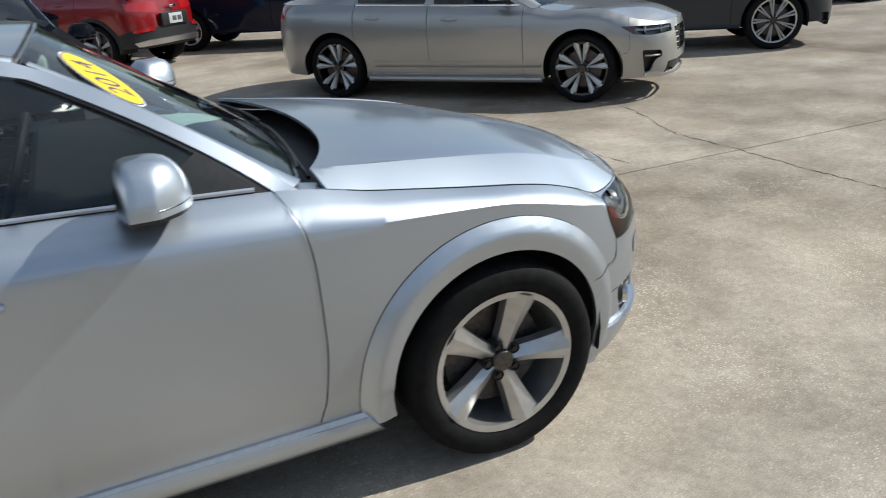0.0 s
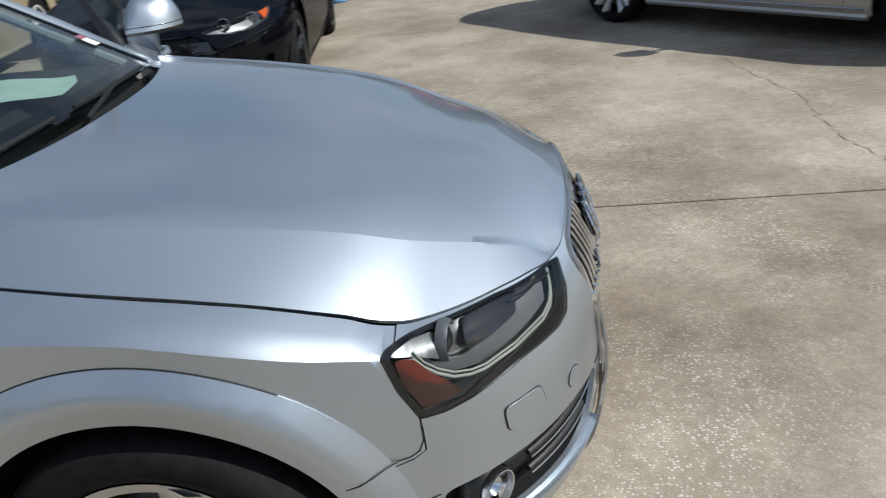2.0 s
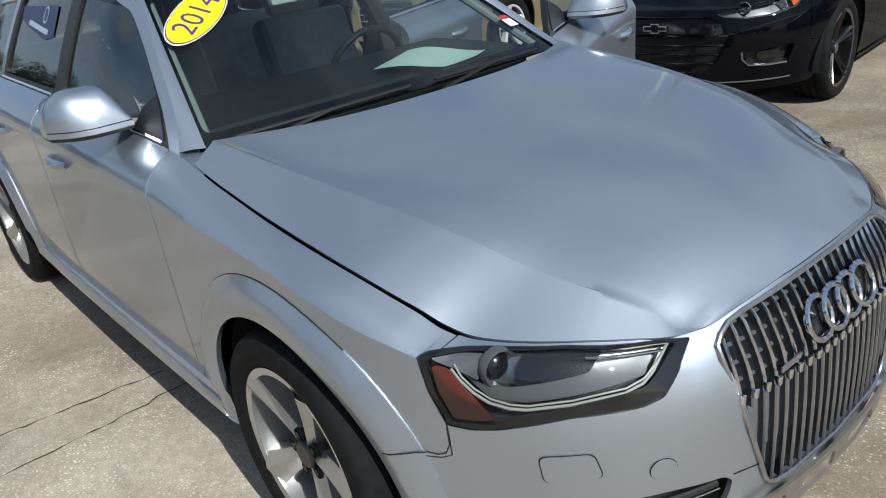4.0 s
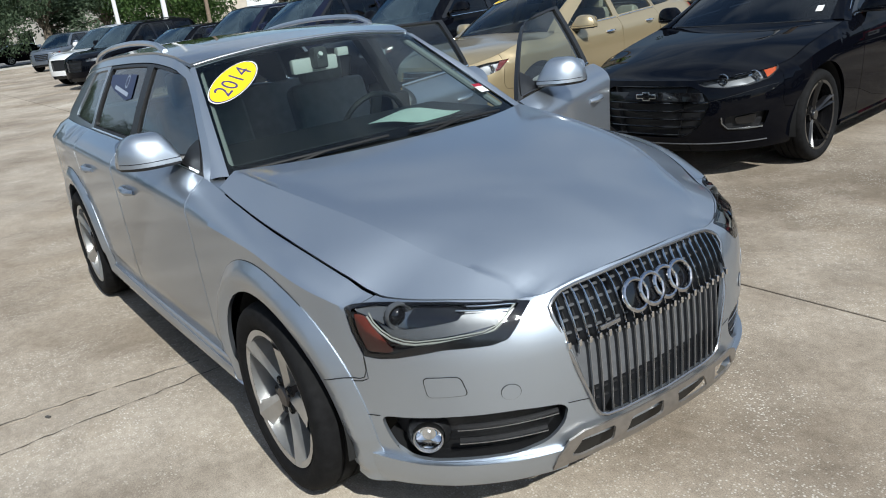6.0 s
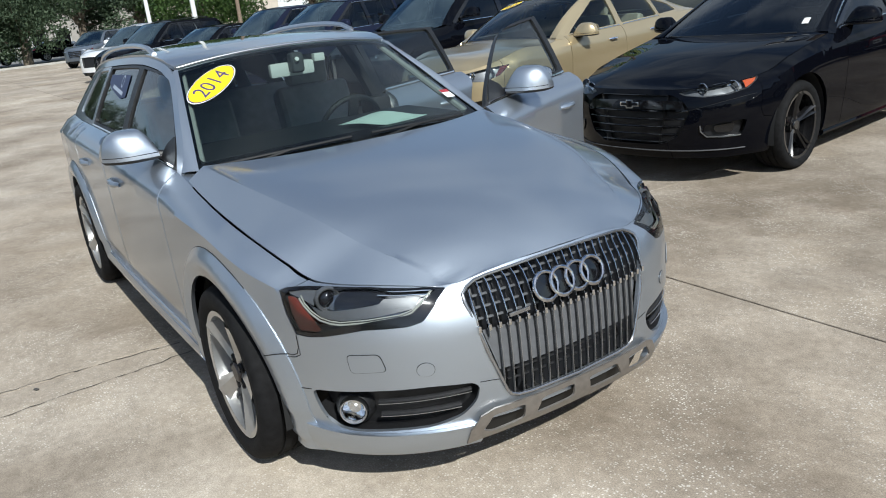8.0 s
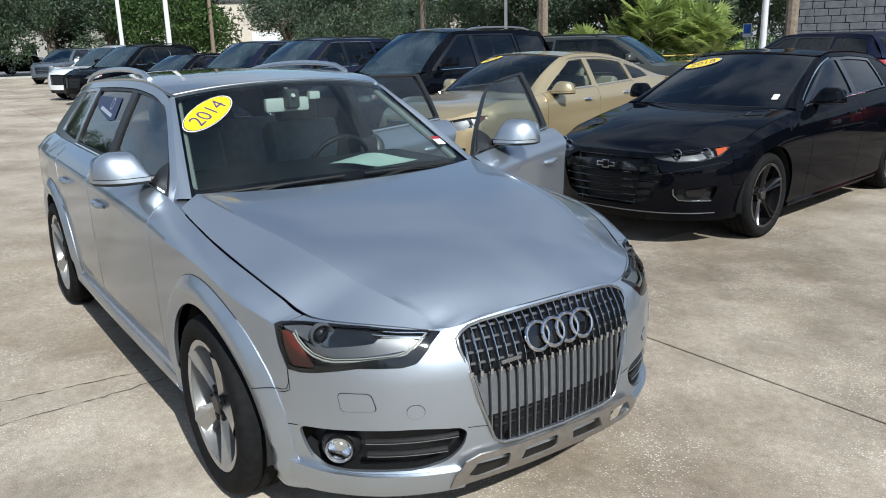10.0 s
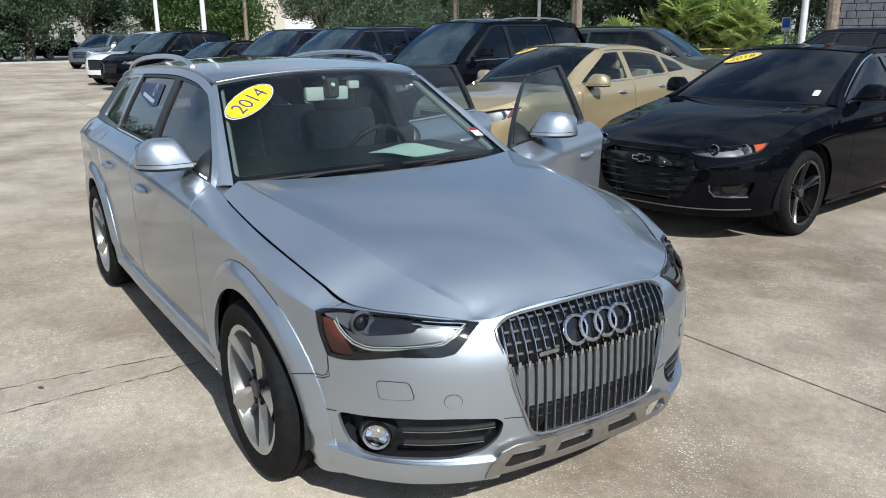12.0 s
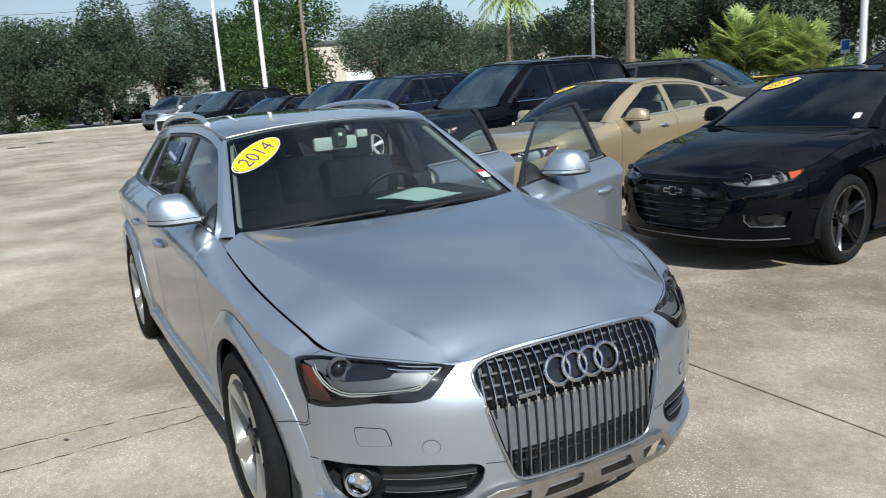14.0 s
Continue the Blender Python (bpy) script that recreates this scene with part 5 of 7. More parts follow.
BAR_DULL = material("dull_bar", (0.46, 0.465, 0.475), 0.30, 0.9, grain=0.1, scale=30)
for k in range(22):
    y = -0.35175 + 0.0335 * k
    bar(y, 0.600, grille_top(y) - 0.004, 0.0030, 0.003, BAR_BRIGHT, "grille_bar")
    if grille_low(y) < 0.58:
        bar(y, grille_low(y), 0.600, 0.0023, 0.001, BAR_DULL, "lower_bar")
    part("bar_bead", moved(block(-0.008, 0.006, -0.0055, 0.0055, -0.011, 0.010, 0.003), Matrix.Translation(at_y(y, 0.603, 0.004))), CHROME, wagon)
for z in (0.725, 0.692, 0.658, 0.624):
    wide = 0.345 if z < 0.72 else 0.33
    part("grille_crossbar", tube([tuple(at_y(y, z, -0.022)) for y in np.linspace(-wide, wide, 15)], 0.005, 6), GREY_BAR, wagon)
for z in (0.40, 0.43):
    part("grille_crossbar", tube([tuple(at_y(y, z, -0.022)) for y in np.linspace(-0.27, 0.27, 15)], 0.005, 6), BLACK_PLASTIC, wagon)
both = [panel(lambda p: ws_.low(p, s, -0.016), [(0.897, 0.588), (1.1, 0.588), (1.1, 0.445), (0.928, 0.445)], [], 0.06, 0.006, s > 0) for s in (-1, 1)]
part("plate_panel", join(*both), PANEL_GREY, wagon, "plain grey panel behind the grille bars")
BADGE = material("dark_chrome", (0.58, 0.58, 0.60), 0.10, 1.0, grain=0.05, scale=30)
for k in range(4):
    y = -0.096 + 0.064 * k
    p = at_y(y, 0.675, 0.012 + 0.002 * (k % 2))
    ring = tube([(0, 0.046 * math.cos(a), 0.046 * math.sin(a)) for a in np.linspace(0, 2 * math.pi, 36, endpoint=False)], 0.0068, 8, True)
    part("badge_ring", moved(ring, Matrix.Translation(p) @ Matrix.Rotation(radians(-22), 4, "Y")), BADGE, wagon)
for k in range(4):
    p = at_y(-0.096 + 0.064 * k, 0.675, 0.003)
    part("badge_disc", moved(lathe([(0.001, 0.004), (0.045, 0.0)], 28, "x"), Matrix.Translation(p) @ Matrix.Rotation(radians(-22), 4, "Y")), GLOSS_BLACK, wagon)
part("small_badge", moved(block(-0.003, 0.003, -0.04, 0.04, -0.007, 0.007, 0.003), Matrix.Translation(at_y(-0.21, 0.625, 0.006))), BAR_GREY, wagon)

# skid plate with its slots
slots = [rounded([(0.862, 0.262), (0.892, 0.312), (0.974, 0.317), (0.968, 0.266), (0.89, 0.250)], 0.010), rounded([(0.998, 0.267), (1.016, 0.318), (1.089, 0.320), (1.086, 0.271)], 0.010)]
both = [panel(lambda p: ws_.low(p, s, 0.022), [(0.822, 0.215), (0.832, 0.272), (0.862, 0.318), (0.90, 0.336), (0.96, 0.336), (1.1, 0.338), (1.1, 0.245), (0.95, 0.240), (0.87, 0.228)], slots, 0.03, 0.007, s > 0) for s in (-1, 1)]
part("skid_plate", join(*both), SKID, wagon, "dull brushed aluminium skid plate with slots")
# solid near-black sheet added in place of the shaded hollow behind the slots
part("lower_mesh", join(*[panel(lambda p: ws_.low(p, s, -0.03), [(0.85, 0.31), (1.1, 0.34), (1.1, 0.19), (0.85, 0.19)], [], 0.06, 0.004, s > 0) for s in (-1, 1)]), SEAL, wagon)

# pillar between the open doors, dash paper, labels, aerial
post = [tuple(p) for p in ws_.up(np.array([(-1.66, z) for z in np.linspace(1.03, 1.41, 6)]), 1, -0.05)]
part("centre_pillar", join(tube(post, 0.05, 8), block(-1.74, -1.58, 0.66, 0.80, 0.3, 1.04, 0.03)), DASH, wagon)
sheet = lambda p: np.c_[-0.80 + 0.25 * p[:, 0] - 0.15 * p[:, 1], 0.045 + 0.25 * p[:, 0] * p[:, 1] ** 0.3 + 0.24 * p[:, 1], 1.034 + 0.012 * np.sin(5 * p[:, 0]) * (0.4 + p[:, 1])]
tagged(part("paper", panel(sheet, [(0.02, 0.02), (0.5, 0.10), (0.95, 0.12), (1.0, 0.55), (0.95, 0.95), (0.5, 0.92), (0.1, 1.0)], [], 0.15, 0.001), PAPER), "pale green paper lying on the dashboard", "paper")
q = wagon_screen(np.array([[0.87, 0.22], [0.95, 0.22], [0.95, 0.31], [0.87, 0.31], [0.87, 0.28], [0.95, 0.28]])) + (0.006, 0, 0.004)
label_ = part("service_label", (q[[0, 1, 2, 3]].tolist(), [(0, 1, 2, 3)]), WHITE, wagon)
part("label_bar", ((q[[4, 5, 2, 3]] + (0.001, 0, 0.001)).tolist(), [(0, 1, 2, 3)]), RED_LENS, label_)

# a sign's reflection in a rear door's pane, painted as plain flat shapes
REFLECTED_NAVY = material("navy_reflection", (0.012, 0.02, 0.075), 0.4)
REFLECTED_PALE = material("pale_reflection", (0.40, 0.44, 0.52), 0.4)
spot = lambda p, out=-0.008: ws_.up(p, -1, out)
mirrored = part("window_decal", panel(lambda p: spot(p), rounded([(-1.88, 1.345), (-2.42, 1.335), (-2.40, 1.29), (-2.28, 1.262), (-1.98, 1.222), (-1.86, 1.236)], 0.012), [], 0.06, 0.0), REFLECTED_NAVY, wagon, "dark blue sign reflection painted as a flat panel")
part("decal_ring", panel(lambda p: spot(p, -0.006), arc(-2.02, 1.310, 0.032, 0, 350, 24), [arc(-2.02, 1.310, 0.024, 0, 350, 24)], 0.02, 0.0), REFLECTED_PALE, mirrored)
part("decal_bar", panel(lambda p: spot(p, -0.006), [(-1.94, 1.258), (-2.25, 1.288), (-2.26, 1.270), (-1.95, 1.240)], [], 0.03, 0.0), REFLECTED_PALE, mirrored)


# ---- ground ----
def concrete_material():
    """Old outdoor concrete: brown stains, paler worn patches, dark streaks and bright bits of aggregate."""
    m = bpy.data.materials.new("concrete")
    m.use_nodes = True
    n, links = m.node_tree.nodes, m.node_tree.links
    p = n["Principled BSDF"]
    at = n.new("ShaderNodeNewGeometry")

    def noise_node(scale, detail, rough=0.6, stretch=None):
        t = n.new("ShaderNodeTexNoise")
        t.inputs["Scale"].default_value, t.inputs["Detail"].default_value, t.inputs["Roughness"].default_value = scale, detail, rough
        source = at.outputs["Position"]
        if stretch:
            mp = n.new("ShaderNodeMapping")
            mp.inputs["Scale"].default_value, mp.inputs["Rotation"].default_value = stretch, (0, 0, 0.5)
            links.new(source, mp.inputs["Vector"])
            source = mp.outputs["Vector"]
        links.new(source, t.inputs["Vector"])
        return t.outputs["Fac"]

    def ramp(fac, a, b, ca, cb):
        r = n.new("ShaderNodeValToRGB")
        r.color_ramp.elements[0].position, r.color_ramp.elements[1].position = a, b
        r.color_ramp.elements[0].color, r.color_ramp.elements[1].color = (*ca, 1), (*cb, 1)
        links.new(fac, r.inputs["Fac"])
        return r.outputs["Color"]

    def n_scaled(value, k):
        t = n.new("ShaderNodeMath")
        t.operation = "MULTIPLY"
        t.inputs[1].default_value = k
        links.new(value, t.inputs[0])
        return t.outputs["Value"]

    def mix(kind, fac, a, b):
        x = n.new("ShaderNodeMix")
        x.data_type, x.blend_type = "RGBA", kind
        if isinstance(fac, float):
            x.inputs["Factor"].default_value = fac
        else:
            links.new(fac, x.inputs["Factor"])
        links.new(a, x.inputs["A"])
        links.new(b, x.inputs["B"])
        return x.outputs["Result"]

    color = ramp(noise_node(0.33, 9), 0.32, 0.70, (0.240, 0.198, 0.153), (0.455, 0.407, 0.345))
    color = mix("MULTIPLY", 1.0, color, ramp(noise_node(0.8, 6, 0.6), 0.32, 0.62, (0.66, 0.635, 0.61), (1.12, 1.12, 1.12)))
    color = mix("MULTIPLY", 1.0, color, ramp(noise_node(4.0, 9, 0.72), 0.30, 0.70, (0.85, 0.845, 0.84), (1.10, 1.10, 1.10)))
    color = mix("MULTIPLY", 1.0, color, ramp(noise_node(170, 4, 0.8), 0.33, 0.68, (0.66, 0.66, 0.66), (1.30, 1.30, 1.30)))
    color = mix("MULTIPLY", 1.0, color, ramp(noise_node(22, 6, 0.75), 0.32, 0.68, (0.80, 0.795, 0.79), (1.14, 1.14, 1.14)))
    far = n.new("ShaderNodeVectorMath")
    far.operation = "DISTANCE"
    far.inputs[1].default_value = (2.9, 0.6, 0)
    links.new(at.outputs["Position"], far.inputs[0])
    bare = mix("MULTIPLY", 1.0, ramp(n_scaled(far.outputs["Value"], 0.2), 0.18, 0.85, (1, 1, 1), (0, 0, 0)), ramp(noise_node(1.6, 7, 0.65), 0.36, 0.62, (0.35, 0.35, 0.35), (1, 1, 1)))
    color = mix("MULTIPLY", 1.0, color, ramp(bare, 0.0, 1.0, (1, 1, 1), (1.22, 1.21, 1.19)))
    off = n.new("ShaderNodeVectorMath")
    off.operation = "DISTANCE"
    off.inputs[1].default_value = (-0.45, 3.0, 0)
    links.new(at.outputs["Position"], off.inputs[0])
    oily = mix("MULTIPLY", 1.0, ramp(n_scaled(off.outputs["Value"], 0.3), 0.15, 0.62, (1, 1, 1), (0, 0, 0)), ramp(noise_node(1.9, 7, 0.66), 0.34, 0.60, (0.3, 0.3, 0.3), (1, 1, 1)))
    color = mix("MULTIPLY", 1.0, color, ramp(oily, 0.0, 1.0, (1, 1, 1), (0.66, 0.635, 0.60)))
    tan = n.new("ShaderNodeRGB")
    tan.outputs[0].default_value = (0.43, 0.345, 0.245, 1)
    color = mix("MIX", ramp(noise_node(0.62, 7, 0.62), 0.52, 0.80, (0, 0, 0), (0.55, 0.55, 0.55)), color, tan.outputs[0])
    patches = ramp(noise_node(1.3, 6, 0.7), 0.40, 0.66, (0, 0, 0), (1, 1, 1))
    cells = n.new("ShaderNodeTexVoronoi")
    cells.inputs["Scale"].default_value = 95
    links.new(at.outputs["Position"], cells.inputs["Vector"])
    grit = mix("MULTIPLY", 1.0, ramp(cells.outputs["Distance"], 0.24, 0.44, (1, 1, 1), (0, 0, 0)), ramp(cells.outputs["Color"], 0.54, 0.60, (0, 0, 0), (1, 1, 1)))
    fleck = mix("MULTIPLY", 1.0, patches, grit)
    pale = n.new("ShaderNodeRGB")
    pale.outputs[0].default_value = (0.70, 0.66, 0.60, 1)
    color = mix("MIX", fleck, color, pale.outputs[0])
    tone = n.new("ShaderNodeObjectInfo")
    shift = ramp(tone.outputs["Random"], 0.0, 1.0, (0.93, 0.93, 0.93), (1.05, 1.05, 1.04))
    links.new(mix("MULTIPLY", 1.0, color, shift), p.inputs["Base Color"])
    p.inputs["Roughness"].default_value, p.inputs["Specular IOR Level"].default_value = 0.85, 0.12
    p.inputs["Diffuse Roughness"].default_value = 0.25
    relief = n.new("ShaderNodeBump")
    relief.inputs["Strength"].default_value, relief.inputs["Distance"].default_value = 0.5, 0.002
    links.new(noise_node(260, 4, 0.7), relief.inputs["Height"])
    links.new(relief.outputs["Normal"], p.inputs["Normal"])
    return m


CONCRETE = concrete_material()
GRASS = material("dry_grass", (0.075, 0.10, 0.035), 0.9, grain=0.4, scale=2)
# tarmac grey is raised so the ground brightens reflections in the wagon's side
TARMAC = material("lightened_tarmac", (0.17, 0.165, 0.155), 0.85, grain=0.3, scale=3)
ground = part("ground", ([(-900, -900, -0.06), (900, -900, -0.06), (900, 900, -0.06), (-900, 900, -0.06)], [(0, 1, 2, 3)]), TARMAC)
tagged(ground, "grey tarmac and street reaching to the horizon", "ground", kind="structure")
lot = part("pavement", ([(-54.15, -27.28, -0.022), (32.25, -27.28, -0.022), (32.25, 39.92, -0.022), (-54.15, 39.92, -0.022)], [(0, 1, 2, 3)]), material("joint_dirt", (0.016, 0.014, 0.012), 0.9, grain=0.4, scale=30))
tagged(lot, "brown-stained concrete car park in large slabs", "pavement", kind="structure")


CRACK_DIRT = material("crack_dirt", (0.06, 0.052, 0.043), 0.95, grain=0.4, scale=30)


def crack(name, points, seed, width=0.006, label="", wander=0.02):
    """A wandering crack: a thin dark sliver between the given points."""
    rnd = random.Random(seed)
    line = []
    for (x0, y0), (x1, y1) in zip(points, points[1:]):
        n = max(3, int(math.hypot(x1 - x0, y1 - y0) / 0.04))
        for k in range(n):
            s = k / n
            line.append((x0 + (x1 - x0) * s + rnd.gauss(0, wander * 0.5) , y0 + (y1 - y0) * s + rnd.gauss(0, wander * 0.5)))
    line.append(points[-1])
    v, f = [], []
    for k, (x, y) in enumerate(line):
        a, b = line[max(0, k - 1)], line[min(len(line) - 1, k + 1)]
        d = Vector((b[0] - a[0], b[1] - a[1], 0)).normalized()
        w = width * rnd.uniform(0.05, 1.3)
        v += [(x - d.y * w, y + d.x * w, 0.0022), (x + d.y * w, y - d.x * w, 0.0022)]
        if k:
            f.append((2 * k - 2, 2 * k - 1, 2 * k + 1, 2 * k))
    return part(name, (v, f), CRACK_DIRT, lot)


crack("crack", [(3.44, 1.52), (3.40, 0.9), (3.42, 0.27), (3.3, -0.6), (3.35, -1.6)], 1, 0.0055)
crack("crack", [(3.44, 1.54), (3.43, 2.26), (3.62, 2.75), (3.77, 3.22), (3.85, 3.9)], 2, 0.0055)
crack("crack", [(2.30, 4.3), (2.40, 3.7), (2.515, 3.148), (2.47, 2.6), (2.464, 2.25), (2.554, 1.72)], 3, 0.0032)
crack("crack", [(-1.05, -2.6), (-1.085, -1.66), (-1.14, -0.73), (-1.10, 0.3)], 4, 0.004, wander=0.012)
crack("crack", [(-1.32, -3.0), (-1.36, -2.2), (-1.37, -1.5), (-1.30, -0.8)], 6, 0.0045, wander=0.008)
crack("crack", [(-20.5, -2.9), (-19.2, -2.4), (-18.4, -2.3)], 5, 0.02)
DROP_DARK = material("drain_iron", (0.06, 0.055, 0.05), 0.7, grain=0.3, scale=30)
for x, y in ((-36.0, -1.4), (-38.5, -0.2)):
    grate = tagged(part("drain_cover", block(x - 0.6, x + 0.6, y - 0.35, y + 0.35, -0.03, 0.006, 0.004), DROP_DARK), "dark iron drain cover set in concrete", "drain cover")
bit = part("pebble", moved(block(-0.014, 0.014, -0.007, 0.007, 0, 0.008, 0.003), Matrix.Translation((-1.273, -1.491, 0.0)) @ Matrix.Rotation(0.5, 4, "Z")), DROP_DARK)
tagged(bit, "small dark bit of debris lying on concrete", "debris")


# ---- cars round about ----
def parked(x, y, heading):
    """The pose of a car whose front axle stands over (x, y), nose towards heading (degrees from +x)."""
    return pose(x, y, 0, 0, 0, heading)


MACHINED = material("machined_alloy", (0.66, 0.66, 0.65), 0.34, 0.3, 0.4, grain=0.08, scale=25)
TEN_BLACK = dict(n=5, pair=0.028, metal=ALLOY_BLACK, barrel=ALLOY_BLACK, w0=0.013, w1=0.015, waist=0.3, dish=0.03, rim=0.75, lip=ALLOY_BLACK, hub=ALLOY_BLACK)
EIGHT = dict(barrel=ALLOY_BLACK, n=5, pair=0.060, metal=MACHINED, w0=0.006, w1=0.036, waist=0.0, dish=0.02, rim=0.77, lip=ALLOY_BLACK, hub=ALLOY_BLACK)
MULTI = dict(barrel=ALLOY_BLACK, n=9, pair=0.024, metal=MACHINED, w0=0.008, w1=0.011, waist=0.0, dish=0.025, rim=0.76, lip=ALLOY, hub=ALLOY_BLACK)
PLAIN5 = dict(n=5, metal=MACHINED, w0=0.03, w1=0.045, rim=0.68)

BLACK_SEDAN = car_spec(length=4.92, width=1.86, height=1.455, wb=2.83, over=0.96, r=0.342, hood=1.0, nose=0.75, belt=1.0, ws=(-0.52, -1.42), roof_end=-2.6, glass_end=-3.3, deck=1.08,
                  lamp=[(0.335, 0.784), (0.38, 0.780), (0.60, 0.757), (0.83, 0.727), (0.86, 0.712), (0.83, 0.692), (0.72, 0.676), (0.58, 0.684), (0.45, 0.715), (0.36, 0.765)],
                  grille=[(0.80, 0.58), (0.835, 0.650), (0.90, 0.700), (1.2, 0.715), (1.2, 0.33), (0.95, 0.33), (0.86, 0.40)], bars=7, bar_metal=GLOSS_BLACK, intake=[],
                  fog=[(0.45, 0.50), (0.72, 0.475), (0.71, 0.395), (0.48, 0.385)], sill=0.22, lamp_wall=LAMP_SILVER, frame_mat=GLOSS_BLACK, sticker_at=(-0.66, 0.80), sticker_size=(0.18, 0.085), sticker_lean=radians(26),
                  front_glass=DEEP_TINT, mirror_out=0.11, mirror_up=0.02, mirror_size=(0.085, 0.115, 0.125), shoulder_ease=((-1, 0), (0.35, 0.6)), amber_mat=ORANGE, amber=[(0.345, 0.780), (0.45, 0.768), (0.47, 0.715), (0.45, 0.722), (0.38, 0.755)], ws_bulge=0.015,
                  crease=[(-3.9, 0.93), (-1.4, 0.90), (-0.5, 0.885), (0.1, 0.83), (0.5, 0.72), (0.9, 0.66)],
                  belt_curve=[(-3.9, 1.08), (-2.83, 1.06), (-1.4, 1.015), (-0.67, 0.992), (-0.32, 0.945), (0.1, 0.870), (0.35, 0.806), (0.6, 0.770), (0.80, 0.742), (0.90, 0.738), (0.95, 0.742)],
                  hood_mid=[(-0.72, 1.02), (-0.42, 0.995), (0.2, 0.930), (0.5, 0.868), (0.72, 0.806), (0.84, 0.762), (0.90, 0.742)])
black_sedan, shell, screen = build_car("sedan", "glossy black sedan with tinted glass and black wheels", "sedan", BLACK_SEDAN, BLACK_PAINT, parked(-1.744, 3.862, -83), TEN_BLACK, DEEP_TINT, TINT,
                                       sticker="2018", seats=LEATHER, fine_step=0.05)
brow = [panel(lambda q: shell.low(q, g, 0.006), [(0.845, 0.655), (1.1, 0.668), (1.1, 0.602), (0.83, 0.592)], [], 0.05, 0.02, g > 0) for g in (-1, 1)]
part("grille_band", join(*brow), GLOSS_BLACK, black_sedan)
part("bumper_line", join(*[tube([tuple(q) for q in shell.low(np.c_[np.linspace(0.40, 1.1, 18), 0.742 - 0.30 * (np.linspace(0.40, 1.1, 18) - 0.4) ** 1.4 - 0.07], g, 0.001)], 0.0016, 5) for g in (-1, 1)]), SEAL, black_sedan)
p = shell.low(np.array([[1.1, 0.635]]), -1, 0.014)[0]
cross = join(block(-0.006, 0.006, -0.085, 0.085, -0.018, 0.018, 0.004), block(-0.006, 0.006, -0.032, 0.032, -0.033, 0.033, 0.004))
badge = part("badge", moved(cross, Matrix.Translation(p)), CHROME, black_sedan)
part("badge_face", moved(join(block(0.004, 0.0085, -0.076, 0.076, -0.010, 0.010, 0.002), block(0.004, 0.0088, -0.024, 0.024, -0.025, 0.025, 0.002)), Matrix.Translation(p)), GLOSS_BLACK, badge)
for side in (-1, 1):
    part("fog_bracket", tube([tuple(q) for q in shell.low(np.array([(0.49, 0.385), (0.60, 0.383), (0.70, 0.39), (0.735, 0.43), (0.74, 0.475)]), side, 0.006)], 0.008, 6), LAMP_GREY, black_sedan)
    part("fog_lamp", panel(lambda q: shell.low(q, side, -0.03), rounded([(0.52, 0.475), (0.66, 0.46), (0.64, 0.41), (0.53, 0.41)], 0.02), [], 0.03, 0.006, side > 0), GLOSS_BLACK, black_sedan)
    part("chin_line", tube([tuple(q) for q in shell.low(np.c_[np.linspace(0.45, 1.1, 16), 0.285 + 0 * np.linspace(0.45, 1.1, 16)], side, 0.004)], 0.005, 6), GREY_PLASTIC, black_sedan)
    x = np.linspace(BLACK_SEDAN["ws"][0] - 0.12, BLACK_SEDAN["ws"][1] - 0.05, 10)
    part("roof_trim", tube([tuple(q) for q in shell.up(np.c_[x - 0.075, shell.rail(x) - 0.02], side, 0.008)], 0.006, 6), CHROME, black_sedan)
q = screen(np.array([[0.79, 0.15], [0.86, 0.15], [0.86, 0.24], [0.79, 0.24]])) + (0.006, 0, 0.004)
part("service_label", (q.tolist(), [(0, 1, 2, 3)]), WHITE, black_sedan)

GOLD_SEDAN = car_spec(length=4.86, width=1.82, height=1.45, wb=2.78, over=0.98, r=0.33, hood=1.0, nose=0.78, belt=0.98, ws=(-0.40, -1.22), roof_end=-2.35, glass_end=-3.30, deck=1.05, bars=6, bar_metal=CHROME,
               lamp=[(0.30, 0.80), (0.50, 0.785), (0.76, 0.74), (0.74, 0.66), (0.55, 0.65), (0.40, 0.70)], frame_mat=GOLD, handle_mat=CHROME, sunroof=(-2.2, -1.5, 0.4), mirror_out=0.14, mirror_up=-0.01, mirror_size=(0.09, 0.13, 0.135),
               sticker_at=(-0.72, 0.86), sticker_size=(0.17, 0.06), sticker_lean=radians(30), lamp_back=LAMP_SILVER, sedan_quarter=True, pane_trim=CHROME,
               rail=[(-3.75, 1.03), (-3.45, 1.085), (-3.1, 1.175), (-2.75, 1.275), (-2.35, 1.360), (-1.9, 1.402), (-1.5, 1.408), (-1.22, 1.378), (-0.8, 1.20), (-0.40, 0.99)])
build_car("sedan", "pale gold sedan with beige seats and sunroof", "sedan", GOLD_SEDAN, GOLD, parked(-5.04, 4.04, -81), PLAIN5, GLASS, GLASS, seats=BEIGE_LEATHER, sticker="2012")

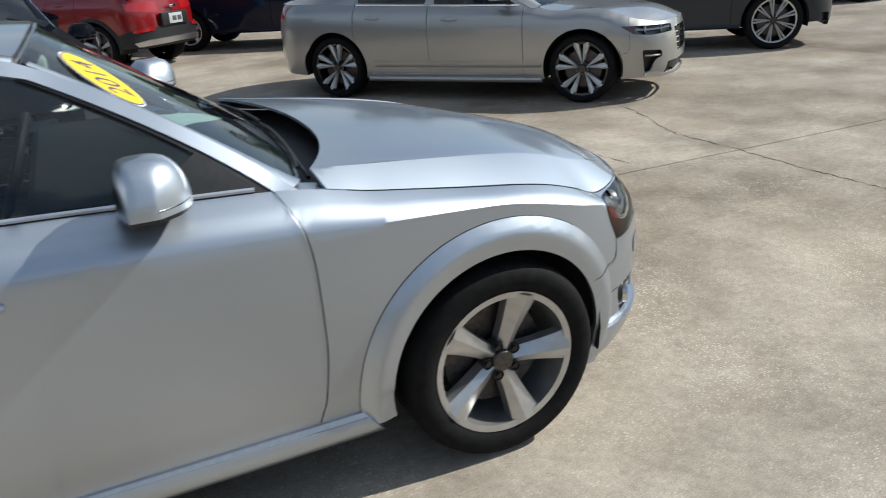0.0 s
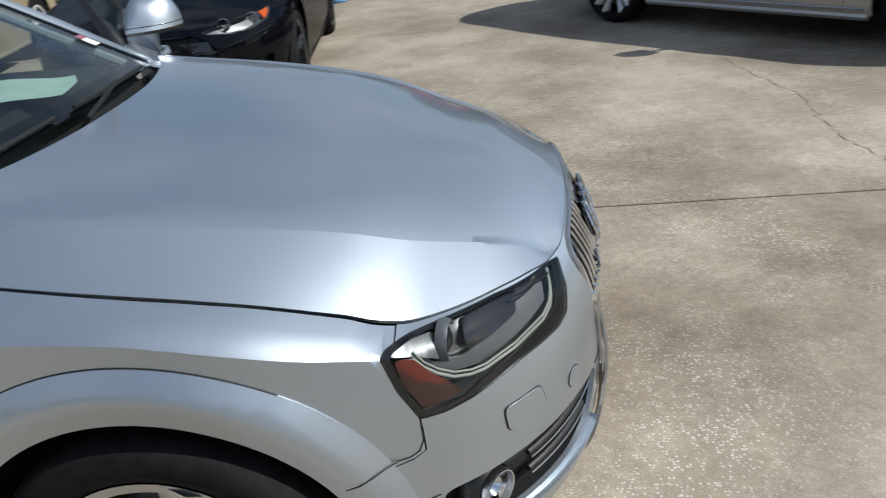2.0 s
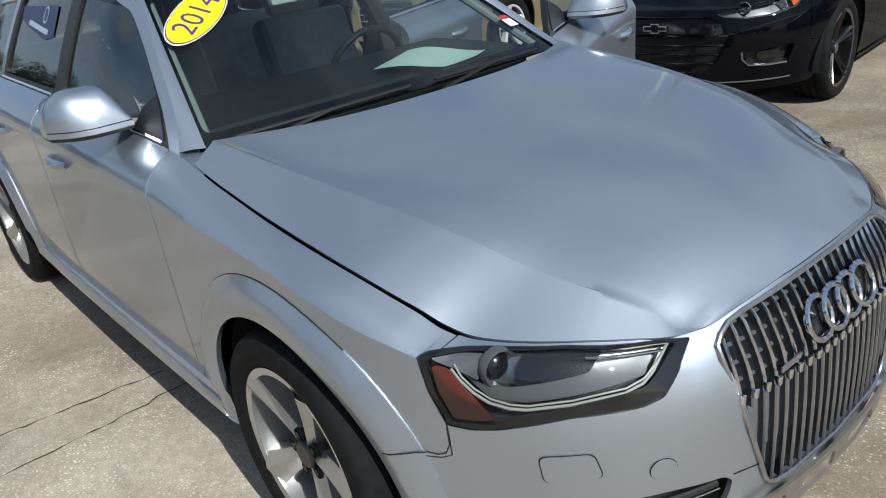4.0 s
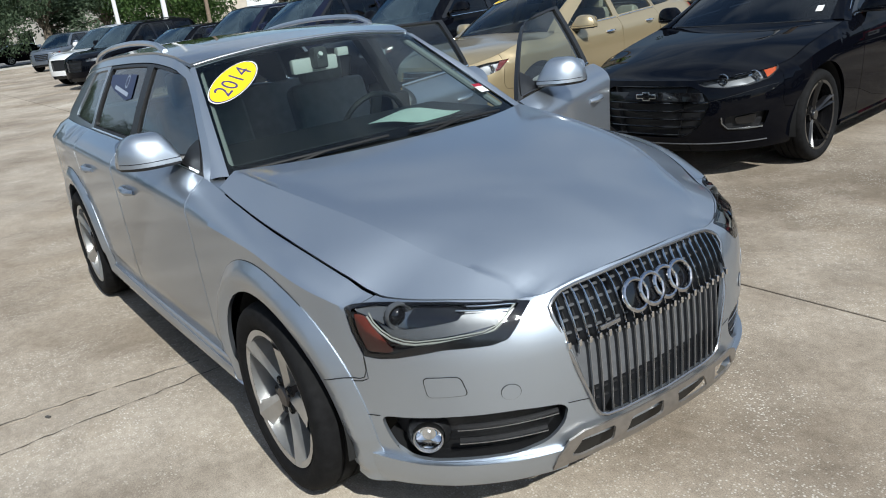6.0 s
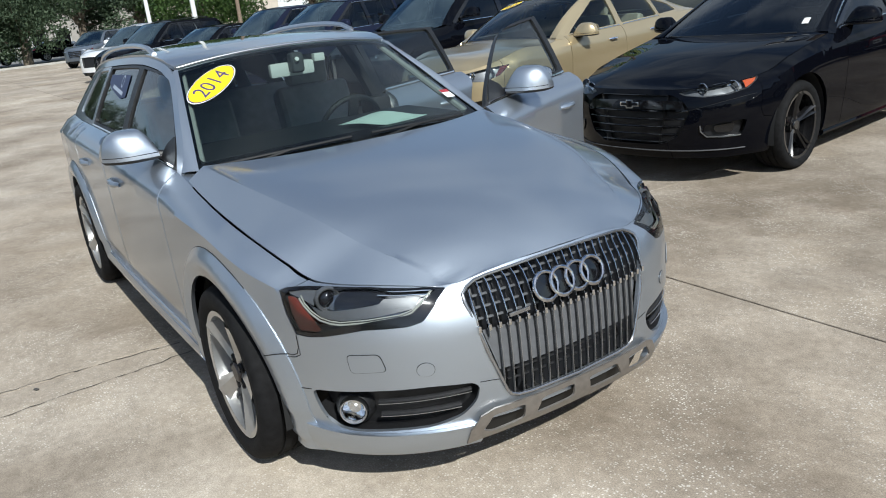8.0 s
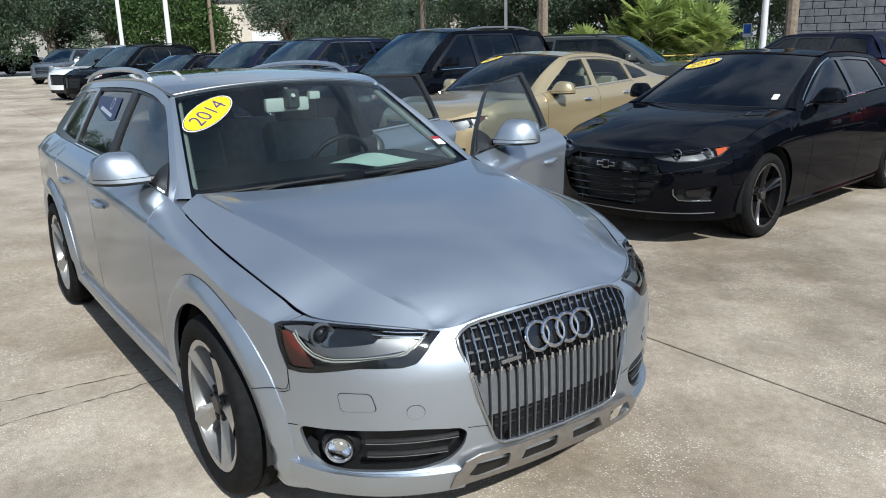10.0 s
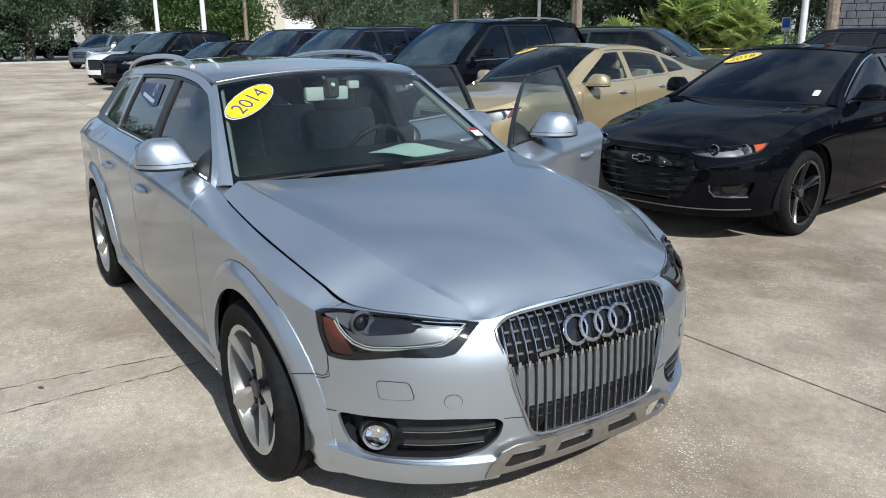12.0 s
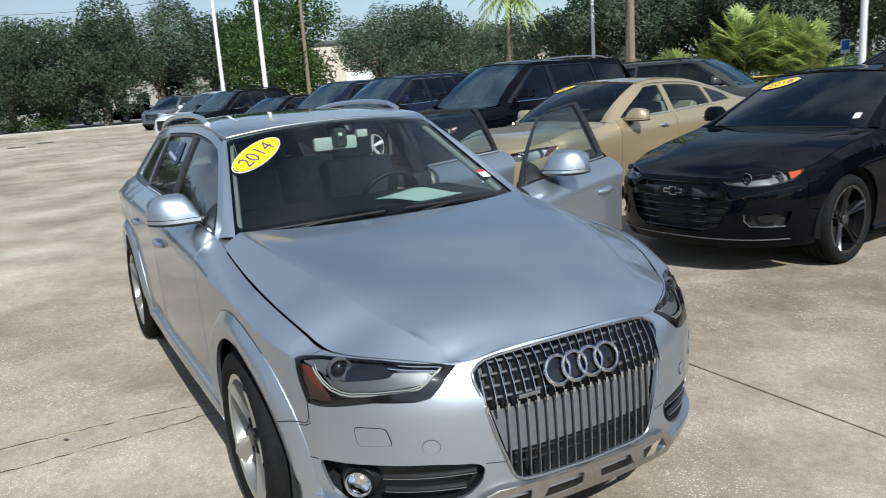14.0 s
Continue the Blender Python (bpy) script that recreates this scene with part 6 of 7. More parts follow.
PALE_SEDAN = car_spec(length=4.76, width=1.85, height=1.43, wb=2.872, over=0.88, r=0.345, hood=0.97, nose=0.77, belt=0.97, ws=(-0.45, -1.35), roof_end=-2.6, glass_end=-3.3, deck=1.06,
                 lamp=[(0.29, 0.752), (0.60, 0.745), (0.85, 0.735), (0.85, 0.665), (0.58, 0.655), (0.40, 0.672)], grille=[(0.90, 0.70), (1.2, 0.71), (1.2, 0.46), (0.93, 0.46)],
                 intake=[(0.78, 0.37), (1.2, 0.38), (1.2, 0.245), (0.74, 0.245)], fog=[(0.47, 0.515), (0.68, 0.50), (0.70, 0.44), (0.60, 0.40), (0.565, 0.30), (0.50, 0.285)], bars=5, bar_metal=CHROME, frame_mat=CHAMPAGNE, sill=0.24)
pale_pose = parked(3.66 + 0.60, 3.89 + 0.53, -48.7)
pale_sedan, shell, _ = build_car(
    "sedan", "champagne silver sedan with two-tone wheels and dark intakes", "sedan", PALE_SEDAN, CHAMPAGNE, pale_pose, EIGHT, TINT, GLASS)
for side in (-1, 1):
    blade = panel(lambda q: shell.low(q, side, 0.012), [(0.50, 0.285), (0.60, 0.29), (0.73, 0.255), (1.1, 0.245), (1.1, 0.225), (0.70, 0.225), (0.50, 0.25)], [], 0.04, 0.012, side > 0)
    part("chin_blade", blade, SATIN, pale_sedan)
    part("fog_blade", tube([tuple(q) for q in shell.low(np.array([(0.50, 0.46), (0.58, 0.452), (0.675, 0.45)]), side, -0.015)], 0.012, 6), SATIN, pale_sedan)
    part("lamp_blade", tube([tuple(q) for q in shell.low(np.array([(0.42, 0.712), (0.55, 0.705), (0.70, 0.705), (0.82, 0.71)]), side, -0.012)], 0.010, 6), WHITE, pale_sedan)
    x = np.linspace(-2.75, -0.35, 20)
    part("body_crease", panel(lambda q: shell.low(q, side, 0.004 + 0.006 * np.sin(np.clip((q[:, 1] - 0.36) / 0.07, 0, 1) * math.pi)), [(-2.35, 0.36), (-0.42, 0.36), (-0.42, 0.415), (-2.35, 0.43)], [], 0.04, 0.004, side > 0), CHAMPAGNE, pale_sedan)
    x = np.linspace(-2.4, -0.45, 14)
    part("sill_blade", tube([tuple(q) for q in shell.low(np.c_[x, 0.285 + 0 * x], side, 0.004)], 0.010, 6), SATIN, pale_sedan)

SUV = dict(length=4.8, width=1.92, height=1.74, wb=2.8, over=0.93, r=0.37, hood=1.10, nose=0.90, belt=1.13, ws=(-0.42, -1.25), roof_end=-3.30, glass_end=-3.42, deck=1.12, sill=0.34, tall=True,
           grille=[(0.87, 0.85), (1.2, 0.87), (1.2, 0.52), (0.92, 0.52)])
BIG = dict(SUV, length=5.1, height=1.80, wb=3.02, belt=1.17, roof_end=-3.55, glass_end=-3.68, r=0.385)
build_car("suv", "black three-row suv with silver roof rails", "suv", car_spec(**BIG, handle_mat=CHROME), BLACK_PAINT, parked(-8.05, 4.5, -80), PLAIN5, DEEP_TINT, COATED, rails=SATIN)
MID = car_spec(**SUV, pane_trim=CHROME)
build_car("suv", "dark blue suv with chrome window trim", "suv", dict(MID), NAVY, parked(-12.5, 4.6, -76), PLAIN5, TINT, COATED, rails=BLACK_PLASTIC)
SMALL = car_spec(length=4.6, width=1.8, height=1.46, wb=2.7, over=0.92, nose=0.78, pane_trim=CHROME)
build_car("suv", "dark blue suv with pale screen reflections", "suv", dict(MID), NAVY, parked(-16.4, 5.0, -70), PLAIN5, TINT, COATED)
build_car("sedan", "black sedan with chrome window line", "sedan", dict(SMALL), BLACK_PAINT, parked(-20.6, 4.8, -64), PLAIN5, TINT, COATED)
build_car("suv", "white suv with black roof and front bumper", "suv", dict(MID, frame_mat=GLOSS_BLACK), WHITE_PAINT, parked(-26.7, 4.0, -62), PLAIN5, TINT, COATED, rails=SATIN, cladding=BLACK_PLASTIC)
build_car("suv", "black crossover with pale headlights", "suv", car_spec(**SUV, bars=4), BLACK_PAINT, parked(-23.5, 3.9, -66), PLAIN5, TINT, COATED, rails=BLACK_PLASTIC)
build_car("sedan", "dark sedan between two suvs", "sedan", dict(SMALL), GRAPHITE, parked(-31.0, 5.3, -56), PLAIN5, TINT, COATED)
build_car("suv", "slate blue suv with black cladding", "suv", car_spec(**SUV, bars=5, bar_metal=CHROME), SLATE, parked(-42.5, 5.8, -42), PLAIN5, TINT, COATED, cladding=BLACK_PLASTIC, rails=BLACK_PLASTIC)
# second row, behind
build_car("suv", "olive grey estate with black roof rails", "suv", car_spec(**dict(SUV, height=1.66, belt=1.08, length=4.86)), OLIVE, parked(-7.9, 11.9, 25), PLAIN5, TINT, COATED, rails=BLACK_PLASTIC, cladding=BLACK_PLASTIC)
build_car("suv", "dark blue suv near the stone wall", "suv", car_spec(**dict(SUV, height=1.60, belt=1.06, hood=1.03, nose=0.85)), NAVY, parked(-8.2, 15.0, 170), PLAIN5, TINT, COATED, fine_step=0.1)
build_car("suv", "black suv beyond the gold sedan", "suv", dict(MID), BLACK_PAINT, parked(-1.0, 12.3, -100), PLAIN5, DEEP_TINT, COATED, rails=CHROME)
# past the champagne sedan
build_car("suv", "dark grey suv with many-spoked wheels", "suv", car_spec(**BIG), GRAPHITE, parked(8.2, 5.95, -33), MULTI, DEEP_TINT, COATED)
red_suv, shell, _ = build_car("suv", "red suv with black cladding and silver skid plate", "suv", car_spec(**dict(SUV, length=4.35, width=1.78, wb=2.55, roof_end=-3.05, glass_end=-3.15, tail_lamp=[(-3.2, 1.04), (-3.75, 1.04), (-3.75, 0.88), (-3.25, 0.92)])), RED,
                              parked(-1.75, 13.43, 133), dict(EIGHT, n=5, pair=0.0, w0=0.014, w1=0.04), DEEP_TINT, TINT, cladding=BLACK_PLASTIC, rails=BLACK_PLASTIC)
PLATE_GREY = material("plate_grey", (0.45, 0.46, 0.47), 0.4, grain=0.05, scale=20)
tail_x = float(shell.tail(0.72)) - 0.03
part("rear_cladding", join(*[panel(lambda q: shell.low(q, g, 0.02) - (0.03, 0, 0), [(-3.95, 0.36), (-2.96, 0.36), (-2.96, 0.56), (-3.2, 0.62), (-3.6, 0.66), (-3.95, 0.66)], [], 0.08, 0.03, g > 0) for g in (-1, 1)]), BLACK_PLASTIC, red_suv)
part("rear_skid_plate", join(*[panel(lambda q: shell.low(q, g, 0.03) - (0.06, 0, 0), [(-3.95, 0.40), (-3.30, 0.38), (-3.22, 0.44), (-3.5, 0.475), (-3.95, 0.48)], [], 0.06, 0.03, g > 0) for g in (-1, 1)]), SATIN, red_suv)
for side in (-1, 1):
    part("rear_reflector", panel(lambda q: shell.low(q, side, 0.03) - (0.045, 0, 0), rounded([(-3.25, 0.63), (-3.62, 0.665), (-3.62, 0.615), (-3.28, 0.585)], 0.01), [], 0.05, 0.01, side > 0), RED_LENS, red_suv)
part("plate_recess", block(tail_x - 0.03, tail_x + 0.03, -0.30, 0.30, 0.66, 0.86, 0.01), BLACK_PLASTIC, red_suv)
plate = part("number_plate", block(tail_x - 0.045, tail_x - 0.031, -0.155, 0.155, 0.68, 0.84, 0.006), PLATE_GREY, red_suv, "white number plate with plain bars")
for y in (-0.09, 0.03):
    part("plate_bar", block(tail_x - 0.050, tail_x - 0.0455, y - 0.04, y + 0.05, 0.725, 0.795, 0.002), GREY_PLASTIC, plate)
part("tail_badge", block(tail_x - 0.02, tail_x + 0.02, -0.07, 0.07, 0.93, 0.97, 0.008), CHROME, red_suv)
build_car("suv", "dark navy suv with silver wheels", "suv", car_spec(**dict(SUV, height=1.85, hood=1.2, nose=1.0, belt=1.2)), NAVY, parked(1.55, 13.6, 147), PLAIN5, DEEP_TINT, TINT)
build_car("sedan", "dark sedan at the edge of the car park", "sedan", dict(SMALL), GRAPHITE, parked(14.5, 9.5, -30), PLAIN5, DEEP_TINT, TINT)

BLUE_PLASTIC = material("pale_blue_plastic", (0.16, 0.36, 0.68), 0.3, coat=0.3, grain=0.06, scale=12)
jug = thing("water_jug", "pale blue plastic water jug standing on concrete", "water jug", Matrix.Translation((-1.60, 9.1, 0)))
ribs = [(0.001, 0.0), (0.12, 0.0), (0.135, 0.02)] + [(0.135 - 0.006 * (k % 2), 0.06 + 0.045 * k) for k in range(8)] + [(0.13, 0.42), (0.10, 0.46), (0.05, 0.49), (0.032, 0.50), (0.032, 0.54)]
part("bottle", lathe(ribs, 24, "z"), BLUE_PLASTIC, jug)
part("cap", lathe([(0.035, 0.53), (0.036, 0.565), (0.001, 0.567)], 16, "z"), WHITE, jug)

# ---- trees, palms, hedges ----
BARK = material("grey_bark", (0.13, 0.105, 0.08), 0.9, grain=0.35, scale=8, bump=0.5, bump_scale=30)


def leaf_material(name, dark, light):
    m = material(name, light, 0.55)
    n, links = m.node_tree.nodes, m.node_tree.links
    at, ramp = n.new("ShaderNodeNewGeometry"), n.new("ShaderNodeValToRGB")
    ramp.color_ramp.elements[0].color, ramp.color_ramp.elements[1].color = (*dark, 1), (*light, 1)
    links.new(at.outputs["Random Per Island"], ramp.inputs["Fac"])
    links.new(ramp.outputs["Color"], n["Principled BSDF"].inputs["Base Color"])
    through_leaf, both = n.new("ShaderNodeBsdfTranslucent"), n.new("ShaderNodeMixShader")
    both.inputs["Fac"].default_value = 0.42
    links.new(ramp.outputs["Color"], through_leaf.inputs["Color"])
    links.new(n["Principled BSDF"].outputs["BSDF"], both.inputs[1])
    links.new(through_leaf.outputs["BSDF"], both.inputs[2])
    links.new(both.outputs["Shader"], n["Material Output"].inputs["Surface"])
    return m


OAK_LEAF = leaf_material("oak_leaf", (0.040, 0.066, 0.036), (0.13, 0.178, 0.105))
BRIGHT_LEAF = leaf_material("bright_leaf", (0.028, 0.065, 0.016), (0.11, 0.18, 0.05))
PALM_LEAF = leaf_material("palm_leaf", (0.15, 0.23, 0.05), (0.52, 0.60, 0.20))


def leaf_cloud(rnd, blobs, count, size):
    """Many small leaf sprays scattered over uneven clumps: two crossed slips each."""
    v, f = [], []
    weights = [b[3] ** 2 for b in blobs]
    for _ in range(count):
        x, y, z, r = rnd.choices(blobs, weights)[0]
        d = Vector((rnd.gauss(0, 1), rnd.gauss(0, 1), rnd.gauss(0, 0.9))).normalized()
        p = Vector((x, y, z)) + d * r * rnd.uniform(0.55, 1.08)
        a = Vector((rnd.gauss(0, 1), rnd.gauss(0, 1), rnd.gauss(0, 1))).normalized()
        b = a.orthogonal().normalized()
        s = size * rnd.uniform(0.5, 1.3)
        n = len(v)
        v += [tuple(p + a * s), tuple(p + b * s * 0.45), tuple(p - a * s), tuple(p - b * s * 0.45)]
        f.append((n, n + 1, n + 2, n + 3))
    return v, f


def tree(seed, height, width, leaf, label, count=20000, size=0.115, low=0.2, name="tree"):
    rnd = random.Random(seed)
    ob = thing(name, label, "tree")
    trunk_h = height * 0.42
    pieces = [tube([(0, 0, -0.1), (0.05, 0.03, trunk_h * 0.5), (0.0, 0.1, trunk_h)], [width * 0.045, width * 0.035, width * 0.026], 8)]
    blobs = []
    for k in range(16):
        a, s = rnd.uniform(0, 6.28), rnd.uniform(0.15, 1)
        z = height * (low + (0.93 - low) * rnd.random() ** 0.8)
        reach = width * 0.5 * (1 - 0.55 * abs(z / height - 0.5)) * s ** 0.6
        p = (reach * math.cos(a), reach * math.sin(a), z)
        blobs.append((*p, width * rnd.uniform(0.12, 0.22)))
        if k < 9:
            base = (0, 0.05, trunk_h * rnd.uniform(0.6, 1))
            mid = tuple((q + w) / 2 + rnd.uniform(-0.2, 0.2) for q, w in zip(base, p))
            pieces.append(tube([base, mid, p], [width * 0.018, width * 0.012, width * 0.005], 6))
    blobs += [(0, 0, height * 0.6, width * 0.28), (0, 0, height * 0.8, width * 0.2)]
    part("trunk", join(*pieces), BARK, ob)
    part("crown", leaf_cloud(rnd, blobs, count, size), leaf, ob)
    return ob


# where the camera's walk ends; far things are placed to fit the view from it
CAMERA_END = (2.74, -1.48)


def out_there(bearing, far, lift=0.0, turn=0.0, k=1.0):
    """A place by its bearing (degrees from +x) and distance from the camera's end point, to fit its view."""
    x, y = CAMERA_END[0] + far * math.cos(radians(bearing)), CAMERA_END[1] + far * math.sin(radians(bearing))
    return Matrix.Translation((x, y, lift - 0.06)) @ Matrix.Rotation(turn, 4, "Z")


oak = [tree(11, 6.4, 7.0, OAK_LEAF, "broad dark green street oak beside the kerb"), tree(12, 7.2, 7.2, OAK_LEAF, "tall dark green street oak"), tree(13, 10.0, 11.0, BRIGHT_LEAF, "large bright green spreading tree", 24000, 0.15),
       tree(14, 6.6, 8.0, OAK_LEAF, "rounded grey-green tree by the street", 20000, 0.115, 0.1)]
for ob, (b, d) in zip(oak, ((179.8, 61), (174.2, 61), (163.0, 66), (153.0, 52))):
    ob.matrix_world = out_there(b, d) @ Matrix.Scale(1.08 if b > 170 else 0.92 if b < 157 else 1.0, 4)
# bearings under 115 and over 186: unseen trees added to cover the bright horizon
rows = [(1, 155.4, 62, 2), (0, 177.2, 63, 1), (1, 170.6, 66, 2), (0, 182.6, 64, 3), (1, 167.0, 70, 4), (3, 150.0, 60, 1), (3, 146.8, 66, 3), (3, 143.6, 58, 4), (1, 140.6, 55, 5), (3, 137.8, 52, 6), (1, 134.8, 50, 0),
        (3, 131.8, 48, 1), (1, 128.8, 46, 2), (3, 126.0, 45, 3), (1, 123.0, 46, 4), (3, 120.0, 46, 5), (1, 116.0, 48, 6), (3, 111.0, 50, 2), (1, 105.0, 50, 3), (3, 98.0, 50, 4), (1, 90.0, 52, 1), (3, 80.0, 55, 2), (1, 70.0, 55, 3), (3, 58.0, 60, 4),
        (1, 46.0, 60, 5), (0, 187.0, 66, 2), (1, 193.0, 66, 5)]
# out-of-view ring of trees, added to darken reflections in the wagon's side
rows += [(1 if k % 2 else 3, 199.0 + 6.5 * k, (46, 50, 44, 52)[k % 4], k % 7) for k in range(23)]
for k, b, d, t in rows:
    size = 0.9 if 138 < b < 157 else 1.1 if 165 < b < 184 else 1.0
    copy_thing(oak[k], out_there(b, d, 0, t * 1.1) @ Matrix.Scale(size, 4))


def tall_palm(label):
    rnd = random.Random(5)
    ob = thing("palm_tree", label, "palm tree")
    part("trunk", tube([(0, 0, -0.1), (0.05, 0, 2.5), (0.1, 0.05, 6.2)], [0.22, 0.17, 0.15], 10), BARK, ob)
    v, f = [], []
    for k in range(34):
        a, lift = rnd.uniform(0, 6.28), rnd.uniform(-0.5, 1.1)
        d, side = Vector((math.cos(a), math.sin(a), 0)), Vector((-math.sin(a), math.cos(a), 0))
        spine = [Vector((0.1, 0.05, 6.2)) + d * s * 2.3 + Vector((0, 0, lift * s * 1.6 - 1.5 * s * s)) for s in np.linspace(0, 1, 12)]
        for j in range(1, 12):
            for w in (-1, 1):
                n = len(v)
                p, q = spine[j], spine[j - 1]
                tip = p + side * w * 0.5 * (1.05 - j / 12) + d * 0.12 - Vector((0, 0, 0.22))
                v += [tuple(p), tuple(q), tuple(tip)]
                f.append((n, n + 1, n + 2))
    part("fronds", (v, f), PALM_LEAF, ob)
    return ob


def fan_palm(seed, label, fronds=44, reach=0.95):
    """A shrub palm: stalks that end in open fans of narrow blades."""
    rnd = random.Random(seed)
    ob = thing("fan_palm", label, "palm")
    stalks, v, f = [], [], []
    for k in range(fronds):
        a, lift = rnd.uniform(0, 6.28), rnd.uniform(0.05, 1.35)
        d = Vector((math.cos(a) * math.cos(lift), math.sin(a) * math.cos(lift), math.sin(lift)))
        root = Vector((0, 0, 0.5 + rnd.uniform(0, 1.1)))
        hub = root + d * reach * rnd.uniform(0.7, 1.2)
        stalks.append(tube([tuple(root), tuple((root + hub) / 2 + Vector((0, 0, 0.06))), tuple(hub)], [0.03, 0.02, 0.014], 5))
        side = d.cross(Vector((0, 0, 1))).normalized()
        up = side.cross(d).normalized()
        for j in range(19):
            t = radians(-125 + 250 * j / 18)
            tip = hub + (d * math.cos(t) + side * math.sin(t)) * 0.62 * rnd.uniform(0.85, 1.05) + up * 0.08 - Vector((0, 0, 0.14 * abs(math.sin(t)) + 0.06))
            m1 = hub + (tip - hub) * 0.5 + up * 0.03
            w = (tip - hub).cross(up).normalized() * 0.06
            n = len(v)
            v += [tuple(hub), tuple(m1 + w), tuple(tip), tuple(m1 - w)]
            f.append((n, n + 1, n + 2, n + 3))
    part("stalk", join(*stalks), material("palm_stalk", (0.12, 0.13, 0.05), 0.6, grain=0.2, scale=20), ob)
    part("fan", (v, f), PALM_LEAF, ob)
    return ob


palm = tall_palm("tall palm with a pale trunk and drooping fronds")
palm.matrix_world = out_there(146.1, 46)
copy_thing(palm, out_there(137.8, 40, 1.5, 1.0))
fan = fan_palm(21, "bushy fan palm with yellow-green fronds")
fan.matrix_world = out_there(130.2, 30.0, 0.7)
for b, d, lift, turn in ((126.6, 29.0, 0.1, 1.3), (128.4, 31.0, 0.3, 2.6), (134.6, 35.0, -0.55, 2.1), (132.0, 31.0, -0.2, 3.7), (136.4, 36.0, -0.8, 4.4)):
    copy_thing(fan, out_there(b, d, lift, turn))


def hedge(label, m, length, high, deep, seed):
    rnd = random.Random(seed)
    blobs = [(x, rnd.uniform(-0.2, 0.2) * deep, high * 0.55 + rnd.uniform(-0.1, 0.1), deep * 0.55) for x in np.arange(0, length, 0.5)]
    ob = thing("hedge", label, "hedge", m)
    part("stems", join(*[tube([(x, 0, 0), (x + 0.1, 0, high * 0.6)], [0.04, 0.02], 5) for x in np.arange(0.3, length, 1.2)]), BARK, ob)
    part("foliage", leaf_cloud(rnd, blobs, int(length * 170), 0.13), BRIGHT_LEAF, ob)


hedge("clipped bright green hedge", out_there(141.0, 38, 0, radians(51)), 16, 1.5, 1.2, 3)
hedge("low dark hedge along the street kerb", Matrix.Translation((-56.5, -22, -0.05)) @ Matrix.Rotation(radians(90), 4, "Z"), 24, 1.0, 1.0, 4)

# ---- kerb, poles, buildings ----
kerb = part("kerb", block(-54.6, -54.2, -40, 60, -0.05, 0.13, 0.02), material("kerb_concrete", (0.38, 0.36, 0.32), 0.85, grain=0.15, scale=5), None)
tagged(kerb, "pale concrete kerb along the street side", "kerb", kind="structure")
verge = part("verge", ([(-60, -40, 0.02), (-54.6, -40, 0.02), (-54.6, 60, 0.02), (-60, 60, 0.02)], [(0, 1, 2, 3)]), GRASS)
tagged(verge, "strip of dry grass beside the kerb", "grass", kind="structure")
WHITE_STEEL = material("white_steel", (0.72, 0.73, 0.72), 0.5, grain=0.06, scale=6)
POLE_WOOD = material("weathered_pole", (0.20, 0.155, 0.115), 0.9, grain=0.3, scale=12, bump=0.4, bump_scale=60)
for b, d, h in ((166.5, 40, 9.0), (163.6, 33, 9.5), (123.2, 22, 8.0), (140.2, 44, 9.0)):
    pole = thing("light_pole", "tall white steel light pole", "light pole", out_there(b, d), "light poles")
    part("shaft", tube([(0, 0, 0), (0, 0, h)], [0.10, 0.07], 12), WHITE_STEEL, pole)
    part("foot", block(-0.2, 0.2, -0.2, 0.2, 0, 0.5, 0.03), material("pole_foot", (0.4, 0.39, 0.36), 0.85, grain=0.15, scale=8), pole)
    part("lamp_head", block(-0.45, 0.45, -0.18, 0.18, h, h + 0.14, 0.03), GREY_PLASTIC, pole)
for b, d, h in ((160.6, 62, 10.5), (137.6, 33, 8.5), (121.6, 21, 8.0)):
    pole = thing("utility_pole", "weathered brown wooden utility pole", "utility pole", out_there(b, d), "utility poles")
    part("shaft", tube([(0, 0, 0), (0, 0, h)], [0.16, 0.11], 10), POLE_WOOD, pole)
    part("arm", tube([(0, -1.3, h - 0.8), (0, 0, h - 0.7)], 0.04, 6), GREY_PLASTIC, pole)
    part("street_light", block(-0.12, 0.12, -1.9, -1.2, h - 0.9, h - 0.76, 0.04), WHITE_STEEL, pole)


def wire(a, b, sag, label="thin black overhead wire between poles"):
    a, b = Vector(a), Vector(b)
    pts = [tuple(a.lerp(b, s) - Vector((0, 0, sag * 4 * s * (1 - s)))) for s in np.linspace(0, 1, 16)]
    tagged(part("wire", tube(pts, 0.02, 4), SEAL), label, "wire")


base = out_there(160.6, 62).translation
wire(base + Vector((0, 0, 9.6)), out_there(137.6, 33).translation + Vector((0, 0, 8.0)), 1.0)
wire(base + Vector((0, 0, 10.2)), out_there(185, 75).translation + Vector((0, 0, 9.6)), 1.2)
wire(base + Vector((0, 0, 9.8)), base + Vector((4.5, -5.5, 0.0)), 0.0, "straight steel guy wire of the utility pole")


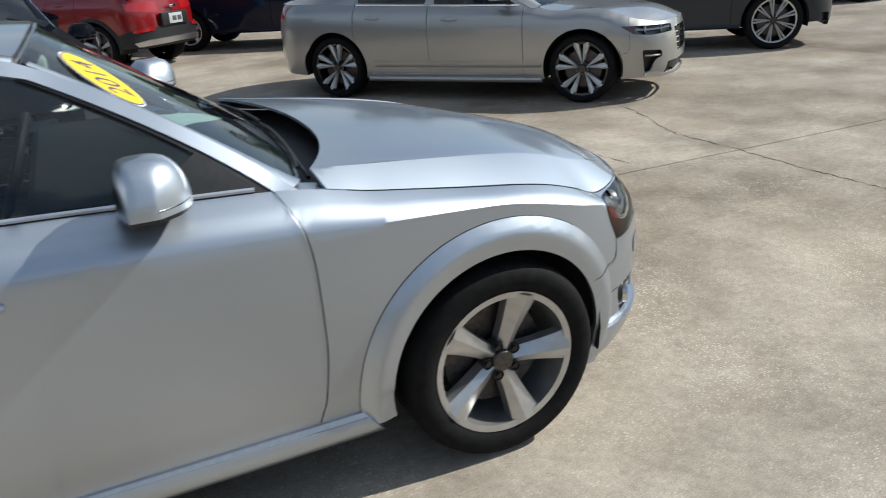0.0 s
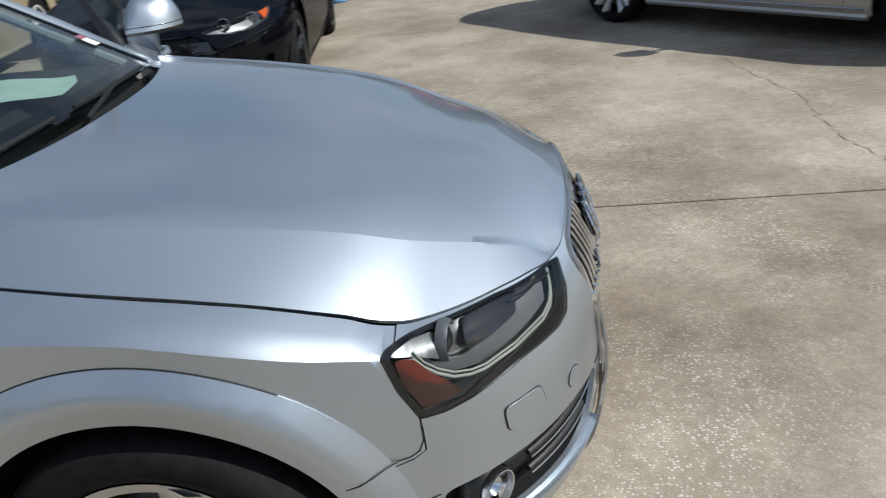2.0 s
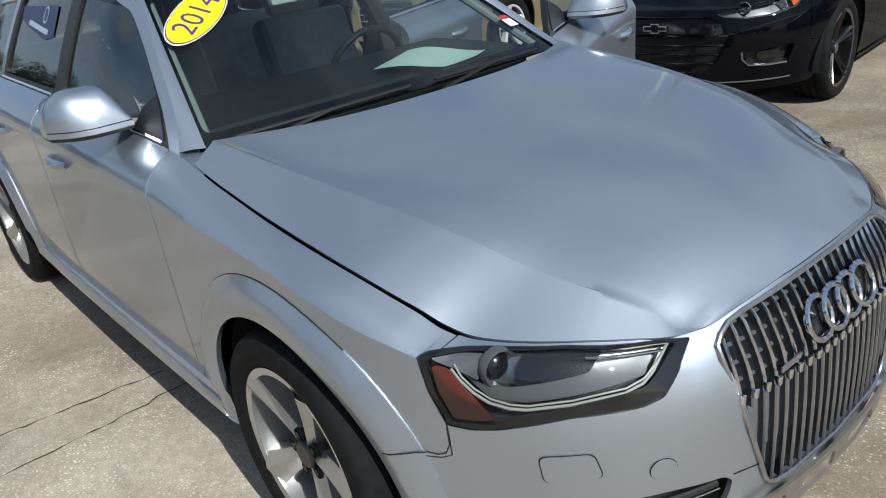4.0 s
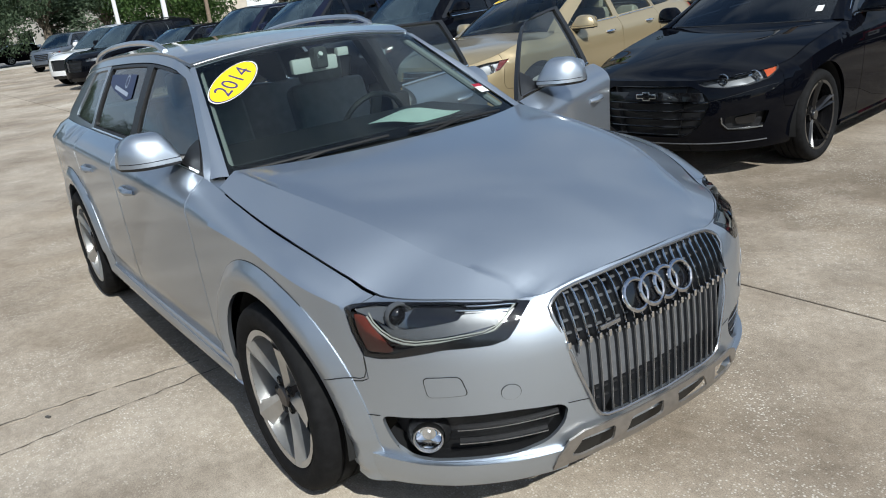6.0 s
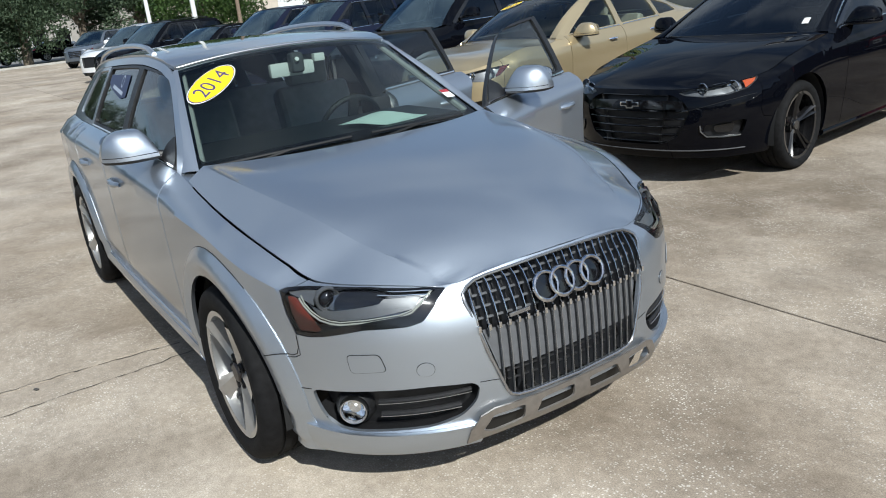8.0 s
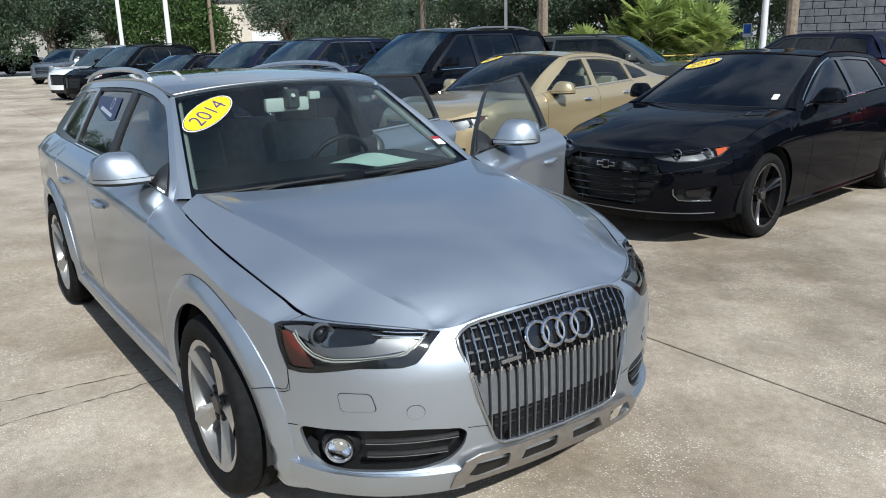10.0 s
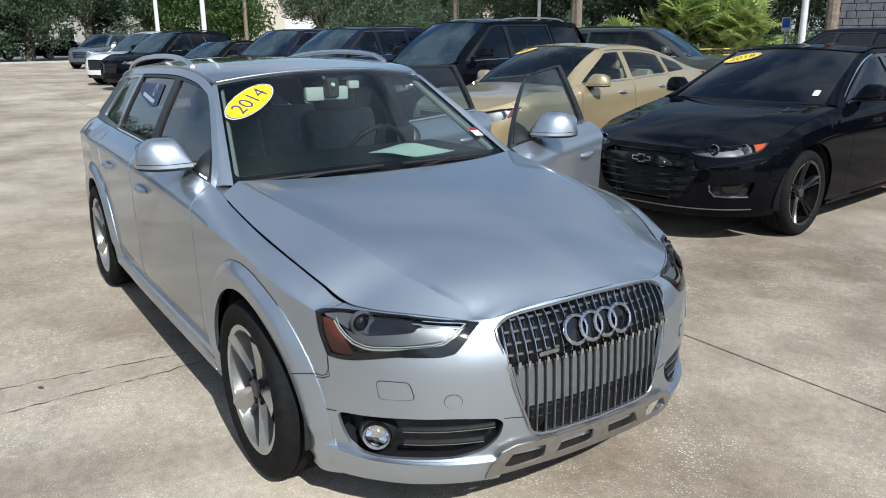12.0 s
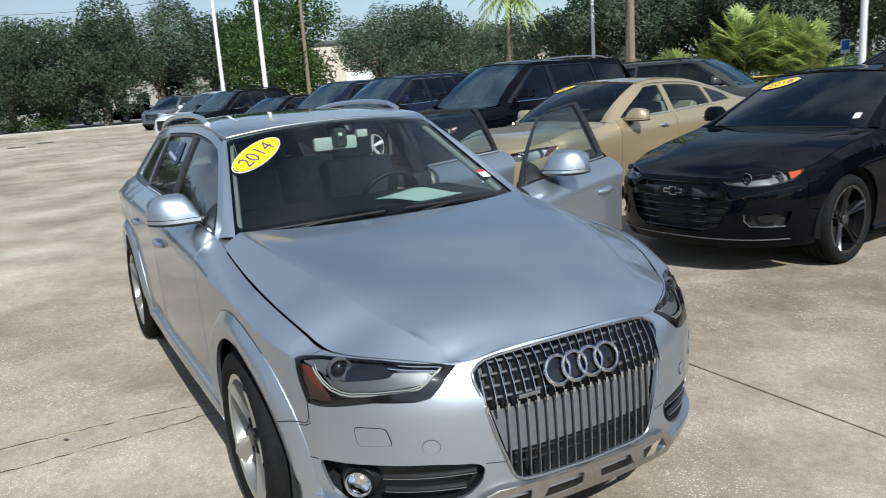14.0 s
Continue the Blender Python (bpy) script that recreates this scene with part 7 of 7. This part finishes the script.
def low_building(name, label, m, long, deep, high, wall, doors=0, windows=0):
    """A plain commercial building: walls, roof, roller doors, windows."""
    ob = thing(name, label, "building", m)
    part("wall", block(0, deep, -long / 2, long / 2, 0, high, 0.0), wall, ob)
    part("roof", block(-0.25, deep + 0.25, -long / 2 - 0.25, long / 2 + 0.25, high, high + 0.45, 0.04), GREY_PLASTIC, ob)
    STEEL_DOOR = WHITE_STEEL
    for k in range(doors):
        y = -long / 2 + 2.6 + 4.6 * k
        d = part("roller_door", block(-0.06, -0.01, y - 1.6, y + 1.6, 0, 3.2, 0.01), STEEL_DOOR, ob)
        for j in range(9):
            part("slat", block(-0.09, -0.065, y - 1.58, y + 1.58, 0.05 + 0.35 * j, 0.36 + 0.35 * j, 0.01), STEEL_DOOR, d)
    for k in range(windows):
        y = long / 2 - 2.0 - 2.6 * k
        w = part("window", block(-0.03, -0.005, y - 0.8, y + 0.8, 1.0, 2.6, 0.0), GLOSS_BLACK, ob)
        part("frame", tube([(-0.05, y - 0.8, 1.0), (-0.05, y + 0.8, 1.0), (-0.05, y + 0.8, 2.6), (-0.05, y - 0.8, 2.6)], 0.04, 6, True), WHITE_STEEL, w)
    return ob


STUCCO = material("beige_stucco", (0.52, 0.46, 0.38), 0.9, grain=0.08, scale=2, bump=0.3, bump_scale=40)
low_building("workshop", "beige workshop with white roller doors and grey roof", out_there(157.6, 88, 0, radians(157.6)), 26, 14, 6.2, STUCCO, 3, 2)
low_building("shop", "pale low shop across the street", out_there(148.5, 95, 0, radians(150)), 20, 12, 5.0, STUCCO, 0, 5)
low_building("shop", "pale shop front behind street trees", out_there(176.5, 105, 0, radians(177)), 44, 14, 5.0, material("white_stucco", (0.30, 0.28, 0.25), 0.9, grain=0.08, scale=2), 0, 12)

# grey stone pier of the showroom
stone_mats = [material("grey_stone", (0.105, 0.11, 0.125), 0.85, grain=0.25, scale=6, bump=0.4, bump_scale=30)]
pier_at = out_there(117.7, 21.5, 0, radians(28.6))
pier = thing("stone_pier", "grey coursed-stone wall of a showroom", "wall", pier_at)
part("core", block(-1.55, 3.0, 0.06, 1.5, 0, 4.15, 0.0), material("mortar", (0.075, 0.078, 0.085), 0.9, grain=0.2, scale=20), pier)
rnd = random.Random(9)
for j in range(24):
    x = -1.55
    while x < 3.0:
        w = rnd.uniform(0.2, 0.55)
        part("stone", block(x + 0.006, min(x + w, 3.0) - 0.006, rnd.uniform(-0.012, 0.012), 0.07, 0.17 * j + 0.005, 0.17 * j + 0.165, 0.008, 1), stone_mats[0], pier)
        x += w

# street cars seen under the trees
for k, (x, y, mat_, h) in enumerate(((-66, -3.2, SLATE, 90), (-66, 4.0, WHITE_PAINT, 90), (-66, 9.5, BLACK_PAINT, 90), (-72, -9.5, WHITE_PAINT, -90))):
    build_car("sedan", "parked car across the street under trees", "sedan", dict(SMALL), mat_, parked(x, y, h), PLAIN5, DEEP_TINT, TINT, fine_step=0.12)

# parking sign and barrier
sign = thing("parking_sign", "small blue and white parking sign on a post", "sign", out_there(124.2, 24.0, 0, radians(34)))
part("post", tube([(0, 0, 0), (0, 0, 1.95)], 0.025, 8), SATIN, sign)
board = part("board", block(-0.11, 0.11, -0.04, -0.03, 1.58, 1.95, 0.002), WHITE, sign)
part("blue_field", block(-0.095, 0.095, -0.046, -0.041, 1.68, 1.93, 0.002), material("sign_blue", (0.03, 0.13, 0.48), 0.4), board)
barrier = thing("barrier", "yellow steel barrier rail beside the palms", "barrier", out_there(128.3, 23.5, 0, radians(40)))
YELLOW_STEEL = material("yellow_steel", (0.50, 0.36, 0.08), 0.5, grain=0.1, scale=10)
for z in (0.95, 1.12):
    part("rail", tube([(-0.6, 0, z), (0.6, 0.1, z + 0.02)], 0.02, 8), YELLOW_STEEL, barrier)
for x in (-0.55, 0.5):
    part("post", tube([(x, 0.05, 0), (x, 0.05, 1.15)], 0.025, 8), YELLOW_STEEL, barrier)


# slabs of the car park, last
for wide, runs in ((4.8, [*range(-11, 0), 6]), (9.6, [0, 2, 4])):
    slab_mesh = None
    for i in runs:
        for j in range(-6, 8):
            ob = part("slab", block(0.004, wide - 0.004, 0.0075, 4.7925, -0.05, 0.0, 0.003, 1), CONCRETE, lot) if slab_mesh is None else new("slab", slab_mesh)
            slab_mesh = ob.data
            ob.parent, ob.location = lot, (-1.35 + 4.8 * i, 1.52 + 4.8 * j, 0)
